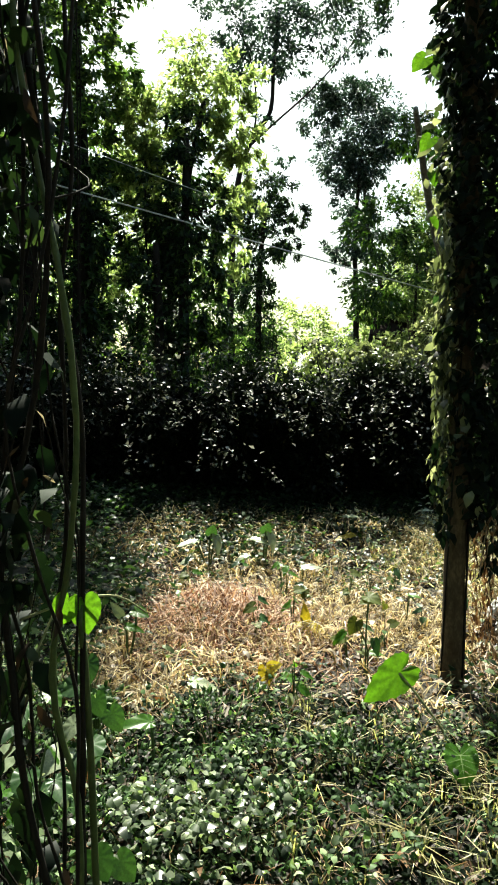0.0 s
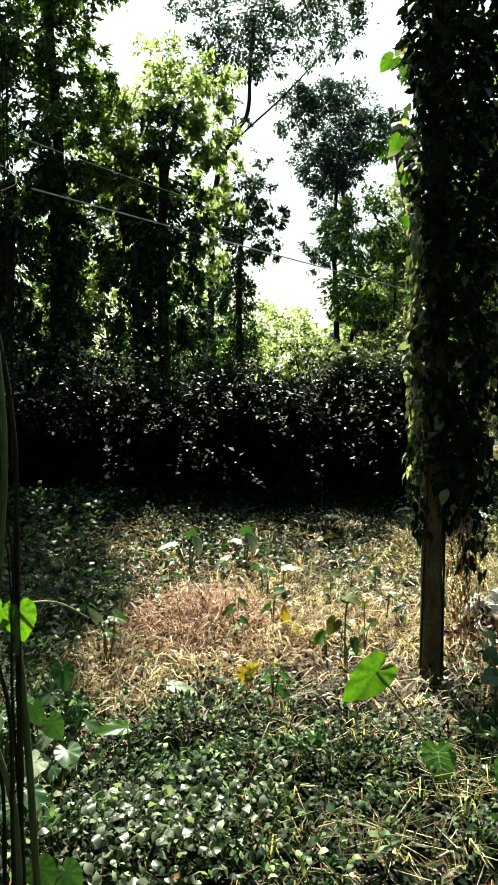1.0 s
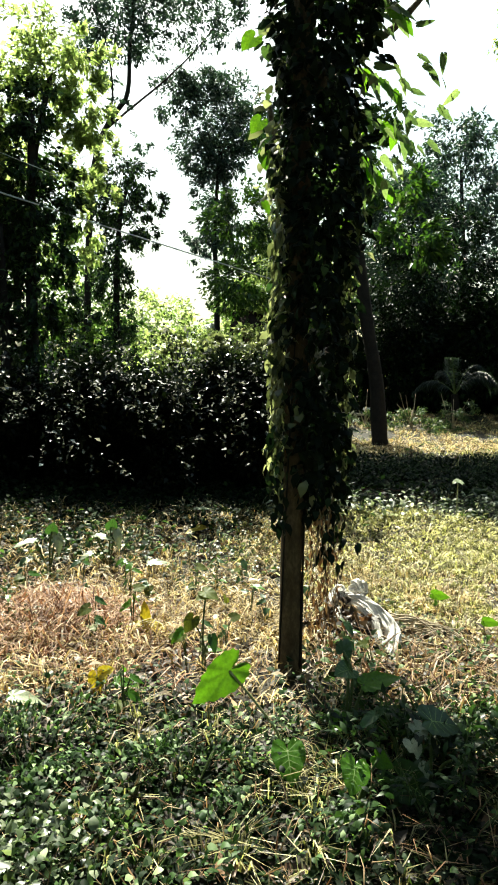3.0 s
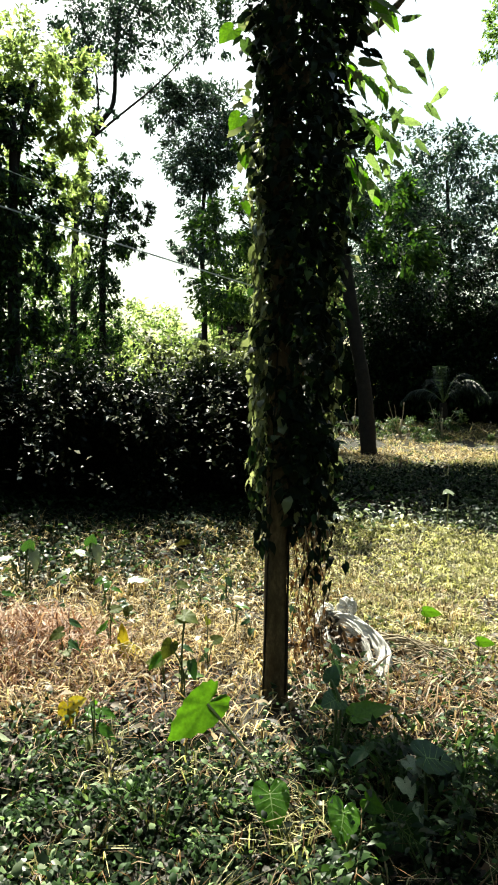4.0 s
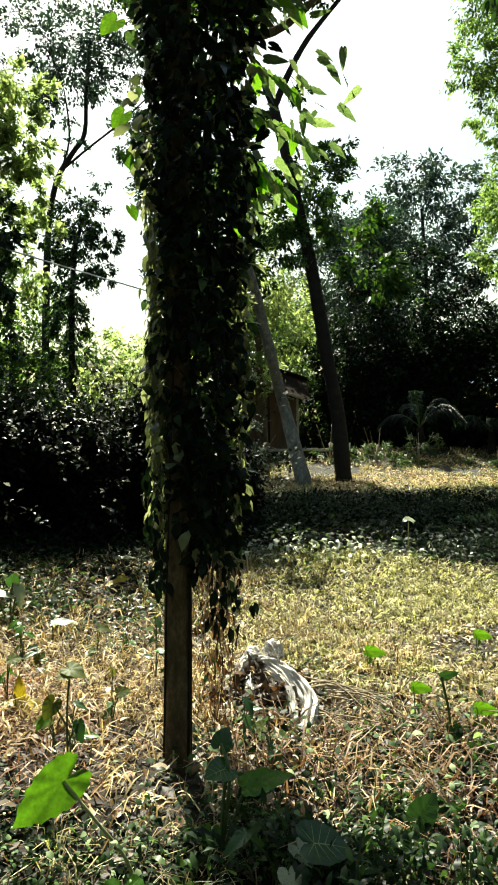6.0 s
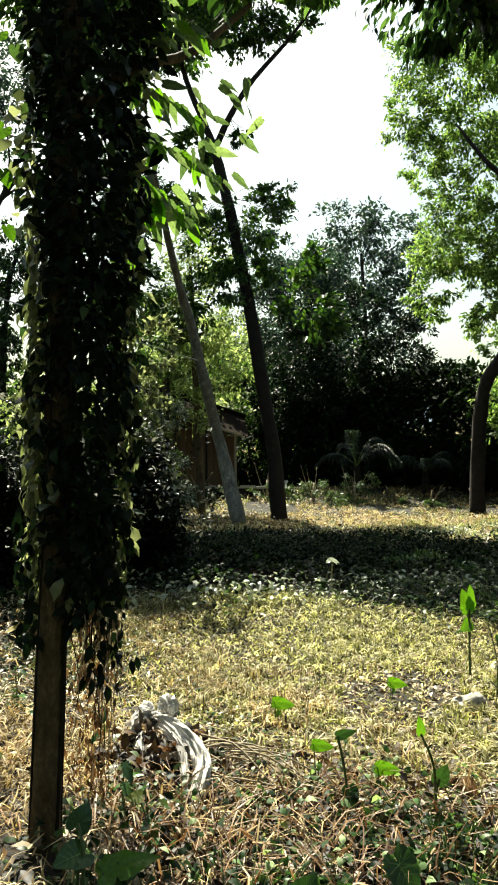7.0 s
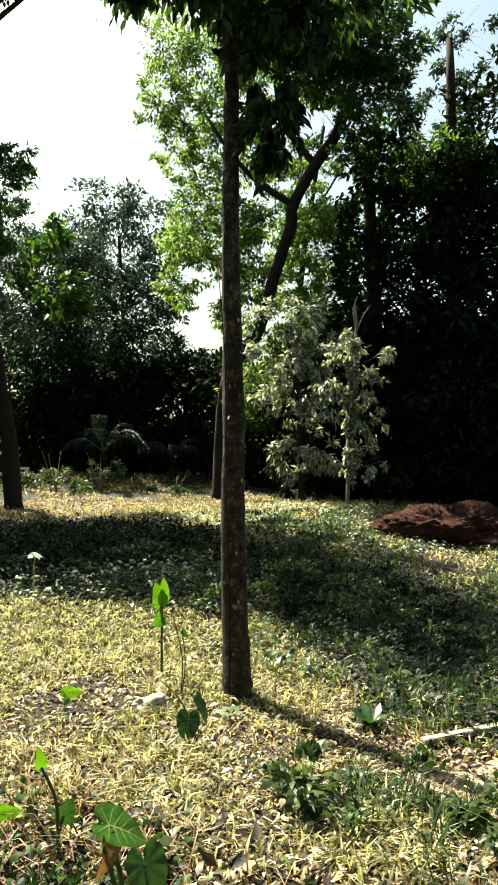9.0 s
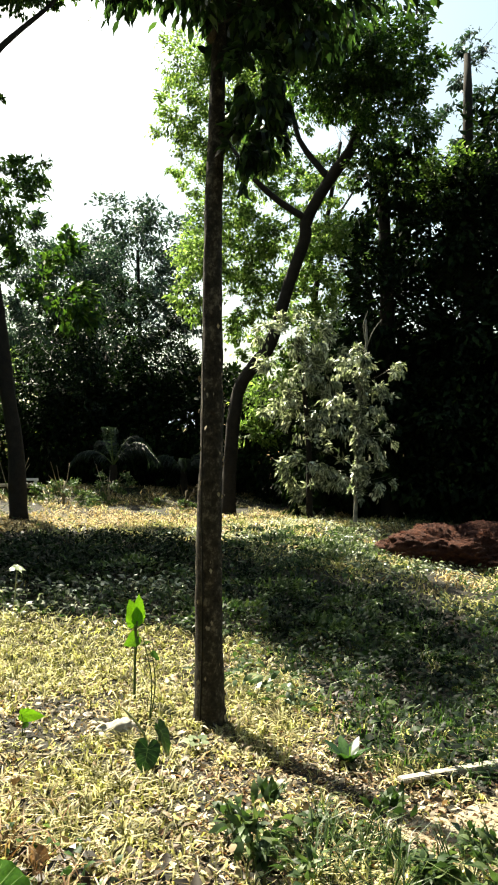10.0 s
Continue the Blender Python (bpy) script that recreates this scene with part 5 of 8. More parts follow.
    # the leafy spray that hangs out to one side
    for bx0, by0, bz0, bx1, by1, bz1, k, s in ((0.25, 0.15, 3.3, 0.95, 0.36, 3.3, 14, 0.13), (0.3, 0.2, 3.15, 0.82, 0.38, 3.0, 11, 0.13), (0.2, 0.15, 3.6, 0.85, 0.3, 3.55, 12, 0.13), (0.15, 0.1, 3.0, 0.6, 0.33, 2.95, 6, 0.12), (0.2, 0.1, 3.85, 0.75, 0.1, 3.9, 11, 0.13), (0.2, 0.1, 2.8, 0.45, 0.2, 2.75, 5, 0.11)):
        a, b = np.array([bx0, by0, bz0]), np.array([bx1, by1, bz1])
        tube("spray_twig", [a, (a + b) / 2 + np.array([0, 0, 0.06]), b], (0.008, 0.003), M_STEM, t, 6)
        for i in range(k):
            u = 0.25 + 0.75 * (i + 1) / k
            s0 = a + (b - a) * u + np.array([0, 0, 0.06 * 4 * u * (1 - u)])
            sd = -1 if i % 2 else 1
            d = np.array([0.25 + rng.normal(0, 0.25), sd * 0.35 + rng.normal(0, 0.2), -0.75 + rng.normal(0, 0.25)])
            # Every third leaf takes the brighter blade, backlight put into its colour.
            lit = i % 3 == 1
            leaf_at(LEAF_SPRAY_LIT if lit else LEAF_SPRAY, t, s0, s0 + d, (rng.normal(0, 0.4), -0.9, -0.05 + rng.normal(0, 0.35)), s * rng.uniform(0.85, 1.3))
    for i in range(70):
        zz = 2.75 + 1.35 * rng.uniform(0, 1) ** 0.8
        reach = float(np.interp(zz, [2.75, 3.0, 3.3, 3.6, 4.1], [0.12, 0.32, 0.66, 0.66, 0.5]))
        s0 = np.array([0.42 + reach * rng.uniform(0, 1), 0.15 + rng.normal(0, 0.12), zz])
        d = np.array([0.6 + rng.normal(0, 0.5), rng.normal(0, 0.3), -0.55 + rng.normal(0, 0.4)])
        leaf_at(LEAF_SPRAY, t, s0, s0 + d, (rng.normal(0, 0.5), -0.8, rng.normal(0, 0.4)), rng.uniform(0.07, 0.13))
    for dx, dz in ((-0.14, -0.9), (0.25, -0.85), (0.6, -0.5)):
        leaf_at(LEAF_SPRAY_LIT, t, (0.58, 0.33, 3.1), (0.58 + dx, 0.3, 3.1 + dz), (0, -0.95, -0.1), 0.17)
    p, o = clump_points((0.6, 0.25, 3.8), (0.32, 0.28, 0.42), 260)
    scatter_leaves("spray_leaves", p, M_TREE, t, 0.10, 0.045, "oval", o, 0.9)
    # crown above
    cp, co = [], []
    for c in ((0.2, 0.1, 5.6, 0.9, 0.6), (-0.5, 0.3, 5.2, 0.7, 0.5), (1.0, 0.4, 4.9, 0.6, 0.45), (0.3, 0.2, 6.4, 1.0, 0.6)):
        a, b = clump_points(c[:3], (c[3], c[3], c[4]), 900)
        cp.append(a)
        co.append(b)
    scatter_leaves("crown", np.vstack(cp), M_TREE, t, 0.13, 0.06, "oval", np.vstack(co), 0.6)


vine_tree()


# ---- the straight tree ----
def straight_tree():
    bx, by = 5.60, 4.50
    bz = float(height(bx, by))
    t = empty("straight_tree", (bx, by, bz - 0.04), "straight slender tree with mottled grey-brown bark", "tree")
    tube("trunk", [(0, 0, -0.02), (0, 0, 0.08), (-0.005, 0, 0.3), (-0.02, 0.01, 1.2), (0.0, 0.02, 2.4), (0.01, 0.05, 3.6), (0.04, 0.06, 4.6), (0.06, 0.06, 5.8), (0.08, 0.1, 7.0)], [0.16, 0.125, 0.106, 0.094, 0.08, 0.068, 0.06, 0.05, 0.035], M_BARK_GREY, t, 18, 0.035, sub=8)
    for line in ([(-0.05, 0.05, 5.1), (0.3, 0.1, 5.6), (0.8, 0.2, 6.1)], [(-0.05, 0.05, 5.4), (-0.5, 0.2, 5.95), (-1.1, 0.3, 6.3)], [(-0.04, 0.06, 5.6), (-0.4, -0.3, 6.1), (-0.9, -0.6, 6.5)], [(-0.03, 0.06, 5.5), (0.6, 0.4, 6.2), (1.2, 0.6, 6.6)]):
        tube("limb", line, (0.03, 0.012), M_BARK, t)
    cp, co = [], []
    top = [
        (0.1, 0.1, 6.35, 1.3, 0.4, 2600), (-1.0, 0.2, 6.3, 0.9, 0.35, 1700), (0.9, 0.3, 6.35, 0.9, 0.3, 600), (-0.5, 0.2, 6.9, 1.4, 0.5, 1000), (0.8, 0.4, 6.9, 1.2, 0.5, 800),
        (-1.7, 0.4, 6.5, 0.8, 0.35, 1200), (0.15, 0.1, 5.8, 0.5, 0.35, 500), (0.6, 0.1, 6.1, 1.0, 0.35, 1500), (1.5, 0.3, 6.5, 1.0, 0.4, 1400), (-0.3, 0.0, 6.15, 0.9, 0.3, 1200), (-1.45, 0.15, 6.0, 0.75, 0.3, 700), (-0.6, 0.0, 6.0, 0.7, 0.3, 600),
    ]
    boughs = [
        (1.0, 0.2, 5.9, 0.7, 0.3, 200), (0.6, 0.1, 4.8, 0.3, 0.35, 260), (0.35, 0.0, 4.5, 0.2, 0.3, 150), (0.1, -0.1, 4.9, 0.25, 0.35, 120),
        (0.3, -0.1, 5.3, 0.4, 0.3, 200), (0.05, -0.1, 5.5, 0.4, 0.3, 200), (0.7, -0.3, 5.4, 0.4, 0.3, 110), (0.15, -0.1, 4.35, 0.12, 0.25, 90),
    ]
    hanging = [
        (0.18, -0.3, 4.75, 0.26, 0.34, 280), (0.4, -0.4, 5.15, 0.26, 0.28, 150), (0.25, -0.2, 4.4, 0.16, 0.24, 120), (0.08, -0.15, 4.15, 0.1, 0.16, 30),
        (-0.4, 0.0, 5.25, 0.3, 0.14, 130), (-0.7, 0.1, 5.35, 0.35, 0.16, 160),
    ]
    for x, y, z, r, h, n in top + boughs + hanging:
        a, b = clump_points((x, y, z), (r, r, h), n)
        cp.append(a)
        co.append(b)
    scatter_leaves("crown", np.vstack(cp), M_IVY, t, 0.135, 0.055, "oval", np.vstack(co), 1.1, 0.7)
    tube("climbing_stem", [(-0.115, -0.03, 0.0), (-0.11, -0.04, 0.8), (-0.12, -0.02, 1.7), (-0.13, -0.03, 2.6), (-0.16, 0.0, 3.2)], (0.007, 0.003), M_VINE, t, 6)
    # moss and lichen flakes on the bark
    k = 60
    zz, a = rng.uniform(0.1, 3.2, k), rng.uniform(math.pi * 0.9, math.pi * 2.1, k)
    q = np.stack([-0.02 + 0.1 * np.cos(a), 0.01 + 0.1 * np.sin(a), zz], 1)
    scatter_leaves("lichen", q, M_STICK, t, 0.035, 0.02, "rhomb", np.stack([np.cos(a), np.sin(a), 0 * a], 1) * 0.2, 0.9, 0.3)


straight_tree()


# ---- ground cover ----
def patchy(x, y, f=1.0, seed=0.0):
    """A smooth field between 0 and 1 that breaks scatterings into patches."""
    v = np.sin(1.9 * f * x + 0.7 * f * y + seed) + np.sin(-1.1 * f * x + 2.3 * f * y + 1.7 * seed) + np.sin(3.7 * f * x - 2.9 * f * y + 0.4 + seed) * 0.7 + np.sin(6.1 * f * x + 5.3 * f * y + seed) * 0.5
    return 0.5 + v / 6.4


def spread_points(n, x0, x1, y0, y1, keep=None):
    x, y = rng.uniform(x0, x1, n), rng.uniform(y0, y1, n)
    if keep is not None:
        k = rng.uniform(0, 1, n) < keep(x, y)
        x, y = x[k], y[k]
    return x, y


def blades(name, label, x, y, mat, length, width, flat, lift=0.0, category="grass"):
    """Bent blades on the ground; flat: how far they lie down, 0 to 1."""
    n = len(x)
    z = height(x, y) + rng.uniform(-0.005, lift + 0.001, n)
    a = rng.uniform(0, 2 * math.pi, n)
    up = rng.uniform(0.0, 1.0, n) * (1 - flat) + 0.03
    along = np.stack([np.cos(a), np.sin(a), up * 2.2], 1)
    L = length * rng.uniform(0.45, 1.5, n)
    normal = np.stack([rng.normal(0, 0.4, n), rng.normal(0, 0.4, n), np.ones(n)], 1)
    v, f = leaf_arrays(np.stack([x, y, z], 1), along, normal, L, width * rng.uniform(0.6, 1.4, n), "blade", 0.1, 0.3, rng.normal(0, 0.35, n))
    return tagged(mesh_np(name, v, f, mat), label, category, "", "stuff")


def ground_leaves(name, label, x, y, mat, length, width, low, high, shape="oval", category="ground cover", tilt=0.5, mound=None):
    n = len(x)
    z = height(x, y) + low + (high - low) * rng.uniform(0, 1, n) ** 1.4 * (1 if mound is None else mound)
    a = rng.uniform(0, 2 * math.pi, n)
    along = np.stack([np.cos(a), np.sin(a), rng.normal(0, tilt, n)], 1)
    normal = np.stack([rng.normal(0, tilt, n), rng.normal(0, tilt, n), np.ones(n)], 1)
    L = length * rng.uniform(0.5, 1.5, n)
    v, f = leaf_arrays(np.stack([x, y, z], 1), along, normal, L, L * width / length, shape, 0.2, 0.12)
    return tagged(mesh_np(name, v, f, mat), label, category, "", "stuff")


def near_mask(x, y):
    """The weedy strip before the dry clearing: 1 inside."""
    edge = 3.2 + 0.35 * np.sin(1.3 * x + 0.5) + 0.25 * np.sin(3.1 * x) - 0.9 * smooth01(x, 1.6, 2.6) + 1.3 * smooth01(-x, 0.1, 1.0)
    return smooth01(edge - y, -0.25, 0.35) * smooth01(2.75 - x, 0.0, 0.8)


def dry_mask(x, y):
    return (1 - near_mask(x, y)) * (0.15 + 0.85 * smooth01(x + 0.2 * np.sin(2 * y), -0.5, 0.0)) * (1 - smooth01(x, 2.0, 3.6)) * (1 - smooth01(y, 7.3, 8.2))


def green_mask(x, y):
    return smooth01(x, 1.8, 3.4) * smooth01(y, 1.3, 2.5)


def hollow(x, y):
    """The dark hollow of litter and stalks between the two trees: 1 inside."""
    return np.maximum(np.exp(-(((x - 2.75) / 0.95) ** 2 + ((y - 3.15) / 0.68) ** 2)), np.exp(-(((x - 1.95) / 0.5) ** 2 + ((y - 3.6) / 0.4) ** 2)))


def shade_band_mask(x, y):
    """The weedy strip whose plants are darkened to paint the tall trees' shade, from the hedge's end to the board: 1
    inside.
    """
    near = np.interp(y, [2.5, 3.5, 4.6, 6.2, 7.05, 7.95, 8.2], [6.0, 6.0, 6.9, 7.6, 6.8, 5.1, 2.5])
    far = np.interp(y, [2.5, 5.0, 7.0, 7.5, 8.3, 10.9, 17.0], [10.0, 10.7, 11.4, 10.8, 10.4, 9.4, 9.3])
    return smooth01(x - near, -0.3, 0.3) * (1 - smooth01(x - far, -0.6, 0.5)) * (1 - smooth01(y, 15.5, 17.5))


def bare_mask(x, y):
    return np.exp(-(((x - 5.75) / 0.7) ** 2 + ((y - 2.45) / 0.55) ** 2))


def creeper_field(x, y):
    return smooth01(0.55 * patchy(x, y, 1.5) + 0.6 * patchy(x, y, 3.4, 1.0) + 0.25 * patchy(x, y, 9.0, 2.0) - 0.12, 0.5, 0.7)


gx, gy = spread_points(48000, -3.2, 3.3, 0.9, 5.6, lambda x, y: near_mask(x, y) * (0.05 + 0.95 * creeper_field(x, y)))
ground_leaves("creeper", "low creeping weeds with small green leaves", gx, gy, M_CREEP, 0.025, 0.018, 0.03, 0.29, tilt=0.6, mound=0.25 + 0.75 * creeper_field(gx, gy))
# Near-black base layer: paints the shade between creeper leaves.
gx, gy = spread_points(52000, -3.2, 3.3, 0.9, 5.6, near_mask)
ground_leaves("undergrowth", "near-black leaf layer that paints the gaps' shade below creepers", gx, gy, M_DARK, 0.042, 0.028, 0.0, 0.07, "rhomb", "ground cover", 0.5)
# Paler creeper stands in for a pool of sunlight here.
gx, gy = spread_points(5200, -0.6, 0.8, 1.7, 2.8, lambda x, y: np.exp(-(((x - 0.1) / 0.26) ** 2 + ((y - 2.2) / 0.2) ** 2)))
ground_leaves("creeper", "patch of pale green creeper that paints a sunlit spot", gx, gy, M_PALE, 0.034, 0.026, 0.14, 0.27, tilt=0.5)
gx, gy = spread_points(9000, -3.2, 3.3, 0.9, 5.0, near_mask)
ground_leaves("leaf_litter", "dark leaf litter under creepers, gap shade put into its colour", gx, gy, M_MULCH_SHADE, 0.06, 0.035, 0.0, 0.04, "rhomb", "litter", 0.3)
gx, gy = spread_points(11500, -3.2, 3.3, 0.9, 4.2, lambda x, y: near_mask(x, y) * (patchy(x, y, 2.1, 2.0) > 0.58))
ground_leaves("creeper", "taller patches of glossy heart-leaved creeper", gx, gy, M_CREEP, 0.027, 0.02, 0.05, 0.25, tilt=0.6)
gx, gy = spread_points(11000, -3.0, 3.4, 0.9, 4.2, lambda x, y: near_mask(x, y) * 0.9)
gx, gy = gx[::2], gy[::2]
blades("dry_grass", "thin dry stems tangled through creeping weeds", gx, gy, M_BROWN_LEAF, 0.13, 0.004, 0.25, 0.1)
gx, gy = spread_points(33000, -2.2, 4.2, 3.0, 8.3, lambda x, y: dry_mask(x, y) * (1 - 0.9 * hollow(x, y)) * smooth01(patchy(x, y, 1.2, 1.0) + 0.45 * patchy(x, y, 4.6, 3.0), 0.4, 0.95))
blades("dry_grass", "matted straw-coloured dry grass over the clearing", gx, gy, M_STRAW, 0.12, 0.0085, 0.55, 0.10)
# Dark litter as painted shade between the straws.
gx, gy = spread_points(7000, -2.0, 4.2, 3.0, 8.0, dry_mask)
ground_leaves("leaf_litter", "dark dead leaves under dry grass, gap shade put into their colour", gx, gy, M_MULCH_SHADE, 0.07, 0.04, 0.0, 0.03, "rhomb", "litter", 0.3)
gx, gy = spread_points(5000, -2.0, 4.4, 3.0, 7.6, lambda x, y: dry_mask(x, y) * (1 - 0.9 * hollow(x, y)) * smooth01(patchy(x, y, 3.0, 8.0), 0.45, 0.75))
ground_leaves("leaf_litter", "bleached curled dead leaves lying on dry grass", gx, gy, M_LITTER, 0.075, 0.03, 0.0, 0.10, "oval", "litter", 0.6)
# Dark weeds in place of the dappled shade behind the clearing.
gx, gy = spread_points(9000, -0.6, 2.2, 6.3, 8.2, lambda x, y: np.exp(-(((x - 0.7) / 0.75) ** 2 + ((y - 6.9) / 0.55) ** 2)))
ground_leaves("weeds", "dark green weed patch that paints shade round the taro clumps", gx, gy, M_IVY, 0.07, 0.035, 0.0, 0.16)
gx, gy = spread_points(24000, -0.9, 2.4, 3.4, 6.4, lambda x, y: dry_mask(x, y) * np.exp(-(((x - 0.45) / 0.7) ** 2 + ((y - 4.8) / 0.8) ** 2)))
blades("dry_grass", "reddish-brown withered grass heap in the clearing", gx, gy, M_RUST, 0.15, 0.0085, 0.45, 0.26 * np.exp(-(((gx - 0.45) / 0.45) ** 2 + ((gy - 4.9) / 0.5) ** 2)))
gx, gy = spread_points(9000, -2.2, 4.5, 3.0, 8.0, lambda x, y: dry_mask(x, y) * (1 - 0.9 * hollow(x, y)) * patchy(x, y, 2.4, 3.0))
ground_leaves("leaf_litter", "scattered dead brown leaves in dry grass", gx, gy, M_BROWN_LEAF, 0.06, 0.03, 0.0, 0.06, "rhomb", "litter")
gx, gy = spread_points(15000, -2.0, 3.2, 3.6, 8.4, lambda x, y: dry_mask(x, y) * smooth01(patchy(x, y, 1.0, 5.0), 0.45, 0.7))
ground_leaves("weeds", "scattered small green weeds among dry grass", gx, gy, M_WEED, 0.05, 0.022, 0.0, 0.16)
gx, gy = spread_points(46000, 1.7, 9.5, 1.4, 8.8, lambda x, y: green_mask(x, y) * (1 - 0.9 * hollow(x, y)) * smooth01(patchy(x, y, 1.5, 4.0) + 0.5 * patchy(x, y, 5.5, 2.0), 0.55, 0.95) * (1 - 0.95 * bare_mask(x, y)) * (1 - 0.96 * shade_band_mask(x, y)))
blades("short_grass", "short yellow-green grass over open ground", gx, gy, M_GRASS, 0.07, 0.011, 0.35, 0.03)
# Dark litter deepens the gaps between tufts like shade.
gx, gy = spread_points(6000, 1.7, 9.0, 2.0, 8.8, lambda x, y: green_mask(x, y) * (1.0 - 0.5 * patchy(x, y, 2.2, 4.0)) * (1 - bare_mask(x, y)))
ground_leaves("leaf_litter", "dark dead leaves between grass tufts, gap shade put into their colour", gx, gy, M_MULCH_SHADE, 0.055, 0.035, 0.0, 0.02, "rhomb", "litter", 0.25)
gx, gy = spread_points(26000, 1.7, 9.5, 1.4, 8.8, lambda x, y: green_mask(x, y) * (1 - 0.9 * hollow(x, y)) * smooth01(1.1 - patchy(x, y, 1.5, 4.0) + 0.4 * patchy(x, y, 4.8, 6.0), 0.55, 1.15) * (1 - 0.8 * bare_mask(x, y)) * (1 - 0.96 * shade_band_mask(x, y)))
blades("dry_grass", "dry pale straw strewn over short grass", gx, gy, M_STRAW, 0.065, 0.011, 0.7, 0.035)
gx, gy = spread_points(9000, 1.9, 8.4, 1.4, 7.6, lambda x, y: green_mask(x, y) * smooth01(patchy(x, y, 3.1, 5.0), 0.35, 0.7) * (1 - 0.96 * shade_band_mask(x, y)))
ground_leaves("leaf_litter", "bleached curled dead leaves over short grass", gx, gy, M_LITTER, 0.06, 0.028, 0.005, 0.05, "oval", "litter", 0.55)
gx, gy = spread_points(15000, 1.9, 4.2, 2.2, 4.6, lambda x, y: np.exp(-(((x - 2.9) / 0.8) ** 2 + ((y - 3.1) / 0.75) ** 2)))
ground_leaves("leaf_litter", "dark rotting leaves and stalks below weeds", gx, gy, M_MULCH_SHADE, 0.07, 0.035, 0.0, 0.07, "rhomb", "litter", 0.5)
gx, gy = spread_points(9000, 1.9, 8.0, 1.4, 7.0, lambda x, y: green_mask(x, y) * (1 - 0.9 * hollow(x, y)) * (1.1 - patchy(x, y, 1.8, 9.0)) * (1 - 0.96 * shade_band_mask(x, y)))
ground_leaves("leaf_litter", "dead brown leaves scattered over short grass", gx, gy, M_BROWN_LEAF, 0.05, 0.022, 0.0, 0.03, "rhomb", "litter")
gx, gy = spread_points(14000, 1.9, 8.5, 1.4, 8.0, lambda x, y: green_mask(x, y) * (0.3 + 0.7 * patchy(x, y, 2.0, 7.0)) * (1 - 0.9 * bare_mask(x, y)) * (1 - 0.96 * shade_band_mask(x, y)))
ground_leaves("weeds", "tiny broad-leaved weeds in short grass", gx, gy, M_GRASS, 0.04, 0.02, 0.0, 0.05, "rhomb")
gx, gy = spread_points(30000, 8.5, 22.0, 2.5, 9.0, lambda x, y: smooth01(patchy(x, y, 0.7, 2.0) + 0.4 * patchy(x, y, 2.6, 4.0), 0.5, 0.95) * np.clip(11.0 / np.hypot(x, y), 0, 1) * (1 - 0.96 * shade_band_mask(x, y)))
blades("far_grass", "rough green and yellow grass towards the earth heap", gx, gy, M_GRASS, 0.13, 0.022, 0.35, 0.04)
gx, gy = spread_points(72000, 3.8, 26.0, 7.8, 27.0, lambda x, y: (1 - 0.9 * np.exp(-((y - 12.0) / 3.2) ** 2) * (1 - smooth01(x, 10, 12.5))) * smooth01(patchy(x, y, 0.5, 2.0) + 0.35 * patchy(x, y, 2.2, 1.0), 0.45, 0.95) * np.clip(13.0 / np.hypot(x, y), 0, 1) * (1 - 0.96 * shade_band_mask(x, y)))
blades("far_grass", "rough green and yellow grass on rising ground", gx, gy, M_GRASS, 0.14, 0.014, 0.4, 0.04)
gx, gy = spread_points(16000, 3.8, 24.0, 7.2, 24.0, lambda x, y: smooth01(patchy(x, y, 0.6, 6.0), 0.42, 0.7) * np.clip(11.0 / np.hypot(x, y), 0, 1))
ground_leaves("weeds", "patches of broad-leaved weeds across the far grass", gx, gy, M_IVY, 0.10, 0.045, 0.0, 0.25, "rhomb")
gx, gy = spread_points(5000, 7.0, 25.0, 18.5, 28.0, lambda x, y: smooth01(patchy(x, y, 0.8, 3.0), 0.45, 0.75))
ground_leaves("weeds", "sunlit rank weeds before the terrace", gx, gy, M_WEED, 0.1, 0.045, 0.0, 0.22, "rhomb")
gx, gy = spread_points(13000, 2.4, 8.6, 5.8, 8.4, lambda x, y: smooth01(x, 2.4, 3.2) * (1 - shade_band_mask(x, y)))
blades("dry_grass", "sunlit yellow grass towards the shade's edge", gx, gy, M_GRASS, 0.09, 0.013, 0.5, 0.05)
gx, gy = spread_points(24000, 8.0, 25.0, 16.5, 27.5, lambda x, y: smooth01(patchy(x, y, 0.9, 1.0), 0.35, 0.7))
blades("dry_grass", "dry straw and yellowed grass on the far bank", gx, gy, M_STRAW, 0.2, 0.026, 0.5, 0.08)
gx, gy = spread_points(9000, -7.0, 13.0, -7.0, 1.6)
ground_leaves("weeds", "scattered low weeds on soil behind the path", gx, gy, M_WEED, 0.09, 0.05, 0.0, 0.12)
gx, gy = spread_points(15000, -7.0, 11.0, -5.0, 1.6, lambda x, y: 0.35 + 0.65 * patchy(x, y, 1.1, 4.0))
blades("dry_grass", "thin trodden dry grass behind the path", gx, gy, M_GRASS, 0.13, 0.012, 0.5, 0.04)
gx, gy = spread_points(9000, -3.4, 4.0, -0.6, 1.2, lambda x, y: smooth01(y, -0.6, 0.8) * patchy(x, y, 1.5))
ground_leaves("creeper", "straggling creepers thinning out behind the path", gx, gy, M_CREEP, 0.035, 0.026, 0.0, 0.1, "rhomb")
gx, gy = spread_points(14000, -7.0, 13.0, -7.0, 2.2)
ground_leaves("leaf_litter", "dead leaves on soil behind the path", gx, gy, M_BROWN_LEAF, 0.10, 0.06, 0.0, 0.03, "rhomb", "litter", 0.3)
gx, gy = spread_points(9000, 6.5, 16.0, 17.2, 21.5)
blades("dry_grass", "bleached straw on the lit strip by leaning trees", gx, gy, M_STRAW, 0.22, 0.032, 0.55, 0.06)
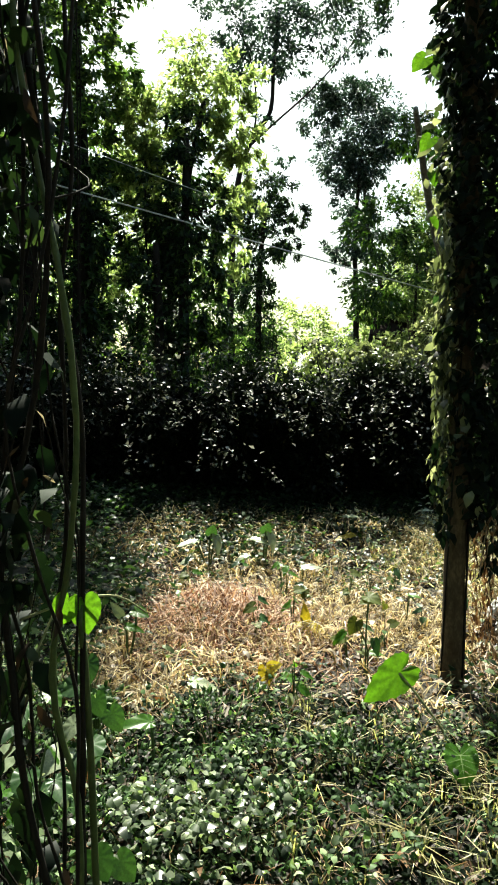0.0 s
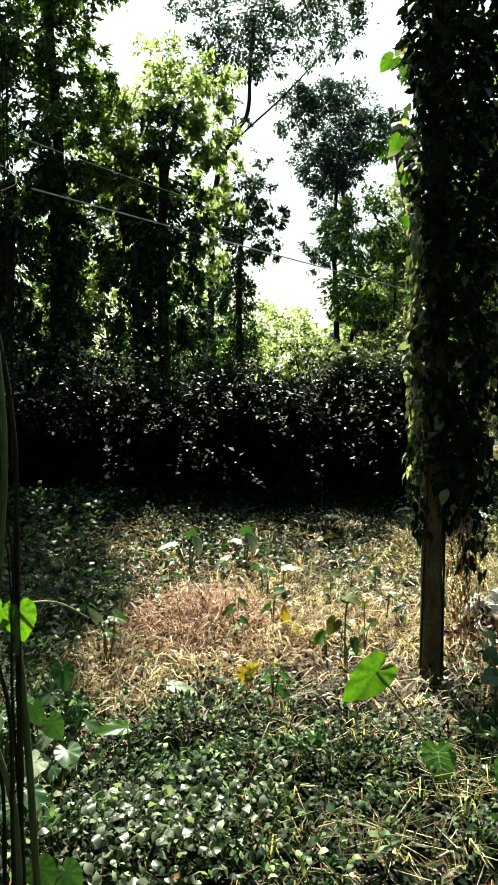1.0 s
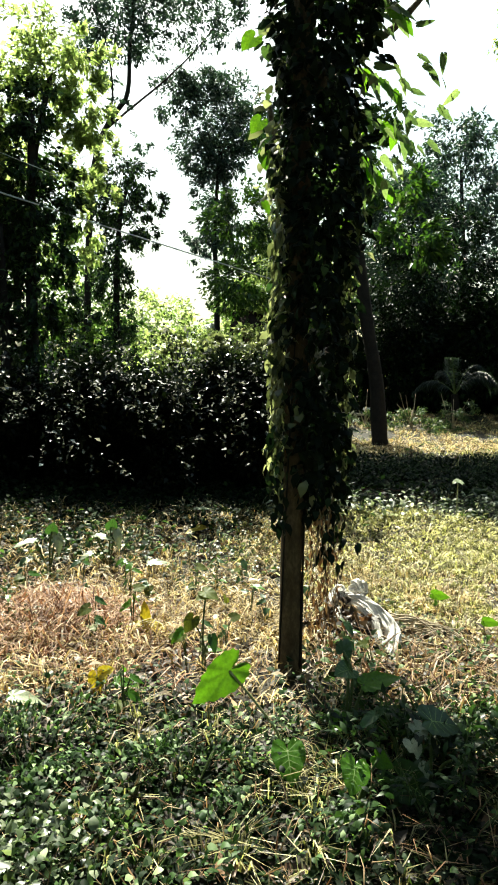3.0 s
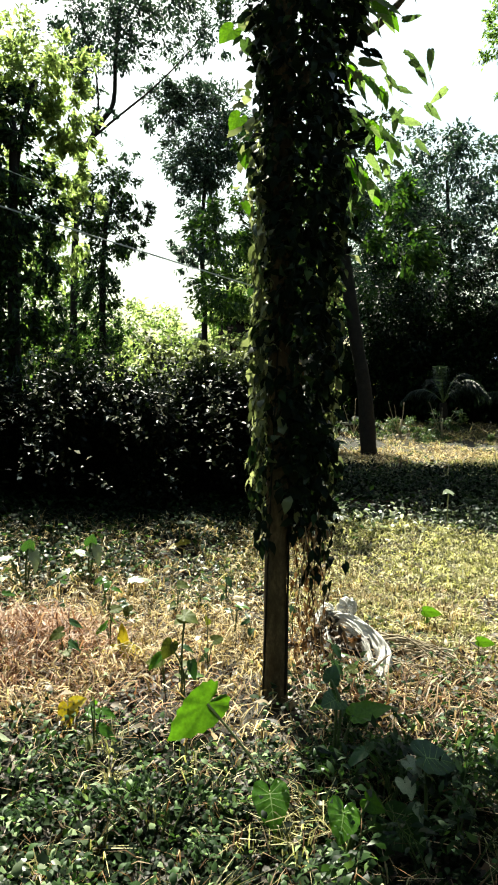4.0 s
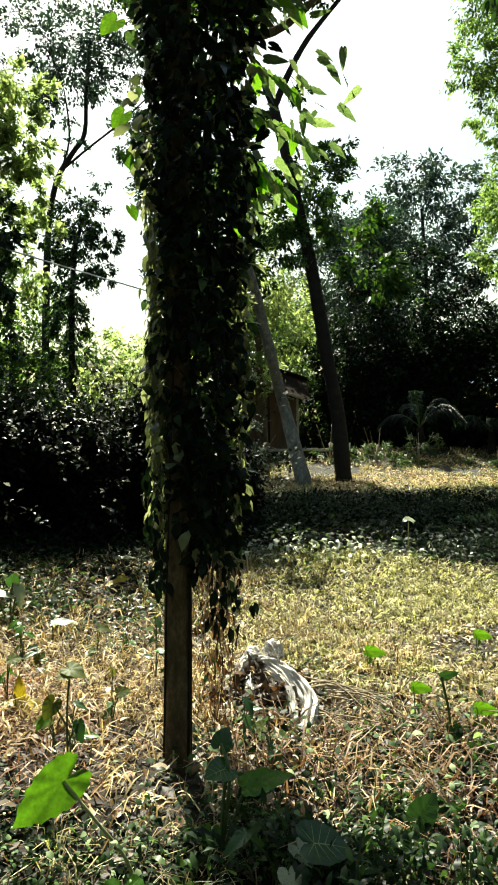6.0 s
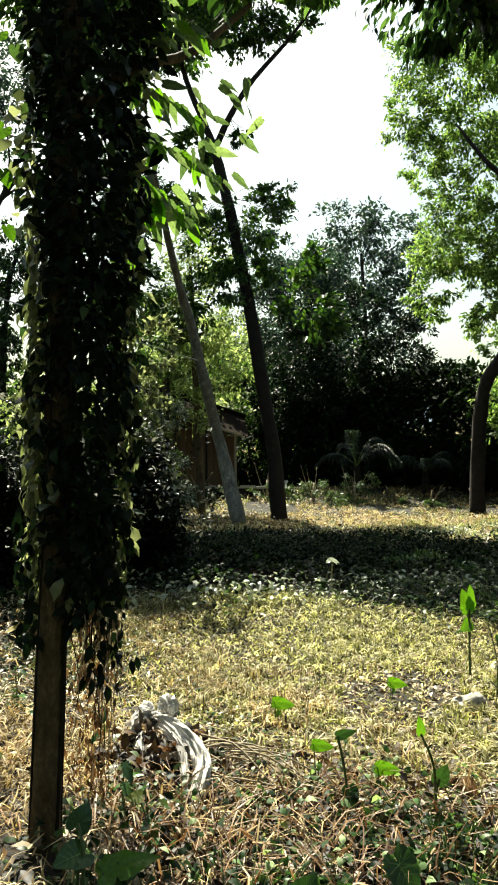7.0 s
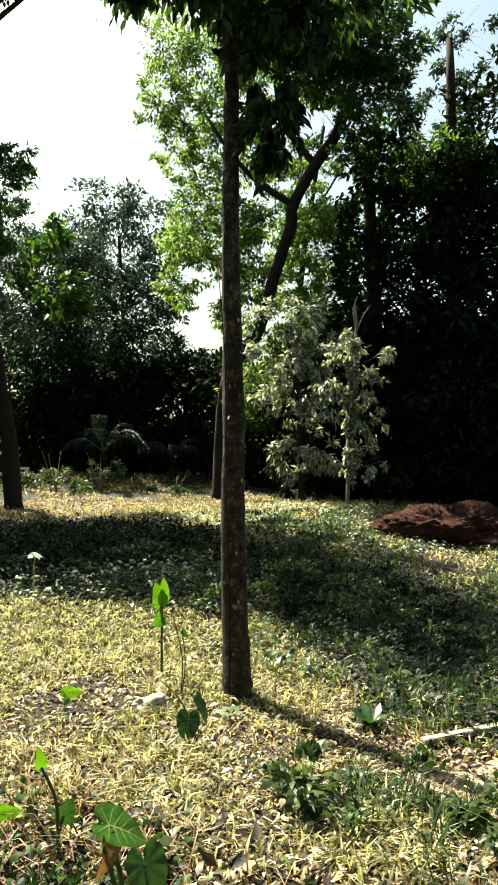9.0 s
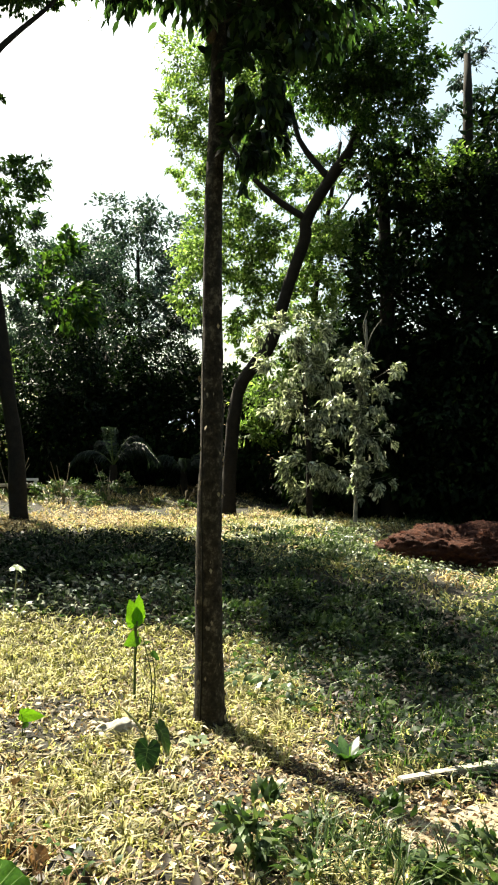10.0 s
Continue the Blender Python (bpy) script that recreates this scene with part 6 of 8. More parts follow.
gx, gy = spread_points(9000, 7.0, 25.0, 18.0, 25.0, lambda x, y: smooth01(patchy(x, y, 1.1, 5.0), 0.4, 0.7))
ground_leaves("leaf_litter", "sandy pale litter before the terrace", gx, gy, M_LITTER, 0.14, 0.06, 0.0, 0.06, "rhomb", "litter", 0.3)
# Black litter and undergrowth deepen the shade on the rise by colour.
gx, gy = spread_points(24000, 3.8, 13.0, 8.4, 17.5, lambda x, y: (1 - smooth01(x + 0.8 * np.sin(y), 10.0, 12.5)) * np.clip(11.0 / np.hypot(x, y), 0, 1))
ground_leaves("leaf_litter", "black litter on the rise, shade put into its colour", gx, gy, M_MULCH_SHADE, 0.12, 0.07, 0.0, 0.06, "rhomb", "litter", 0.35)
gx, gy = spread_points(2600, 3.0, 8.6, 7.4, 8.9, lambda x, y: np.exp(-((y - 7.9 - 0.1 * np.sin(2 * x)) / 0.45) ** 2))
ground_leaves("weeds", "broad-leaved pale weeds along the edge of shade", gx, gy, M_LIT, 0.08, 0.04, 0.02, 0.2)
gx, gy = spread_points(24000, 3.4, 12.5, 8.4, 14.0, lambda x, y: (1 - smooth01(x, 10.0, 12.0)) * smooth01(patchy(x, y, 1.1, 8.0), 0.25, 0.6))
ground_leaves("weeds", "low undergrowth on the rise, shade put into near-black leaves", gx, gy, M_DARK, 0.085, 0.045, 0.0, 0.28)
# The hedge's shade on the ground, put into near-black leaves.
gx, gy = spread_points(13000, -3.0, 4.8, 6.9, 9.2, lambda x, y: smooth01(y + 0.3 * np.sin(3 * x) - 1.1 * smooth01(x, 2.2, 3.4), 6.8, 7.6))
ground_leaves("weeds", "near-black weeds and litter that paint the hedge foot's shade", gx, gy, M_DARK, 0.07, 0.04, 0.0, 0.16)
# A darker leaf than other weeds, to paint the clearing's shaded side.
gx, gy = spread_points(13000, -3.2, 0.1, 3.9, 8.5, lambda x, y: 1 - smooth01(x + 0.2 * np.sin(2 * y), -0.5, -0.05))
ground_leaves("weeds", "dark green weeds beside the clearing, shade put into their colour", gx, gy, M_IVY, 0.08, 0.04, 0.0, 0.25)


gx, gy = spread_points(26000, 6.2, 16.5, 3.6, 11.0, lambda x, y: smooth01(patchy(x, y, 1.2, 9.0) + 0.4 * patchy(x, y, 3.2, 2.0), 0.55, 0.9) * np.clip(8.0 / np.hypot(x, y), 0, 1) * (1 - 0.75 * shade_band_mask(x, y)))
ground_leaves("weeds", "broad green weeds over the shaded side of the plot", gx, gy, M_WEED, 0.09, 0.04, 0.0, 0.2)
gx, gy = spread_points(7000, 6.2, 13.0, 3.2, 11.0, lambda x, y: (1 - smooth01(x, 10.5, 13.0)) * np.clip(8.0 / np.hypot(x, y), 0, 1))
ground_leaves("leaf_litter", "leaf litter on the shaded side, darkened to paint the shade", gx, gy, M_MULCH_SHADE, 0.06, 0.03, 0.0, 0.03, "rhomb", "litter", 0.3)


# Near-black weeds and litter paint the shade band over the ground.
gx, gy = spread_points(46000, 3.0, 12.0, 2.6, 17.0, lambda x, y: shade_band_mask(x, y) * np.clip(9.0 / np.hypot(x, y), 0, 1) * (0.35 + 0.65 * patchy(x, y, 1.4, 2.0)))
ground_leaves("weeds", "broad-leaved weeds darkened to paint the trees' shade", gx, gy, M_CLAD, 0.075, 0.036, 0.0, 0.2)
gx, gy = spread_points(30000, 3.0, 12.0, 2.6, 17.0, lambda x, y: shade_band_mask(x, y) * np.clip(9.0 / np.hypot(x, y), 0, 1))
ground_leaves("leaf_litter", "black litter under weeds, shade put into its colour", gx, gy, M_MULCH_SHADE, 0.06, 0.035, 0.0, 0.04, "rhomb", "litter", 0.35)


gx, gy = spread_points(13000, 2.8, 6.8, 1.5, 4.6, lambda x, y: smooth01(x, 2.8, 3.8) * (1 - shade_band_mask(x, y)) * (1 - smooth01(y, 3.6, 4.6)))
ground_leaves("leaf_litter", "small beige dead leaves strewn over trodden grass", gx, gy, M_LITTER, 0.035, 0.014, 0.0, 0.03, "rhomb", "litter", 0.4)
gx, gy = spread_points(9000, 2.8, 6.8, 1.5, 4.6, lambda x, y: smooth01(x, 2.8, 3.8) * (1 - shade_band_mask(x, y)) * (1 - smooth01(y, 3.6, 4.6)))
ground_leaves("leaf_litter", "small brown dead leaves strewn over trodden grass", gx, gy, M_BROWN_LEAF, 0.032, 0.014, 0.0, 0.02, "rhomb", "litter", 0.4)
gx, gy = spread_points(900, 4.6, 6.6, 1.6, 3.1, bare_mask)
ground_leaves("leaf_litter", "dead leaves and straw bits on bare sand", gx, gy, M_BROWN_LEAF, 0.04, 0.018, 0.005, 0.03, "oval", "litter", 0.4)
gx, gy = spread_points(2600, 1.8, 4.0, 2.2, 4.2, hollow)
blades("dry_grass", "brown dead stalks tangled in the hollow", gx, gy, M_BROWN_LEAF, 0.22, 0.007, 0.3, 0.1)
gx, gy = spread_points(600, 1.8, 4.0, 2.2, 4.2, hollow)
ground_leaves("leaf_litter", "curled dead leaves in the hollow", gx, gy, M_LITTER, 0.07, 0.035, 0.01, 0.09, "oval", "litter", 0.7)
gx, gy = spread_points(2600, 1.6, 4.0, 2.2, 4.0, hollow)
ground_leaves("weeds", "small green weeds in the hollow", gx, gy, M_CREEP, 0.045, 0.03, 0.0, 0.2, tilt=0.6)


# Whitish weeds brighten the sunlit ground by their colour.
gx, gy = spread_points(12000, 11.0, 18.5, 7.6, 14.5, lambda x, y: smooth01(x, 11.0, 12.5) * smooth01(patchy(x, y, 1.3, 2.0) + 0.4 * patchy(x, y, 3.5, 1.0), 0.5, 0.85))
ground_leaves("weeds", "light green weeds before the vine-clad tree, sunlight put into their colour", gx, gy, M_LIT, 0.09, 0.045, 0.0, 0.12)
gx, gy = spread_points(13000, 11.0, 19.0, 6.5, 17.0, lambda x, y: smooth01(x, 11.0, 12.5) * smooth01(1.0 - patchy(x, y, 1.3, 2.0), 0.35, 0.7))
blades("dry_grass", "dry straw round the earth heap", gx, gy, M_STRAW, 0.16, 0.022, 0.55, 0.05)


def tufts(name, label, n, x0, x1, y0, y1, keep, mat, per, length, width, r):
    """Tufts of upright blades, each springing from one spot."""
    x, y = spread_points(n, x0, x1, y0, y1, keep)
    k = len(x)
    size = rng.uniform(0.5, 1.5, k)
    a = rng.uniform(0, 2 * math.pi, (k, per))
    q = r * size[:, None] * np.sqrt(rng.uniform(0, 1, (k, per)))
    bx, by = (x[:, None] + q * np.cos(a)).ravel(), (y[:, None] + q * np.sin(a)).ravel()
    lean = rng.uniform(0.15, 1.0, (k, per)).ravel()
    af = a.ravel() + rng.normal(0, 0.5, k * per)
    along = np.stack([np.cos(af) * lean, np.sin(af) * lean, np.full(k * per, 0.8)], 1)
    normal = np.stack([-np.cos(af), -np.sin(af), 0.6 + 0 * af], 1)
    L = length * np.repeat(size, per) * rng.uniform(0.6, 1.25, k * per)
    v, f = leaf_arrays(np.stack([bx, by, height(bx, by) - 0.005], 1), along, normal, L, width * rng.uniform(0.7, 1.3, k * per), "blade", 0.1, 0.4, rng.normal(0, 0.2, k * per))
    return tagged(mesh_np(name, v, f, mat), label, "grass", "", "stuff")


tufts("grass_tufts", "small green tufts in short grass", 7500, 2.0, 9.0, 2.2, 8.4, lambda x, y: green_mask(x, y) * smooth01(patchy(x, y, 1.3, 1.5), 0.3, 0.7) * (1 - bare_mask(x, y)) * (1 - 0.8 * shade_band_mask(x, y)), M_GRASS, 11, 0.09, 0.013, 0.05)
tufts("grass_tufts", "dry straw tufts across the clearing", 3600, -1.8, 4.5, 3.2, 8.0, lambda x, y: (1 - near_mask(x, y)) * (1 - 0.95 * hollow(x, y)) * (1 - smooth01(x, 3.2, 4.5)) * smooth01(patchy(x, y, 1.6, 3.5), 0.35, 0.7), M_STRAW, 11, 0.13, 0.009, 0.04)
tufts("grass_tufts", "rough tufts on the far rise", 2600, 4.0, 22.0, 8.0, 24.0, lambda x, y: (1 - 0.9 * shade_band_mask(x, y)) * np.clip(11.0 / np.hypot(x, y), 0, 1), M_GRASS, 14, 0.22, 0.018, 0.09)
tufts("grass_tufts", "dark green grass tufts in the trees' shade", 2600, 5.5, 12.5, 2.8, 10.0, lambda x, y: shade_band_mask(x, y) * np.clip(7.0 / np.hypot(x, y), 0, 1), M_TREE, 10, 0.15, 0.011, 0.07)
tufts("grass_tufts", "green grass tufts among creepers", 170, 0.4, 3.2, 1.2, 3.4, lambda x, y: near_mask(x, y), M_GRASS, 16, 0.14, 0.006, 0.03)


def weed_clump(x, y, r, n, top, leaf, mat, label):
    at = (x, y, float(height(x, y)))
    t = empty("weed_clump", at, label, "weed", "weed clumps")
    p, o = clump_points((0, 0, top * 0.45), (r * 1.15, r * 1.15, top * 0.55), int(n * 1.9))
    p[:, 2] = np.abs(p[:, 2])
    scatter_leaves("leaves", p, mat, t, leaf, leaf * 0.42, "oval", o, 0.1, 0.8)
    for _ in range(9):
        a, q = rng.uniform(0, 6.28), rng.uniform(0.3, 0.9) * r
        tube("stem", [(0.3 * q * math.cos(a), 0.3 * q * math.sin(a), -0.02), (0.7 * q * math.cos(a), 0.7 * q * math.sin(a), top * 0.5), (q * math.cos(a), q * math.sin(a), top * 0.9)], (0.004, 0.002), M_STEM, t, 5)
    return t


# Mounds in near-black leaves; the band's shade is in their colour.
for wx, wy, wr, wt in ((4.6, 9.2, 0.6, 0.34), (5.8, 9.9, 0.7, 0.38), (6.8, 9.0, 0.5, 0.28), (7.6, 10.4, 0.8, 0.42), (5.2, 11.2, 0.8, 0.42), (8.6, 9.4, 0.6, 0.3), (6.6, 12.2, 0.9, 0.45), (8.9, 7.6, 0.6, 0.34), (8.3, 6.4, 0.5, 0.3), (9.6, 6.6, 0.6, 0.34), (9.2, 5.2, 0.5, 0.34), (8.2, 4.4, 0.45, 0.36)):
    weed_clump(wx, wy, wr, 420, wt, 0.075, M_CLAD, "low mound of weeds, tree shade put into near-black leaves")
W_L = "bushy green weed clump on trodden ground"
for wx, wy, wr, wn, wt, wl in ((4.62, 3.05, 0.2, 120, 0.24, 0.11), (4.98, 2.72, 0.28, 150, 0.2, 0.10), (4.75, 2.4, 0.3, 170, 0.2, 0.09), (5.15, 2.25, 0.26, 150, 0.22, 0.10), (5.25, 1.9, 0.35, 220, 0.2, 0.08)):
    weed_clump(wx, wy, wr, wn, wt, wl * 0.75, M_WEED, W_L)
for wx, wy, wr, wn, wt in ((1.75, 2.75, 0.28, 300, 0.2), (1.95, 2.95, 0.28, 300, 0.22), (2.15, 2.8, 0.32, 320, 0.26), (1.75, 2.3, 0.4, 400, 0.35), (2.15, 2.15, 0.4, 380, 0.35), (3.2, 3.05, 0.28, 260, 0.2), (3.05, 2.7, 0.25, 220, 0.2)):
    weed_clump(wx, wy, wr, wn, wt, 0.05, M_IVY, "dark tangled weed clump in the tree's shade")
for wx, wy, wr, wn, wt in ((0.25, 3.0, 0.3, 320, 0.25), (-0.45, 3.1, 0.35, 380, 0.3), (-0.75, 3.7, 0.4, 420, 0.35), (0.8, 2.7, 0.25, 240, 0.2), (-0.3, 2.2, 0.35, 380, 0.25), (0.35, 2.0, 0.4, 420, 0.2), (-0.95, 4.6, 0.4, 360, 0.35)):
    weed_clump(wx, wy, wr, int(wn * 1.6), wt, 0.036, M_CREEP, "leafy green weed clump among creepers")
for wx, wy, wr, wn, wt in ((7.6, 6.6, 0.5, 420, 0.3), (8.4, 5.6, 0.6, 480, 0.3), (8.8, 7.2, 0.6, 480, 0.35), (7.4, 8.3, 0.7, 500, 0.4), (10.5, 8.6, 0.8, 520, 0.45), (11.5, 9.8, 0.8, 500, 0.45), (13.2, 10.4, 0.7, 480, 0.5), (9.2, 6.2, 0.6, 400, 0.3)):
    weed_clump(wx, wy, wr, wn, wt, 0.08, M_WEED, "knee-high leafy weed clump on rough grass")


tufts("grass_tufts", "tall green grass tufts by the sandy patch", 120, 4.4, 5.7, 1.9, 3.3, lambda x, y: 0.7 * np.exp(-(((x - 5.0) / 0.4) ** 2 + ((y - 2.6) / 0.5) ** 2)), M_WEED, 16, 0.2, 0.008, 0.05)
# Pale clumps, sunlight put into the leaf colour.
for wx, wy, wr, wn, wt in ((12.3, 9.0, 0.6, 380, 0.26), (13.1, 9.5, 0.7, 420, 0.28), (11.8, 8.2, 0.5, 320, 0.24), (13.9, 10.0, 0.6, 380, 0.3), (14.9, 10.8, 0.5, 320, 0.28)):
    weed_clump(wx, wy, wr, wn, wt, 0.09, M_PALE, "light green weed clump before the vine-clad tree, sunlight put into its colour")


# ---- single plants ----
UPC = (-0.25, -0.95, 0.2)
plant("taro_plant", "large glossy bright green elongated taro leaf on a long stalk", 1.31, 2.86,
      [([(-0.04, 0.02, 0.12), (-0.14, 0.04, 0.27), (-0.24, 0.09, 0.40)], LEAF_BIG, (-0.44, 0.06, 0.26), (-0.35, -0.88, 0.05), 0.29, "sunlit bright green leaf blade"),
       ([(-0.04, -0.1, 0.1), (-0.1, -0.25, 0.18)], LEAF_TARO, (-0.14, -0.45, 0.04), (-0.1, -0.4, 0.9), 0.18, "")], "plant", M_STEM_PALE, 0.005)
plant("leafy_weed", "tall thin weed with drooping olive green leaves", 1.16, 3.75,
      [([(0.0, 0.0, 0.3), (0.02, 0.02, 0.50)], LEAF_TARO_OLIVE, (0.14, -0.1, 0.47), (0.1, -0.5, 0.8), 0.12, ""), ([(0.01, 0, 0.2), (-0.06, 0.0, 0.36)], LEAF_TARO_OLIVE, (-0.16, -0.05, 0.24), (-0.3, -0.8, 0.4), 0.11, ""),
       ([(0.0, 0, 0.15), (0.05, 0.0, 0.26)], LEAF_LONG_DARK, (0.06, -0.06, 0.14), UPC, 0.1, ""), ([(0, 0, 0.3), (0.02, 0.01, 0.48)], LEAF_TARO_OLIVE, (-0.1, -0.06, 0.5), (0, -0.4, 0.9), 0.1, "")], "plant", None, 0.004)
plant("yellow_plant", "low plant with pointed yellow-green leaves in dry grass", 0.98, 4.55,
      [([(-0.02, 0, 0.1)], LEAF_YELLOW_LONG, (-0.16, -0.03, 0.1), (0, -0.3, 1), 0.15, ""), ([(0.0, 0, 0.12)], LEAF_YELLOW_LONG, (0.02, -0.12, 0.02), (0, -0.5, 1), 0.14, ""), ([(0.02, 0, 0.1)], LEAF_YELLOW_LONG, (0.18, -0.02, 0.04), (0, -0.4, 1), 0.17, ""), ([(0.0, 0.0, 0.12)], LEAF_YELLOW_LONG, (0.0, 0.03, 0.25), (0, -1, 0.2), 0.13, "")])
plant("yellow_plant", "small withering plant with one crumpled yellow leaf", 0.58, 3.72,
      [([(0, 0, 0.1)], LEAF_YELLOW, (0.0, -0.06, -0.02), (0.1, -0.9, 0.4), 0.13, "crumpled yellow leaf"), ([(0.03, 0, 0.12)], LEAF_YELLOW, (0.12, -0.02, 0.16), (0.1, -0.7, 0.6), 0.09, ""), ([(0.1, 0.02, 0.06)], LEAF_LONG, (0.3, -0.02, 0.02), (0, -0.4, 1), 0.14, "")])
plant("broad_leaf_weed", "thin-stalked weed with a yellow-green leaf", -0.03, 2.76, [([(0, 0, 0.14), (-0.01, 0.02, 0.25)], LEAF_LONG, (-0.14, -0.02, 0.27), (0.2, -0.4, 0.9), 0.14, "yellow-green leaf")])
plant("broad_leaf_weed", "thin-stalked weed with a pale grey-green leaf", 0.16, 3.55, [([(0, 0, 0.1), (0.0, 0.0, 0.12)], LEAF_PALE_LONG, (0.2, -0.03, 0.08), (0, -0.3, 1), 0.17, "")])
# Pale blades put the upturned leaves' glare into their colour.
for px, py, k in ((0.45, 6.35, 0), (0.98, 6.45, 1)):
    plant("taro_plant", "clump of taro in dry grass, upturned leaves pale with painted glare", px, py,
          [([(-0.08, 0, 0.2), (-0.12, -0.02, 0.3)], LEAF_PALE_LONG, (-0.02 - 0.3 * (1 - k), -0.1, 0.29), (0, -0.2, 1), 0.2, ""), ([(0.03, 0, 0.2), (0.06, 0, 0.34)], LEAF_PALE_LONG, (0.1, -0.14, 0.12), (0.4, -0.4, 1), 0.2, ""),
           ([(0, 0, 0.2), (0.02, 0.02, 0.36)], LEAF_TARO_DARK, (0.05, -0.1, 0.5), (0, -0.9, 0.4), 0.15, ""), ([(-0.1, 0, 0.1), (-0.16, 0, 0.14)], LEAF_PALE_LONG, (-0.3, -0.06, 0.1), (0, -0.3, 1), 0.14, "")], "plant", None, 0.007, "taro clumps")
plant("broad_leaf_weed", "weed with a flat pale leaf above dry grass", 1.28, 6.1, [([(0, 0, 0.1), (0, 0, 0.14)], LEAF_PALE_LONG, (0.24, -0.05, 0.17), (0, -0.3, 1), 0.2, "")])
plant("broad_leaf_weed", "weed with a flat whitish leaf at the shade's edge", 1.98, 7.2, [([(0, 0, 0.15), (0, 0, 0.26)], LEAF_PALE_LONG, (0.25, -0.02, 0.28), (0, -0.1, 1), 0.22, ""), ([(0.05, 0, 0.05), (0.06, -0.1, 0.08)], LEAF_YELLOW_LONG, (-0.2, -0.15, 0.06), (0, -0.3, 1), 0.22, "")])
plant("broad_leaf_weed", "weed with bright lit leaves beside shaded ground", -0.2, 4.1, [([(0, 0, 0.15), (0.0, 0, 0.24)], LEAF_LONG, (0.1, -0.03, 0.22), (0, -0.5, 0.9), 0.12, ""), ([(0.04, 0, 0.15), (0.06, 0.02, 0.32)], LEAF_TARO, (0.16, -0.05, 0.3), (0.2, -0.6, 0.7), 0.12, ""), ([(0, 0, 0.2), (-0.03, 0, 0.3)], LEAF_PALE_LONG, (-0.1, 0, 0.4), (0, -0.8, 0.5), 0.11, "")])
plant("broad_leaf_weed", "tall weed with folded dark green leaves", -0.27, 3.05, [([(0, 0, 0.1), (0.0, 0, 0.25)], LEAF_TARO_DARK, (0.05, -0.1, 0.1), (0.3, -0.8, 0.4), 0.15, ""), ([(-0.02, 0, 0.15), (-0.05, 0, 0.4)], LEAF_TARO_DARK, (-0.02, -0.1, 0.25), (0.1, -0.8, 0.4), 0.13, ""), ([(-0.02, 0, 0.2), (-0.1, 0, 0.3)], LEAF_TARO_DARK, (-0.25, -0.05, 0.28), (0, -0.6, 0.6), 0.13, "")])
for px, py, k, hh, dark in ((-0.42, 2.35, 9, 0.34, 0), (-0.62, 2.05, 8, 0.28, 1), (-0.3, 2.75, 6, 0.3, 1), (-0.55, 2.9, 7, 0.36, 0), (1.75, 2.65, 7, 0.3, 1)):
    stalks = []
    for q in range(k):
        a, h, d = 2.4 * q + px * 7, hh * (0.45 + 0.55 * ((q * 5) % k) / k), 0.05 + 0.1 * ((q * 3) % k) / k
        c, sn = math.cos(a), math.sin(a)
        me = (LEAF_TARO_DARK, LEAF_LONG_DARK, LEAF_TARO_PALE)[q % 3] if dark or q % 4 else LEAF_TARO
        stalks.append(([(0.3 * d * c, 0.3 * d * sn, h * 0.6), (d * c, d * sn, h)], me, (2.1 * d * c, 2.1 * d * sn - 0.05, h - 0.05), (0.2 * c, -0.45 + 0.2 * sn, 0.9), 0.1 + 0.06 * ((q * 7) % k) / k, ""))
    plant("broad_leaf_weed", "ragged leafy weed with large shaded green leaves", px, py, stalks, "plant", None, 0.004, "leafy weeds")
weed_rng = np.random.default_rng(21)
for q in range(24):
    px, py = weed_rng.uniform(0.1, 2.3), weed_rng.uniform(3.3, 5.9)
    if abs(px - 1.67) < 0.25 and abs(py - 3.74) < 0.4:
        continue
    stalks, k = [], int(weed_rng.integers(3, 6))
    for e in range(k):
        a, h, d = weed_rng.uniform(0, 6.28), weed_rng.uniform(0.1, 0.32), weed_rng.uniform(0.01, 0.05)
        c, sn = math.cos(a), math.sin(a)
        me = (LEAF_LONG_DARK, LEAF_TARO_OLIVE, LEAF_LONG, LEAF_LONG_DARK)[int(weed_rng.integers(0, 4))]
        stalks.append(([(0.3 * d * c, 0.3 * d * sn, h * 0.6), (d * c, d * sn, h)], me, ((d + 0.08) * c, (d + 0.08) * sn, h - weed_rng.uniform(-0.02, 0.08)), (0.3 * c, -0.5, 0.7), weed_rng.uniform(0.06, 0.11), ""))
    plant("leafy_weed", "small upright olive weed in dry grass", px, py, stalks, "plant", None, 0.0028, "clearing weeds")
plant("broad_leaf_weed", "leafy weed by the tree's foot", 1.62, 2.95, [([(0.02, 0, 0.18), (0.04, 0.02, 0.34)], LEAF_TARO_DARK, (-0.1, -0.05, 0.36), (-0.1, -0.6, 0.8), 0.14, ""), ([(0.04, 0, 0.1), (0.12, 0.02, 0.26)], LEAF_LONG, (0.32, 0, 0.3), (0, -0.5, 0.9), 0.2, ""), ([(0, 0, 0.08), (-0.04, -0.05, 0.16)], LEAF_TARO, (-0.1, -0.15, 0.06), UPC, 0.09, ""), ([(0.05, 0, 0.3), (0.05, 0.1, 0.4)], LEAF_TARO_DARK, (0.12, 0.15, 0.47), UPC, 0.11, "")])
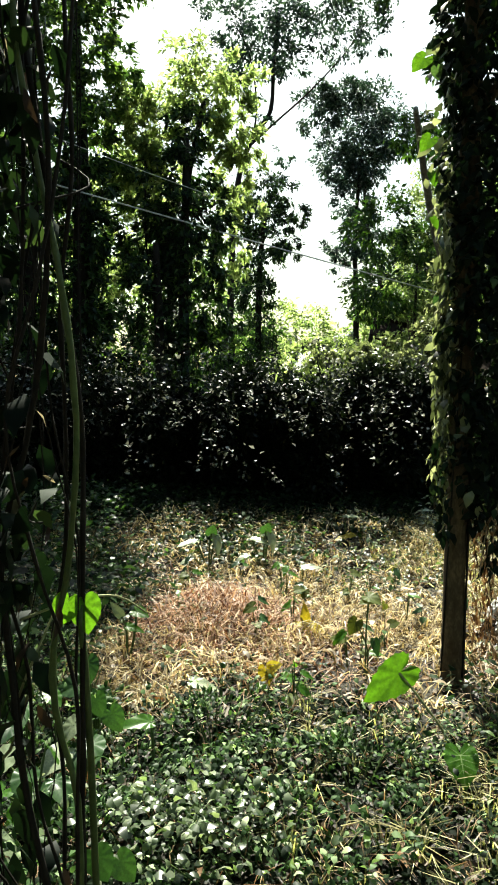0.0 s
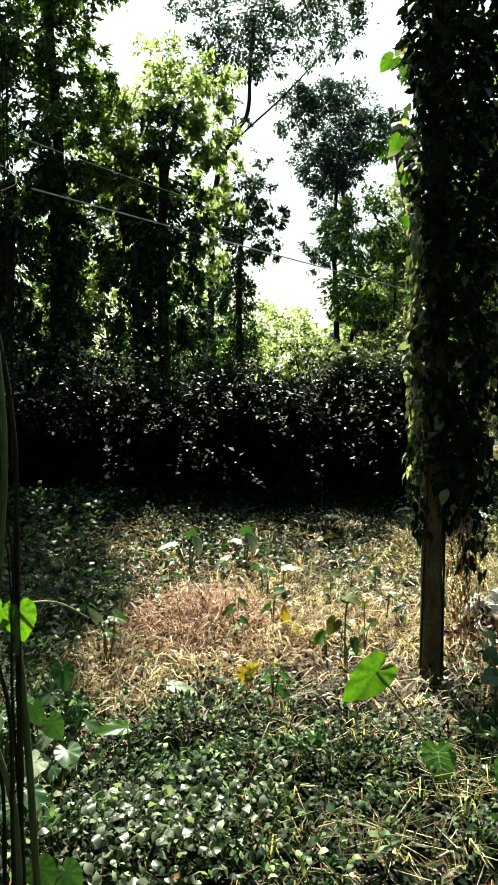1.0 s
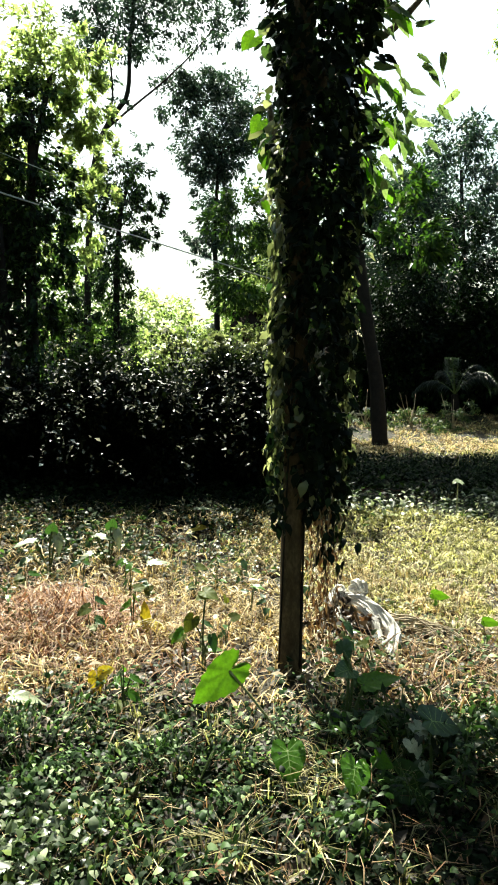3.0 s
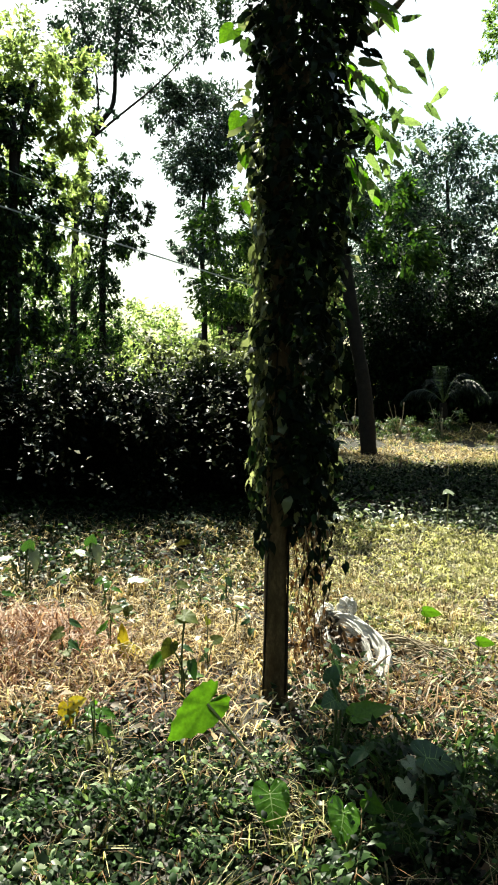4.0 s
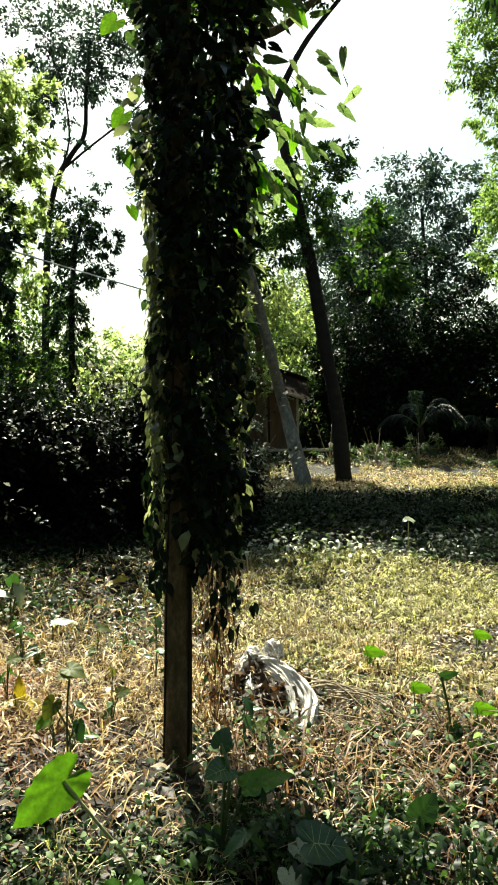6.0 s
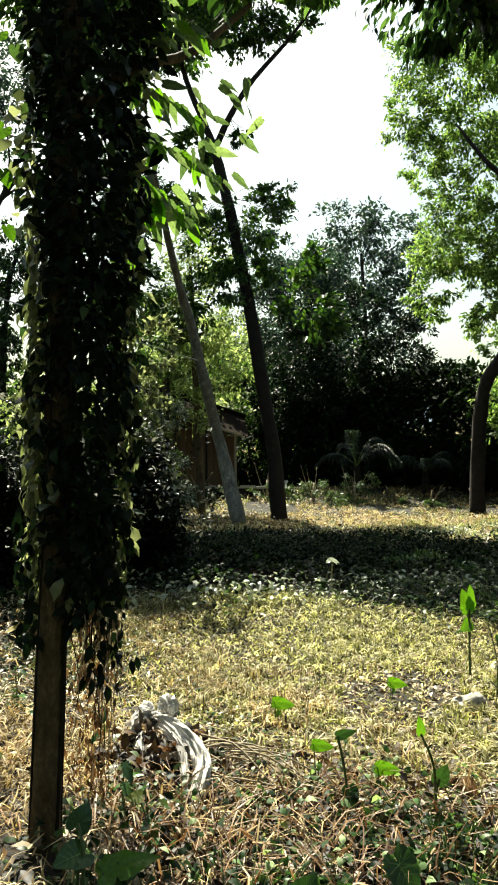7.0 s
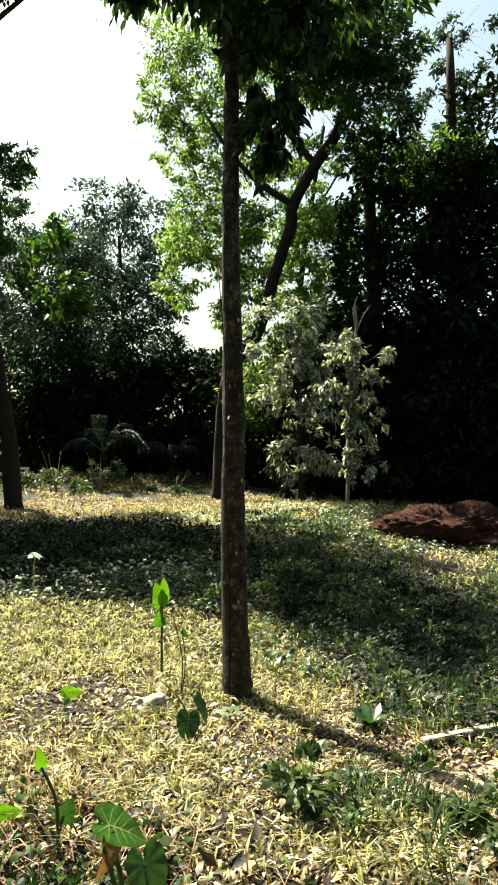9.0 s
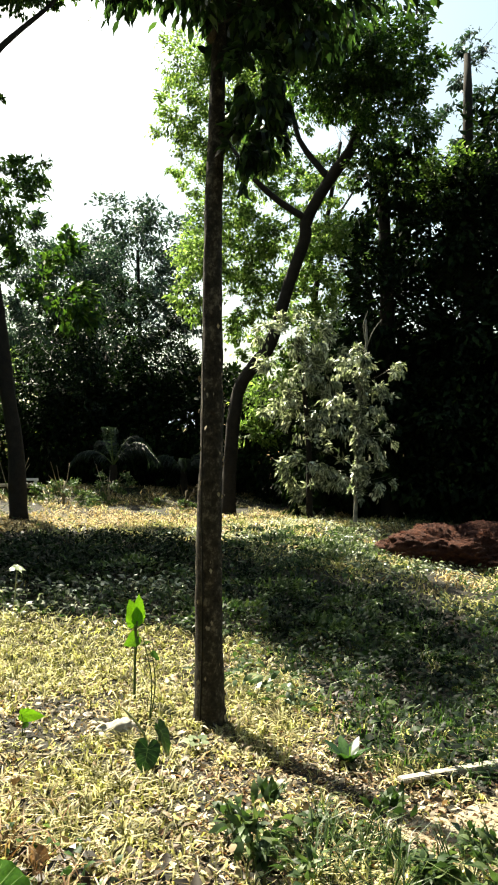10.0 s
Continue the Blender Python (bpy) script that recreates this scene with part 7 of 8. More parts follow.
plant("broad_leaf_weed", "weed with light green leaves in shade", 1.4, 2.4, [([(0, 0, 0.1), (0.0, 0, 0.2)], LEAF_TARO, (-0.1, -0.16, 0.12), UPC, 0.16, ""), ([(0.03, 0, 0.1), (0.1, 0, 0.22)], LEAF_TARO, (0.16, -0.08, 0.18), UPC, 0.09, ""), ([(0.05, 0, 0.1), (0.2, 0, 0.12)], LEAF_TARO_DARK, (0.35, -0.12, 0.0), UPC, 0.2, "")])
plant("broad_leaf_weed", "weed with a big dark leaf on a tall stem", 1.8, 2.5, [([(0, 0, 0.15), (0.0, 0, 0.3)], LEAF_TARO_DARK, (0.2, -0.02, 0.26), (0, -0.45, 0.9), 0.2, ""), ([(-0.03, 0, 0.1), (-0.08, -0.05, 0.16)], LEAF_PALE_LONG, (-0.1, -0.14, 0.05), UPC, 0.1, ""), ([(0.05, 0, 0.1), (0.1, -0.05, 0.15)], LEAF_PALE_LONG, (0.18, -0.14, 0.08), UPC, 0.09, "")])
plant("broad_leaf_weed", "leafy green weed at the edge of shade", 2.3, 2.7, [([(0, 0, 0.12), (0.03, 0, 0.2)], LEAF_TARO_DARK, (0.16, 0.0, 0.3), UPC, 0.15, ""), ([(0, 0, 0.1), (-0.02, -0.03, 0.16)], LEAF_LONG_DARK, (-0.13, -0.08, 0.1), UPC, 0.12, "")])
plant("broad_leaf_weed", "thin upright weed with small dark leaves", 2.95, 3.35, [([(0.0, 0, 0.25), (-0.03, 0.02, 0.45)], LEAF_LONG_DARK, (0.06, -0.04, 0.48), UPC, 0.09, ""), ([(0, 0, 0.1), (0.02, 0, 0.2)], LEAF_TARO_DARK, (0.02, -0.06, 0.1), UPC, 0.1, "")])
plant("broad_leaf_weed", "thin dark-stemmed weed in straw", 3.42, 3.3, [([(0.0, 0, 0.25), (-0.06, 0.02, 0.42)], LEAF_LONG, (-0.08, 0.0, 0.52), UPC, 0.09, ""), ([(0, 0, 0.1), (0.03, 0, 0.2)], LEAF_TARO_DARK, (0.08, -0.04, 0.3), UPC, 0.11, "")])
plant("sapling", "young plant with three upright bright green leaves", 5.5, 5.3, [([(0.0, 0, 0.35), (-0.01, 0, 0.6)], LEAF_WIDE, (-0.06, 0.02, 0.9), (0.0, -1, 0.1), 0.2, "sunlit leaf"), ([(0.0, 0, 0.35), (0.01, 0, 0.62)], LEAF_WIDE, (0.06, 0.0, 0.92), (0.3, -1, 0.0), 0.21, ""), ([(0, 0, 0.3), (0.02, 0, 0.5)], LEAF_WIDE, (-0.14, -0.05, 0.46), (0, -0.95, 0.2), 0.16, "")], "plant", None, 0.008)
plant("sapling", "thin bare-stemmed seedling beside the tree", 5.25, 4.75, [([(0.02, 0, 0.3), (-0.05, 0.02, 0.62)], None, (0, 0, 0), (0, 0, 1), 0.1, ""), ([(0.05, 0, 0.25), (0.02, 0, 0.5)], LEAF_LONG_DARK, (0.1, -0.05, 0.4), UPC, 0.08, "")], "plant", None, 0.004)
plant("taro_plant", "fallen grey-green taro with bent leaves", 4.84, 4.12, [([(-0.05, 0.03, 0.2), (-0.16, 0.1, 0.36)], None, (0, 0, 0), UPC, 0.1, ""), ([(0.02, 0, 0.1), (0.05, 0, 0.2)], LEAF_TARO_DARK, (0.1, -0.1, 0.02), (0.5, -0.7, 0.3), 0.22, ""), ([(-0.02, -0.02, 0.08), (-0.08, -0.05, 0.14)], LEAF_TARO_DARK, (-0.16, -0.12, -0.02), (-0.3, -0.8, 0.4), 0.2, "")], "plant", M_STEM_PALE)
plant("broad_leaf_weed", "weed with a pale umbrella-like leaf at the shade's edge", 5.62, 7.75, [([(0.01, 0, 0.25), (0.02, 0, 0.46)], LEAF_TARO_PALE, (0.18, -0.05, 0.43), (0, -0.4, 1), 0.14, ""), ([(0.01, 0, 0.25), (0.02, 0, 0.46)], LEAF_TARO_PALE, (-0.16, -0.02, 0.44), (0, -0.4, 1), 0.13, ""), ([(0.01, 0, 0.25), (0.02, 0, 0.46)], LEAF_PALE_LONG, (0.02, -0.16, 0.42), (0, -0.4, 1), 0.12, "")], "plant", M_STEM_PALE)
plant("taro_plant", "two ribbed light green taro leaves beside a dead one", 3.2, 2.5, [([(0.0, 0, 0.3), (-0.02, 0.05, 0.52)], LEAF_TARO, (0.16, -0.06, 0.43), (0.1, -0.45, 0.9), 0.2, "light-ribbed green leaf"), ([(0.03, 0, 0.2), (0.08, 0.0, 0.38)], LEAF_TARO_DARK, (0.08, -0.12, 0.16), (0.0, -0.85, 0.5), 0.2, "light-ribbed green leaf"), ([(-0.02, 0, 0.3), (-0.06, 0.02, 0.48)], LEAF_DEAD, (-0.08, -0.05, 0.36), (0.4, -0.8, 0.3), 0.13, "withered rust-brown leaf")], "plant", None, 0.007)
plant("dead_plant", "curled rust-brown dead leaf on a short stalk", 3.72, 3.42, [([(0.0, 0, 0.05)], LEAF_DEAD, (0.02, -0.1, 0.1), (0.3, -0.7, 0.4), 0.17, ""), ([(0.03, 0, 0.06)], LEAF_DEAD, (0.1, -0.02, 0.02), (0.5, -0.5, 0.6), 0.14, "")])
plant("taro_plant", "low heart-shaped taro leaf near the ground", 2.72, 2.66, [([(0, 0, 0.12), (0.0, 0, 0.26)], LEAF_TARO_DARK, (0.06, -0.1, 0.12), (0, -0.75, 0.6), 0.18, "")])
for px, py, s, hh in ((3.24, 3.5, 0.11, 0.22), (3.36, 4.85, 0.13, 0.16), (4.43, 5.0, 0.13, 0.14), (3.05, 3.8, 0.10, 0.26)):
    plant("broad_leaf_weed", "thin weed with one yellow-green leaf on open ground", px, py, [([(0.0, 0, hh * 0.6), (-0.01, 0, hh)], LEAF_LONG, (0.2, -0.08, hh - 0.05), (0.1, -1.0, 0.05), s * 1.2, ""), ([(0.02, 0, hh * 0.4), (0.03, 0, hh * 0.6)], LEAF_LONG, (-0.04, -0.08, hh * 0.5), UPC, s * 0.6, "")], "plant", None, 0.003, "thin weeds")
plant("broad_leaf_weed", "rosette of narrow pale green leaves", 5.85, 3.45, [([(0.02 * math.cos(a), 0.02 * math.sin(a), 0.03)], LEAF_LONG_DARK, (0.15 * math.cos(a), 0.15 * math.sin(a), 0.16), (-math.cos(a), -math.sin(a), 1), 0.17, "") for a in (0.2, 1.0, 1.9, 2.8, 3.6, 4.4, 5.3)])
plant("broad_leaf_weed", "small weed with whitish leaves at the tree's foot", 5.2, 4.15, [([(0.05 * math.cos(a), 0.05 * math.sin(a), 0.08)], LEAF_TARO_PALE, (0.13 * math.cos(a), 0.13 * math.sin(a), 0.1), (0.1 * math.cos(a), -0.3, 1), 0.075, "") for a in (0.2, 1.4, 2.6, 3.7, 4.9)])


# ---- the sack and its heap ----
def sack():
    at = (2.42, 4.15, float(height(2.42, 4.15)))
    t = tagged(new("dead_vine_heap", None), "heap of dark dead vines and leaves under a discarded sack", "heap")
    t.matrix_basis = Matrix.Translation(at)
    p, o = clump_points((-0.05, 0.15, 0.05), (0.33, 0.35, 0.2), 1500)
    p[:, 2] = np.abs(p[:, 2])
    scatter_leaves("rotten_leaves", p[::2] * 0.95, M_MULCH_SHADE, t, 0.09, 0.045, "oval", o[::2], 0.3)
    scatter_leaves("dead_leaves", p[1::7], M_BROWN_LEAF, t, 0.08, 0.035, "oval", o[1::7], 0.3)
    scatter_leaves("grey_leaves", p[:26] + np.array([-0.1, -0.12, 0.03]), M_GREY_LEAF, t, 0.07, 0.04, "oval", o[:26], 0.2)
    # mound, near-black to paint the shaded cavity under the sack
    th, ph = np.meshgrid(np.linspace(0, 2 * math.pi, 25)[:-1], np.linspace(0, math.pi / 2, 8))
    r = 1 + 0.1 * np.sin(3 * th) + 0.06 * np.sin(7 * th + 4 * ph)
    v = np.stack([0.3 * r * np.cos(th) * np.cos(ph), 0.15 + 0.33 * r * np.sin(th) * np.cos(ph), 0.13 * r * np.sin(ph) - 0.03], -1).reshape(-1, 3)
    f = [(i * 24 + j, i * 24 + (j + 1) % 24, (i + 1) * 24 + (j + 1) % 24, (i + 1) * 24 + j) for i in range(7) for j in range(24)]
    mesh_np("mound", v, f, M_BARK_DARK, t, True)
    for j in (0, 2, 5, 8):
        x0 = 0.1 + 0.02 * j
        line = [(x0, 0.0 - 0.02 * j, 0.2), (x0 + 0.16 + 0.02 * j, -0.12, 0.22 - 0.015 * j), (x0 + 0.28 + rng.uniform(0, 0.15), -0.35 - rng.uniform(0, 0.1), 0.06), (x0 + 0.4 + rng.uniform(0, 0.25), -0.6 - rng.uniform(0, 0.3), 0.015)]
        tube("trailing_stem", line, (0.006, 0.003), M_STICK, t, 5, 0.1)
    for i in range(30):
        a = rng.uniform(-0.9, 0.9) if i % 3 else rng.uniform(0, 6.28)
        L = rng.uniform(0.3, 0.75)
        s = np.array([rng.uniform(-0.1, 0.25), rng.uniform(-0.2, 0.3), rng.uniform(0.02, 0.2)])
        e = s + np.array([math.cos(a) * L, math.sin(a) * L - 0.1, -s[2] + rng.uniform(-0.02, 0.03)])
        tube("stick", [s, (s + e) / 2 + np.array([0, 0, rng.uniform(0.0, 0.1)]), e], (0.006, 0.003), M_STICK, t, 5, 0.1)
    # the sack: gathered folds of cloth, knotted at one end
    lines = [
        ([(-0.09, 0.36, 0.33), (-0.02, 0.22, 0.33), (0.06, 0.07, 0.28), (0.10, -0.07, 0.19), (0.05, -0.19, 0.11), (-0.04, -0.27, 0.04)], [0.025, 0.045, 0.05, 0.06, 0.07, 0.04], 5.0),
        ([(-0.08, 0.3, 0.30), (-0.02, 0.14, 0.30), (0.01, 0.02, 0.23), (-0.01, -0.09, 0.13), (-0.06, -0.2, 0.05)], [0.02, 0.028, 0.03, 0.032, 0.02], 9.0),
        ([(-0.2, 0.33, 0.27), (-0.15, 0.37, 0.32), (-0.1, 0.4, 0.36), (-0.04, 0.4, 0.37)], [0.03, 0.06, 0.06, 0.03], 13.0),
        ([(-0.03, 0.34, 0.36), (0.0, 0.3, 0.42), (0.03, 0.26, 0.41), (0.04, 0.22, 0.37)], [0.025, 0.05, 0.05, 0.02], 7.0),
        ([(-0.16, 0.3, 0.28), (-0.2, 0.2, 0.2), (-0.19, 0.08, 0.11), (-0.15, 0.0, 0.06)], [0.02, 0.035, 0.03, 0.02], 17.0),
        ([(-0.08, 0.26, 0.25), (-0.14, 0.12, 0.19), (-0.12, -0.01, 0.12), (-0.07, -0.06, 0.09)], [0.02, 0.035, 0.035, 0.015], 3.0),
    ]
    verts, faces, rows, sides = [], [], 44, 60
    th = np.arange(sides) * 2 * math.pi / sides
    uu = np.linspace(0, 1, rows)[:, None]
    for line, rad, ph in lines:
        line = np.array(line)
        u = np.linspace(0, len(line) - 1, rows)
        c = np.stack([np.interp(u, range(len(line)), line[:, k]) for k in range(3)], 1)
        c = np.stack([np.convolve(np.pad(c[:, k], 4, "edge"), np.ones(9) / 9, "valid") for k in range(3)], 1)
        rad = np.interp(u, range(len(line)), rad)
        tang = unit(np.gradient(c, axis=0))
        a = unit(np.cross(tang, np.array([1.0, 0.2, 0])))
        b = np.cross(tang, a)
        bend = 1.3 * np.sin(7 * uu + ph) + 0.6 * np.sin(17 * uu + 2 * ph)
        fold = 1.05 - 0.42 * np.abs(np.sin(2.5 * th[None] + bend + ph)) ** 0.6 + 0.28 * np.abs(np.sin(5 * th[None] - 5 * uu + 0.7 * bend)) + 0.14 * np.abs(np.sin(19 * uu + 3 * np.sin(2 * th[None] + ph))) + 0.12 * np.sin(31 * uu + 4 * np.sin(3 * th[None]))
        v = c[:, None] + (a[:, None] * np.cos(th)[None, :, None] * 1.1 + b[:, None] * np.sin(th)[None, :, None] * 0.7) * (rad[:, None] * fold)[..., None]
        k = len(verts) * rows * sides
        verts.append(v.reshape(-1, 3))
        faces += [(k + i * sides + j, k + (i + 1) * sides + j, k + (i + 1) * sides + (j + 1) % sides, k + i * sides + (j + 1) % sides) for i in range(rows - 1) for j in range(sides)]
    s = mesh_np("sack", np.vstack(verts) * 0.9 + np.array(at) + np.array([0.0, -0.05, -0.015]), faces, M_SACK, None, True)
    tagged(s, "crumpled dirty white woven sack thrown over dead vines", "sack")


sack()


# ---- sticks, board, stone and heap ----
def stick(p0, p1, r, label="dry pale stick lying on the grass"):
    p0, p1 = np.array(p0, float), np.array(p1, float)
    a = np.array([*p0, float(height(*p0)) + r])
    b = np.array([*p1, float(height(*p1)) + r])
    m = (a + b) / 2 + np.array([rng.normal(0, 0.02), rng.normal(0, 0.02), 0.006])
    tagged(tube("stick", [a, m, b], (r, r * 0.6), M_STICK, None, 6, 0.1), label, "stick", "sticks")


for i in range(26):
    x, y, a, L = rng.uniform(2.5, 3.6), rng.uniform(3.3, 4.7), rng.uniform(-0.6, 0.7), rng.uniform(0.15, 0.55)
    stick((x, y), (x + L * math.cos(a), y + L * math.sin(a)), rng.uniform(0.004, 0.009))
for i in range(24):
    x, y, a, L = rng.uniform(3.6, 6.5), rng.uniform(3.0, 5.8), rng.uniform(0, 6.28), rng.uniform(0.15, 0.45)
    stick((x, y), (x + L * math.cos(a), y + L * math.sin(a)), rng.uniform(0.003, 0.008))
stick((4.2, 4.75), (4.75, 4.35), 0.012)
stick((6.2, 5.3), (7.0, 5.1), 0.014)


def rough_lump(name, at, size, material, label, category, seed, n=26, rough=0.14, flat=0.0):
    th, ph = np.meshgrid(np.linspace(0, 2 * math.pi, n + 1)[:-1], np.linspace(-0.35, math.pi / 2, n // 2))
    d = np.stack([np.cos(th) * np.cos(ph), np.sin(th) * np.cos(ph), np.sin(ph)], -1)
    k = np.random.default_rng(seed).normal(0, 1, (10, 3)) * np.linspace(1.5, 7, 10)[:, None]
    r = 1 + sum(rough * np.sin(d @ w + i) / (1 + 0.35 * i) for i, w in enumerate(k))
    r = r + np.random.default_rng(seed + 50).normal(0, 0.22 * rough, r.shape)
    v = (d * r[..., None] * np.array(size)).reshape(-1, 3)
    rows = n // 2
    f = [(i * n + j, i * n + (j + 1) % n, (i + 1) * n + (j + 1) % n, (i + 1) * n + j) for i in range(rows - 1) for j in range(n)]
    ob = mesh_np(name, v, f, material, None, True)
    ob.matrix_basis = Matrix.Translation(at)
    return tagged(ob, label, category)


rough_lump("stone", (4.98, 4.73, float(height(4.98, 4.73)) + 0.01), (0.13, 0.08, 0.07), M_STONE, "pale flat stone lying in short grass", "stone", 3)
rough_lump("sand_patch", (5.5, 2.3, float(height(5.5, 2.3)) - 0.012), (0.5, 0.36, 0.025), M_SAND, "bare patch of pale trodden sandy soil", "soil", 11, 48, 0.16)
rough_lump("earth_heap", (16.4, 8.8, float(height(16.4, 8.8)) - 0.12), (1.9, 1.4, 0.85), M_REDSOIL, "heap of dug red earth below dark trees", "earth heap", 5, 110, 0.15)
rough_lump("earth_heap", (15.1, 9.7, float(height(15.1, 9.7)) - 0.1), (1.1, 0.8, 0.32), M_REDSOIL, "low spill of red earth beside a heap", "earth heap", 6, 70, 0.17)
rough_lump("earth_heap", (5.1, 9.0, float(height(5.1, 9.0)) - 0.06), (0.6, 0.35, 0.16), M_REDSOIL, "small reddish earth bank at the hedge's end", "earth heap", 8, 30, 0.14)


def board():
    a, b = np.array([5.80, 3.03]), np.array([7.0, 2.62])
    bm = bmesh.new()
    bmesh.ops.create_cube(bm, size=1.0)
    bmesh.ops.scale(bm, vec=(float(np.linalg.norm(b - a)), 0.06, 0.026), verts=bm.verts)
    bmesh.ops.bevel(bm, geom=bm.edges[:], offset=0.005, segments=2, affect="EDGES")
    me = bpy.data.meshes.new("board")
    bm.to_mesh(me)
    bm.free()
    me.materials.append(M_PLANK)
    ob = new("board", me)
    c = (a + b) / 2
    ob.matrix_basis = pose(c[0], c[1], float(height(*c)) + 0.055, 0, 1.5, math.degrees(math.atan2(b[1] - a[1], b[0] - a[0])))
    tagged(ob, "weathered grey wooden board lying on the ground", "board")


board()


# ---- curtain of hanging vines next to the camera ----
def vine_curtain():
    t = empty("vine_curtain", (-0.165, 0.66, 1.4), "curtain of dark hanging vine stems with withered leaves", "vines")
    zz = np.linspace(1.2, -1.38, 22)
    for i in range(20):
        x = rng.uniform(-0.11, 0.075) if i > 3 else (0.05, 0.062, 0.02, -0.03)[i]
        y, r = rng.uniform(-0.04, 0.08), rng.uniform(0.0012, 0.0032)
        wx = np.cumsum(rng.normal(0, 0.015, 22)) + rng.uniform(0.004, 0.011) * np.sin(zz * rng.uniform(4, 9) + rng.uniform(0, 6))
        wx = wx - np.linspace(wx[0], wx[-1], 22)
        # Every seventh liana takes a lighter stem, painting a sunlit edge.
        tube("liana", np.stack([np.minimum(x + wx, 0.088), y + 0.01 * np.cos(zz * 7 + i), zz], 1), (r, r * 1.1), M_STEM if i % 7 == 2 else M_VINE, t, 7, 0.22, sub=4)
    for i in range(34):
        x, y, r = -0.15 + 0.23 * rng.uniform(0, 1) ** 1.3, rng.uniform(-0.06, 0.12), rng.uniform(0.0006, 0.0014)
        wx = np.cumsum(rng.normal(0, 0.022, 22))
        wx = wx - np.linspace(wx[0], wx[-1], 22) * rng.uniform(0.3, 1.0)
        tube("hanging_stem", np.stack([np.minimum(x + wx, 0.085), y + 0 * zz, zz], 1), (r, r * 0.9), M_VINE, t, 5, 0.12, sub=3)
    for i in range(40):
        z0 = rng.uniform(-1.2, 1.0)
        a, b = np.array([rng.uniform(-0.15, 0.0), rng.uniform(-0.05, 0.1), z0]), np.array([rng.uniform(-0.05, 0.085), rng.uniform(-0.05, 0.1), z0 + rng.uniform(-0.45, 0.3)])
        m = [a + (b - a) * u + rng.normal(0, 0.022, 3) for u in (0, 0.2, 0.4, 0.6, 0.8, 1.0)]
        # Every sixth stem is pale, sunlight put into its colour.
        tube("twining_stem", m, (rng.uniform(0.001, 0.0026), 0.0008), M_VINE if i % 6 else M_STEM_PALE, t, 6, 0.12, sub=4)
    tube("stem", [(-0.13, 0.02, 1.3), (-0.12, 0.03, 0.3), (-0.13, 0.02, -0.4), (-0.115, 0.03, -1.38)], (0.034, 0.036), M_BARK_DARK, t, 12)
    k = 260
    p = np.stack([rng.uniform(-0.14, 0.075, k), rng.uniform(-0.05, 0.12, k), rng.uniform(-1.2, 1.0, k)], 1)
    scatter_leaves("withered_leaves", p[50:], M_MULCH_SHADE, t, 0.03, 0.008, "oval", None, 1.0, 0.7)
    scatter_leaves("curled_leaves", p[:50], M_LITTER, t, 0.026, 0.006, "oval", None, 1.0, 0.8)
    k = 850
    p = np.stack([-0.15 + 0.21 * rng.uniform(0, 1, k) ** 1.2, rng.uniform(-0.05, 0.12, k), rng.uniform(-1.25, 1.1, k)], 1)
    scatter_leaves("vine_leaves", p, M_CLAD, t, 0.036, 0.02, "oval", None, 0.9, 0.7)
    k = 650
    c = np.stack([rng.uniform(-0.14, 0.05, 34), rng.uniform(-0.03, 0.12, 34), rng.uniform(-0.75, 0.95, 34)], 1)
    p = c[rng.integers(0, 34, k)] + rng.normal(0, 1, (k, 3)) * np.array([0.018, 0.02, 0.045])
    p[:, 0] = np.minimum(p[:, 0], 0.075)
    scatter_leaves("leaf_mass", p, M_CLAD, t, 0.034, 0.02, "oval", None, 0.8, 0.8)
    for x, y, z, s, dx in ((0.09, 0.03, -0.09, 0.042, 0.1), (0.075, 0.02, -0.085, 0.035, -0.3)):
        leaf_at(LEAF_TARO, t, (x, y, z), (x + dx * 0.3, y - 0.03, z - 0.2), (0.1, -0.9, 0.2), s)
    for x, y, z, s, dx in ((0.10, 0.04, -0.19, 0.026, 0.2), (0.115, 0.05, -0.21, 0.03, 0.4), (0.10, 0.05, -0.36, 0.04, 0.3), (0.08, 0.0, -0.37, 0.04, -0.2), (0.06, 0.0, -0.42, 0.05, 0.3), (0.12, 0.1, -0.40, 0.04, 0.5)):
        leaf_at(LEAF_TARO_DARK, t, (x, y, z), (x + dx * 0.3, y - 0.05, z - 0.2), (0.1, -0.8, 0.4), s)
    tube("stem", [(0.085, 0.03, -0.09), (0.095, 0.035, -0.25), (0.10, 0.05, -0.6), (0.09, 0.05, -1.38)], (0.0035, 0.005), M_STEM, t, 7)
    tube("stem", [(0.03, 0.02, -0.10), (0.08, 0.03, -0.085), (0.12, 0.06, -0.09), (0.15, 0.1, -0.12)], (0.0015, 0.001), M_STEM_PALE, t, 6)


vine_curtain()


# ---- far things: cables, house, shed, wall, palm ----
def cable(name, a, b, sag, r, label):
    a, b = np.array(a, float), np.array(b, float)
    pts = [a + (b - a) * u - np.array([0, 0, sag * 4 * u * (1 - u)]) for u in np.linspace(0, 1, 9)]
    tagged(tube(name, pts, (r, r), M_CABLE, None, 6, 0.0, sub=3), label, "cable", "cables")


cable("overhead_cable", (-1.68, 11.7, 5.22), (8.68, 19.65, 5.0), 0.02, 0.015, "thin pale overhead cable strung between trees")
cable("overhead_cable", (-2.04, 11.9, 6.17), (1.33, 13.6, 5.65), 0.02, 0.007, "thin pale overhead cable above another")


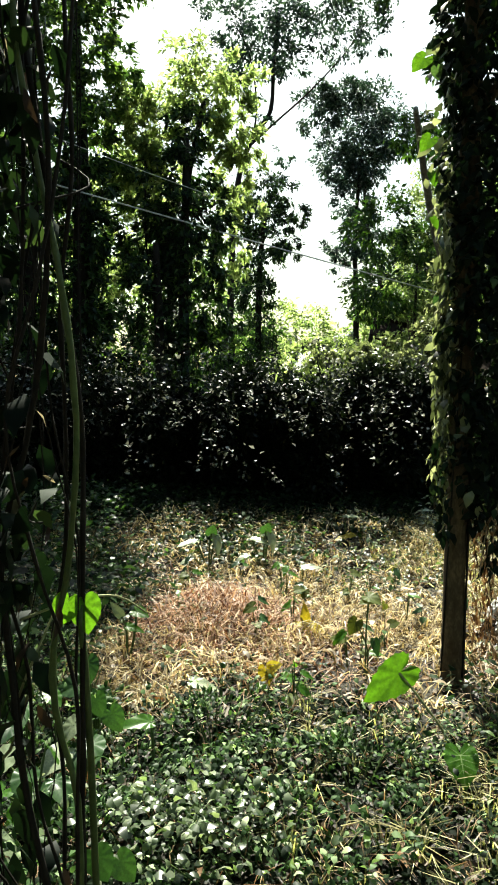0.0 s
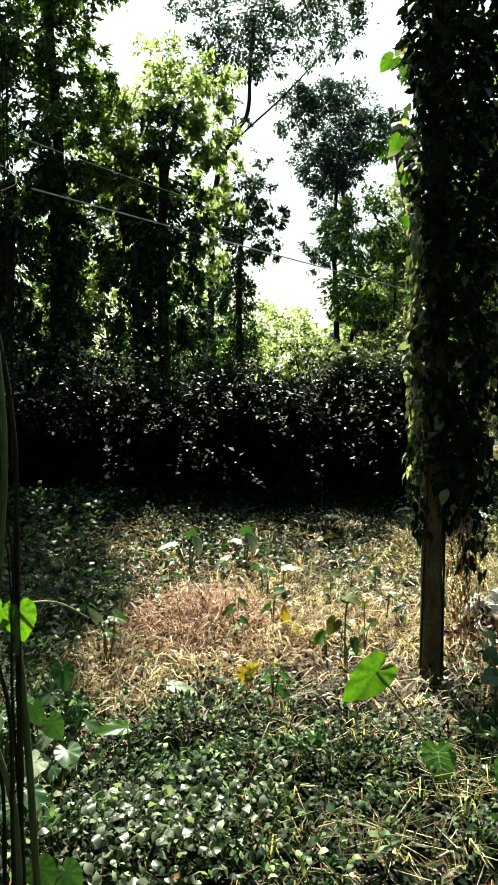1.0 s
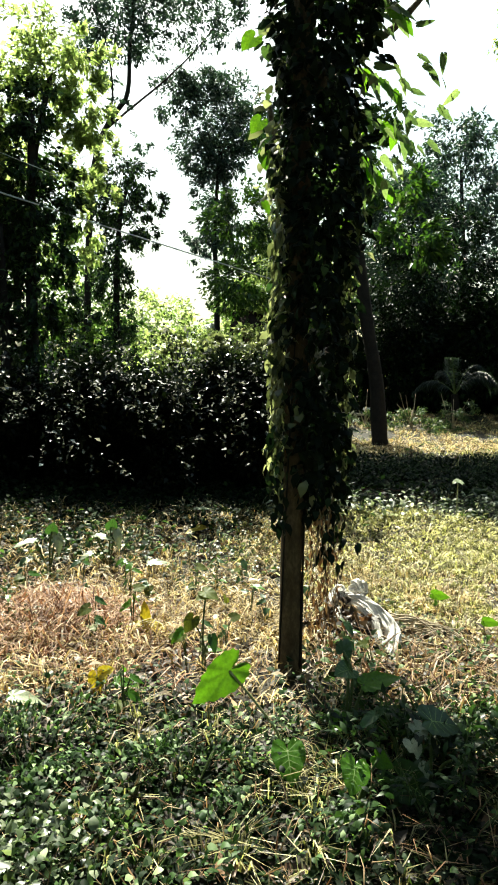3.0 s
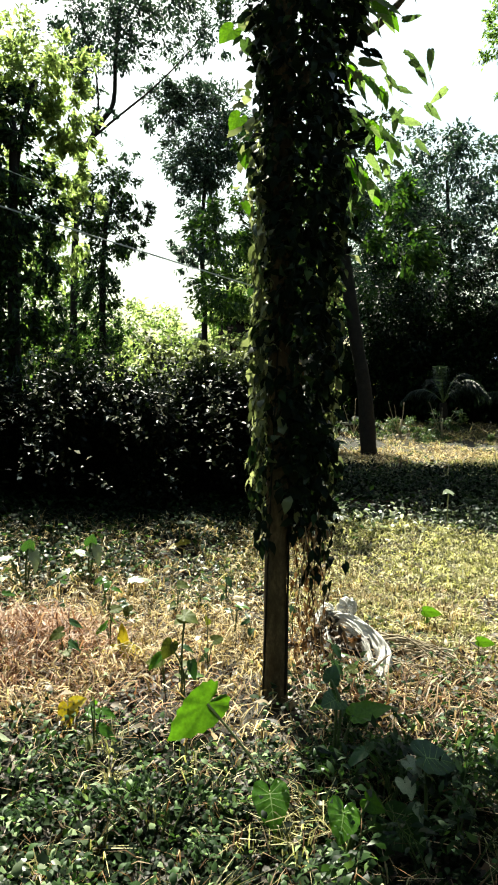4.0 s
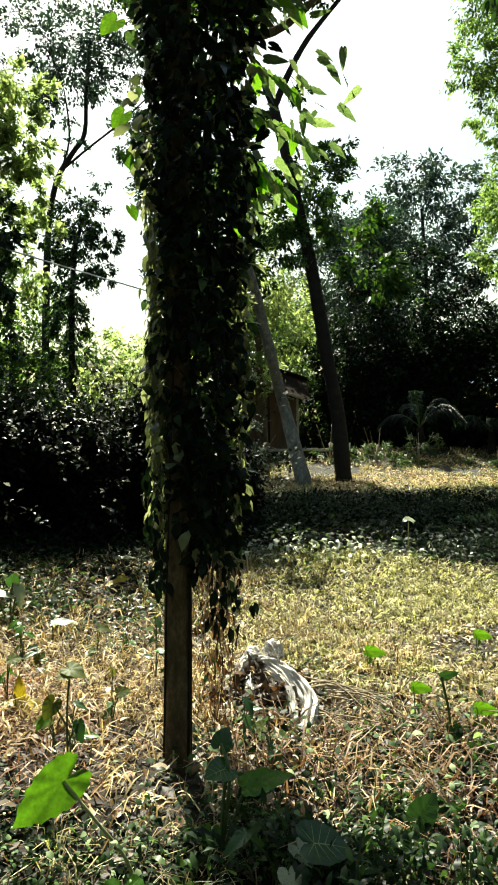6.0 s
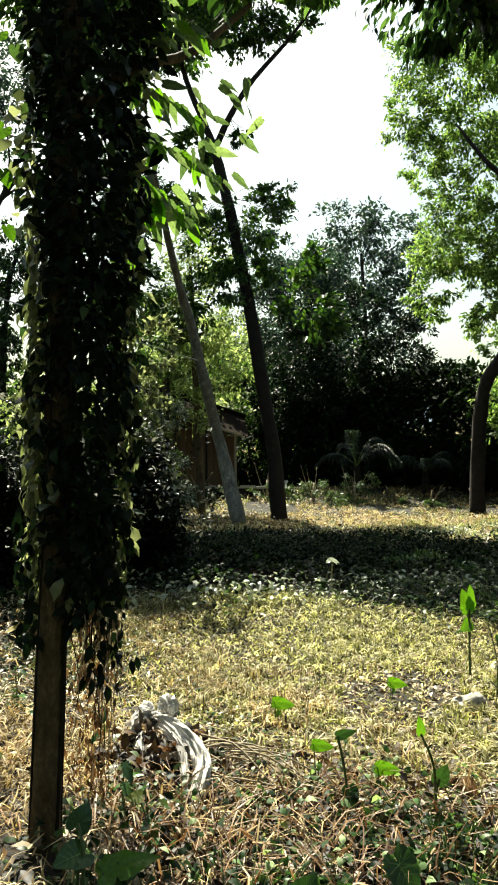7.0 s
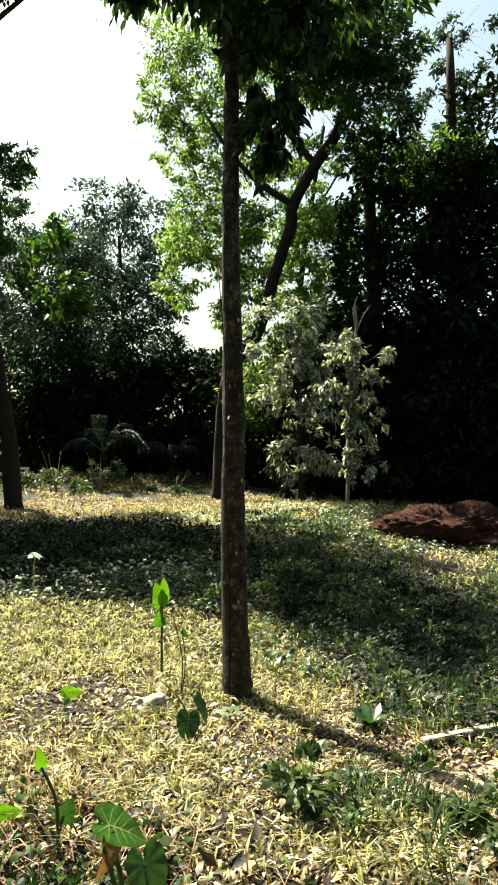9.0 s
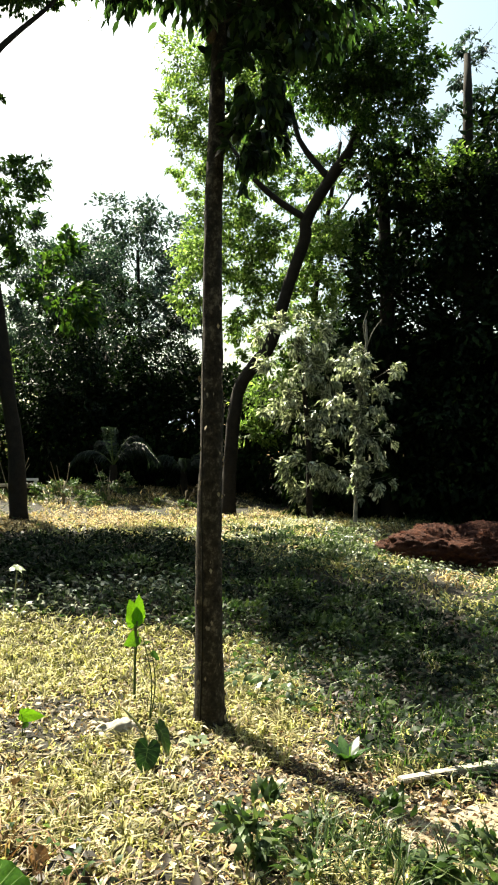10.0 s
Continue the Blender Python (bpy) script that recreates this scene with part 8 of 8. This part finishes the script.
def box(w, d, h):
    bm = bmesh.new()
    bmesh.ops.create_cube(bm, size=1.0)
    bmesh.ops.scale(bm, vec=(w, d, h), verts=bm.verts)
    bmesh.ops.bevel(bm, geom=bm.edges[:], offset=min(w, d, h) * 0.08, segments=1, affect="EDGES")
    return bm


def moved(ob, x, y, z, rx=0, ry=0, rz=0):
    ob.matrix_basis = pose(x, y, z, rx, ry, rz)
    return ob


def gable_house(x, y, w, d, wall, roof, label, turn):
    t = empty("house", (x, y, float(height(x, y))), label, "house", "far houses")
    t.matrix_basis = pose(x, y, float(height(x, y)), 0, 0, turn)
    bm = bmesh.new()
    pr = [(-w / 2, 0), (w / 2, 0), (w / 2, wall), (0, roof), (-w / 2, wall)]
    fr = [bm.verts.new((px, -d / 2, pz)) for px, pz in pr]
    bk = [bm.verts.new((px, d / 2, pz)) for px, pz in pr]
    bm.faces.new(fr)
    bm.faces.new(bk[::-1])
    for i in range(5):
        j = (i + 1) % 5
        bm.faces.new((fr[j], fr[i], bk[i], bk[j]))
    part("wall", bm, M_WHITE, t)
    ang = math.degrees(math.atan2(roof - wall, w / 2))
    half = math.hypot(w / 2, roof - wall) + 0.4
    for s in (-1, 1):
        r = part("roof", box(half, d + 0.6, 0.1), M_WHITE, t, "whitish sheet roof")
        moved(r, s * (w / 4 + 0.1), 0, (wall + roof) / 2 + 0.0, 0, s * ang, 0)
    wd = part("window", box(0.9, 0.06, 1.1), M_BARK_DARK, t)
    moved(wd, 0, -d / 2 - 0.02, wall * 0.55)


gable_house(7.4, 36.2, 1.9, 4.0, 3.2, 4.5, "small white gabled house half hidden by trees", 6)
gable_house(9.45, 35.8, 0.8, 3.0, 3.7, 5.1, "narrow white gabled building among trees", 4)


def shed():
    t = empty("shed", (12.2, 28.6, float(height(12.2, 28.6))), "old brown plank shed with a sloping roof among trees", "shed")
    t.matrix_basis = pose(11.6, 28.8, float(height(11.6, 28.8)) - 0.1, 0, 0, -21)
    fall = 0.34
    for i in range(13):
        x = -1.75 + 0.29 * i
        h = 3.0 - fall * x + 0.04 * (i % 3)
        moved(part("plank", box(0.27, 0.05, h), M_WOOD, t), x, -1.0, h / 2)
    moved(part("wall", box(3.7, 1.9, 2.2), M_WOOD, t), 0, 0.05, 1.1)
    tilt = math.degrees(math.atan(fall))
    for i in range(12):
        for j in range(5):
            x = -2.2 + 0.4 * i
            moved(part("roof_tile", box(0.44, 0.46, 0.03), M_TILE, t), x, -1.75 + 0.36 * j, 3.2 - fall * x + 0.18 * j + rng.normal(0, 0.012), 26, tilt, rng.normal(0, 2))
    moved(part("roof_back", box(4.9, 2.0, 0.06), M_TILE, t), 0, 0.75, 3.75, -26, tilt, 0)
    moved(part("eave_board", box(4.6, 0.05, 0.09), M_STICK, t, "pale weathered eave board"), 0, -1.96, 3.08, 0, tilt, 0)
    for x in (-1.9, -0.6, 0.7, 1.9):
        h = 3.1 - fall * x
        moved(part("post", box(0.09, 0.09, h), M_STICK if x > 1 else M_BARK_DARK, t), x, -1.6, h / 2 - 0.05)
    moved(part("base", box(4.4, 3.4, 1.2), M_STONE, t), 0, -0.2, -0.6)


shed()


def terrace_wall():
    t = empty("terrace_wall", (13.0, 24.9, float(height(13.0, 24.9))), "low dark stone retaining wall with a pale sunlit top", "wall")
    t.matrix_basis = pose(11.9, 25.43, float(height(13.0, 24.9)) - 0.72, 0, 0, -26)
    moved(part("wall_body", box(5.2, 0.5, 1.1), M_BARK_DARK, t), 0, 0, 0.5)
    for i in (0, 1, 2, 3, 5, 6, 7):
        moved(part("coping_stone", box(0.58, 0.62, 0.1), M_STONE, t), -2.2 + 0.6 * i, 0, 1.1 + 0.02 * math.sin(3 * i), 0, rng.normal(0, 1.5), rng.normal(0, 2))
    s = empty("bench", (14.6, 26.6, 1.4), "pale stone bench on the terrace", "bench")
    s.matrix_basis = pose(14.4, 26.0, float(height(14.4, 26.0)) - 0.02, 0, 0, -26)
    moved(part("seat", box(0.9, 0.4, 0.1), M_WHITE, s), 0, 0, 0.42)
    for x in (-0.35, 0.35):
        moved(part("leg", box(0.12, 0.4, 0.42), M_WHITE, s), x, 0, 0.18)


terrace_wall()


def palm(x, y, n, length, rise, label, base_h=1.2):
    at = (x, y, float(height(x, y)))
    t = empty("palm", at, label, "palm")
    tube("trunk", [(0, 0, -0.1), (0.02, 0, base_h * 0.6), (0, 0, base_h)], (0.2, 0.14), M_BARK_DARK, t, 10)
    for i in range(n):
        a = 2 * math.pi * i / n + rng.normal(0, 0.3)
        L, up = length * rng.uniform(0.65, 1.15), rise * rng.uniform(0.5, 1.3)
        u = np.linspace(0, 1, 22)
        px = np.stack([np.cos(a) * L * u * (1 - 0.1 * u), np.sin(a) * L * u * (1 - 0.1 * u), base_h + up * 2.4 * u * (1 - u * rng.uniform(0.7, 0.95))], 1)
        tube("rib", px[::3], (0.03, 0.008), M_STEM, t, 5, 0.02)
        q = np.repeat(px[3:], 6, 0)
        tang = np.repeat(unit(np.gradient(px, axis=0))[3:], 6, 0)
        side = unit(np.cross(tang, np.array([0, 0, 1.0]))) * np.where(np.arange(len(q)) % 2, 1, -1)[:, None]
        way = side * rng.uniform(0.25, 0.9, (len(q), 1)) + tang * 0.5 + np.array([0, 0, -0.7]) * rng.uniform(0.2, 1.2, (len(q), 1))
        v, f = leaf_arrays(q + tang * rng.uniform(-0.08, 0.08, (len(q), 1)), way, side + np.array([0, 0, 0.6]), 0.62 * rng.uniform(0.6, 1.1, len(q)) * np.repeat(np.interp(u[3:], [0, 0.5, 1], [0.7, 1, 0.5]), 6), 0.045, "blade", 0.1, 0.4)
        tagged(mesh_np("frond", v, f, M_PALM, t), kind="stuff")
    return t


palm(17.6, 24.9, 7, 2.1, 1.5, "young palm with arching feathery fronds before dark trees")
palm(21.0, 24.6, 6, 1.8, 1.2, "small palm with drooping fronds in deep shade", 1.0)
sh = empty("lean_to", (26.6, 33.3, 0.0), "bluish sheet roof of a lean-to glimpsed through palms", "roof")
sh.matrix_basis = pose(26.8, 33.0, float(height(26.8, 33.0)), 0, 0, -38)
moved(part("roof_sheet", box(2.6, 2.0, 0.05), M_SHEET, sh), 0, 0, 4.0, 38, 0, 0)
for x in (-1.1, 1.1):
    moved(part("post", box(0.1, 0.1, 4.0), M_BARK_DARK, sh), x, 0.2, 1.95)

def bush(label, clumps, mat, bark, leaf_len, density, group=""):
    """A low bush on the ground: clumps (x, y, height above the ground, rx, rz) round a few stems."""
    x, y = clumps[0][:2]
    z = float(height(x, y))
    lines = [[(x, y, z), (x + 0.05, y, z + 0.8)]]
    for _ in range(4):
        a = rng.uniform(0, 6.28)
        lines.append([(x, y, z + 0.1), (x + 0.3 * math.cos(a), y + 0.3 * math.sin(a), z + 0.7), (x + 0.6 * math.cos(a), y + 0.6 * math.sin(a), z + rng.uniform(0.9, 1.5))])
    tree("bush", label, lines, [(cx, cy, float(height(cx, cy)) + cz, rx, rz) for cx, cy, cz, rx, rz in clumps], mat, bark, leaf_len, density, radii=(0.035, 0.025), category="bush", group=group)


bush("sunlit straggly bush on rough grass", [(14.6, 23.4, 0.55, 0.6, 0.4), (15.3, 23.0, 0.4, 0.55, 0.35), (14.0, 23.6, 0.4, 0.5, 0.35), (14.9, 23.0, 0.15, 0.7, 0.25), (15.7, 22.8, 0.15, 0.5, 0.2)], M_WEED, M_STICK, 0.13, 0.4)
for bx, by in ((10.6, 25.2), (12.9, 24.0)):
    bush("straggly bush before the terrace wall", [(bx, by, 0.3, 0.55, 0.35), (bx + 0.8, by - 0.3, 0.2, 0.4, 0.25)], M_WEED, M_STICK, 0.12, 0.4, "terrace bushes")
bush("low leafy bush on rough grass", [(18.6, 21.4, 0.2, 0.5, 0.25), (18.0, 22.0, 0.2, 0.4, 0.2)], M_WEED, M_BARK, 0.14, 0.7)
bush("bush with pale dry twigs at the grass's edge", [(16.4, 23.3, 0.5, 0.5, 0.5), (16.9, 23.0, 0.9, 0.3, 0.4)], M_WEED, M_STICK, 0.13, 0.6)
tree("bush", "bush at the hedge's end, sunlight put into its pale leaves", [[(5.2, 12.95, 0), (5.2, 12.95, 1.2), (5.15, 12.95, 2.2)]],
     [(5.02, 13.0, 2.24, 0.32, 0.43), (5.32, 12.93, 1.71, 0.37, 0.37), (4.97, 13.04, 1.39, 0.27, 0.43), (5.52, 12.85, 1.18, 0.27, 0.27), (5.29, 12.88, 2.71, 0.23, 0.3), (5.17, 12.96, 0.76, 0.32, 0.27)], M_LIT, M_BARK, 0.12, 0.8, radii=(0.03, 0.02), category="bush")
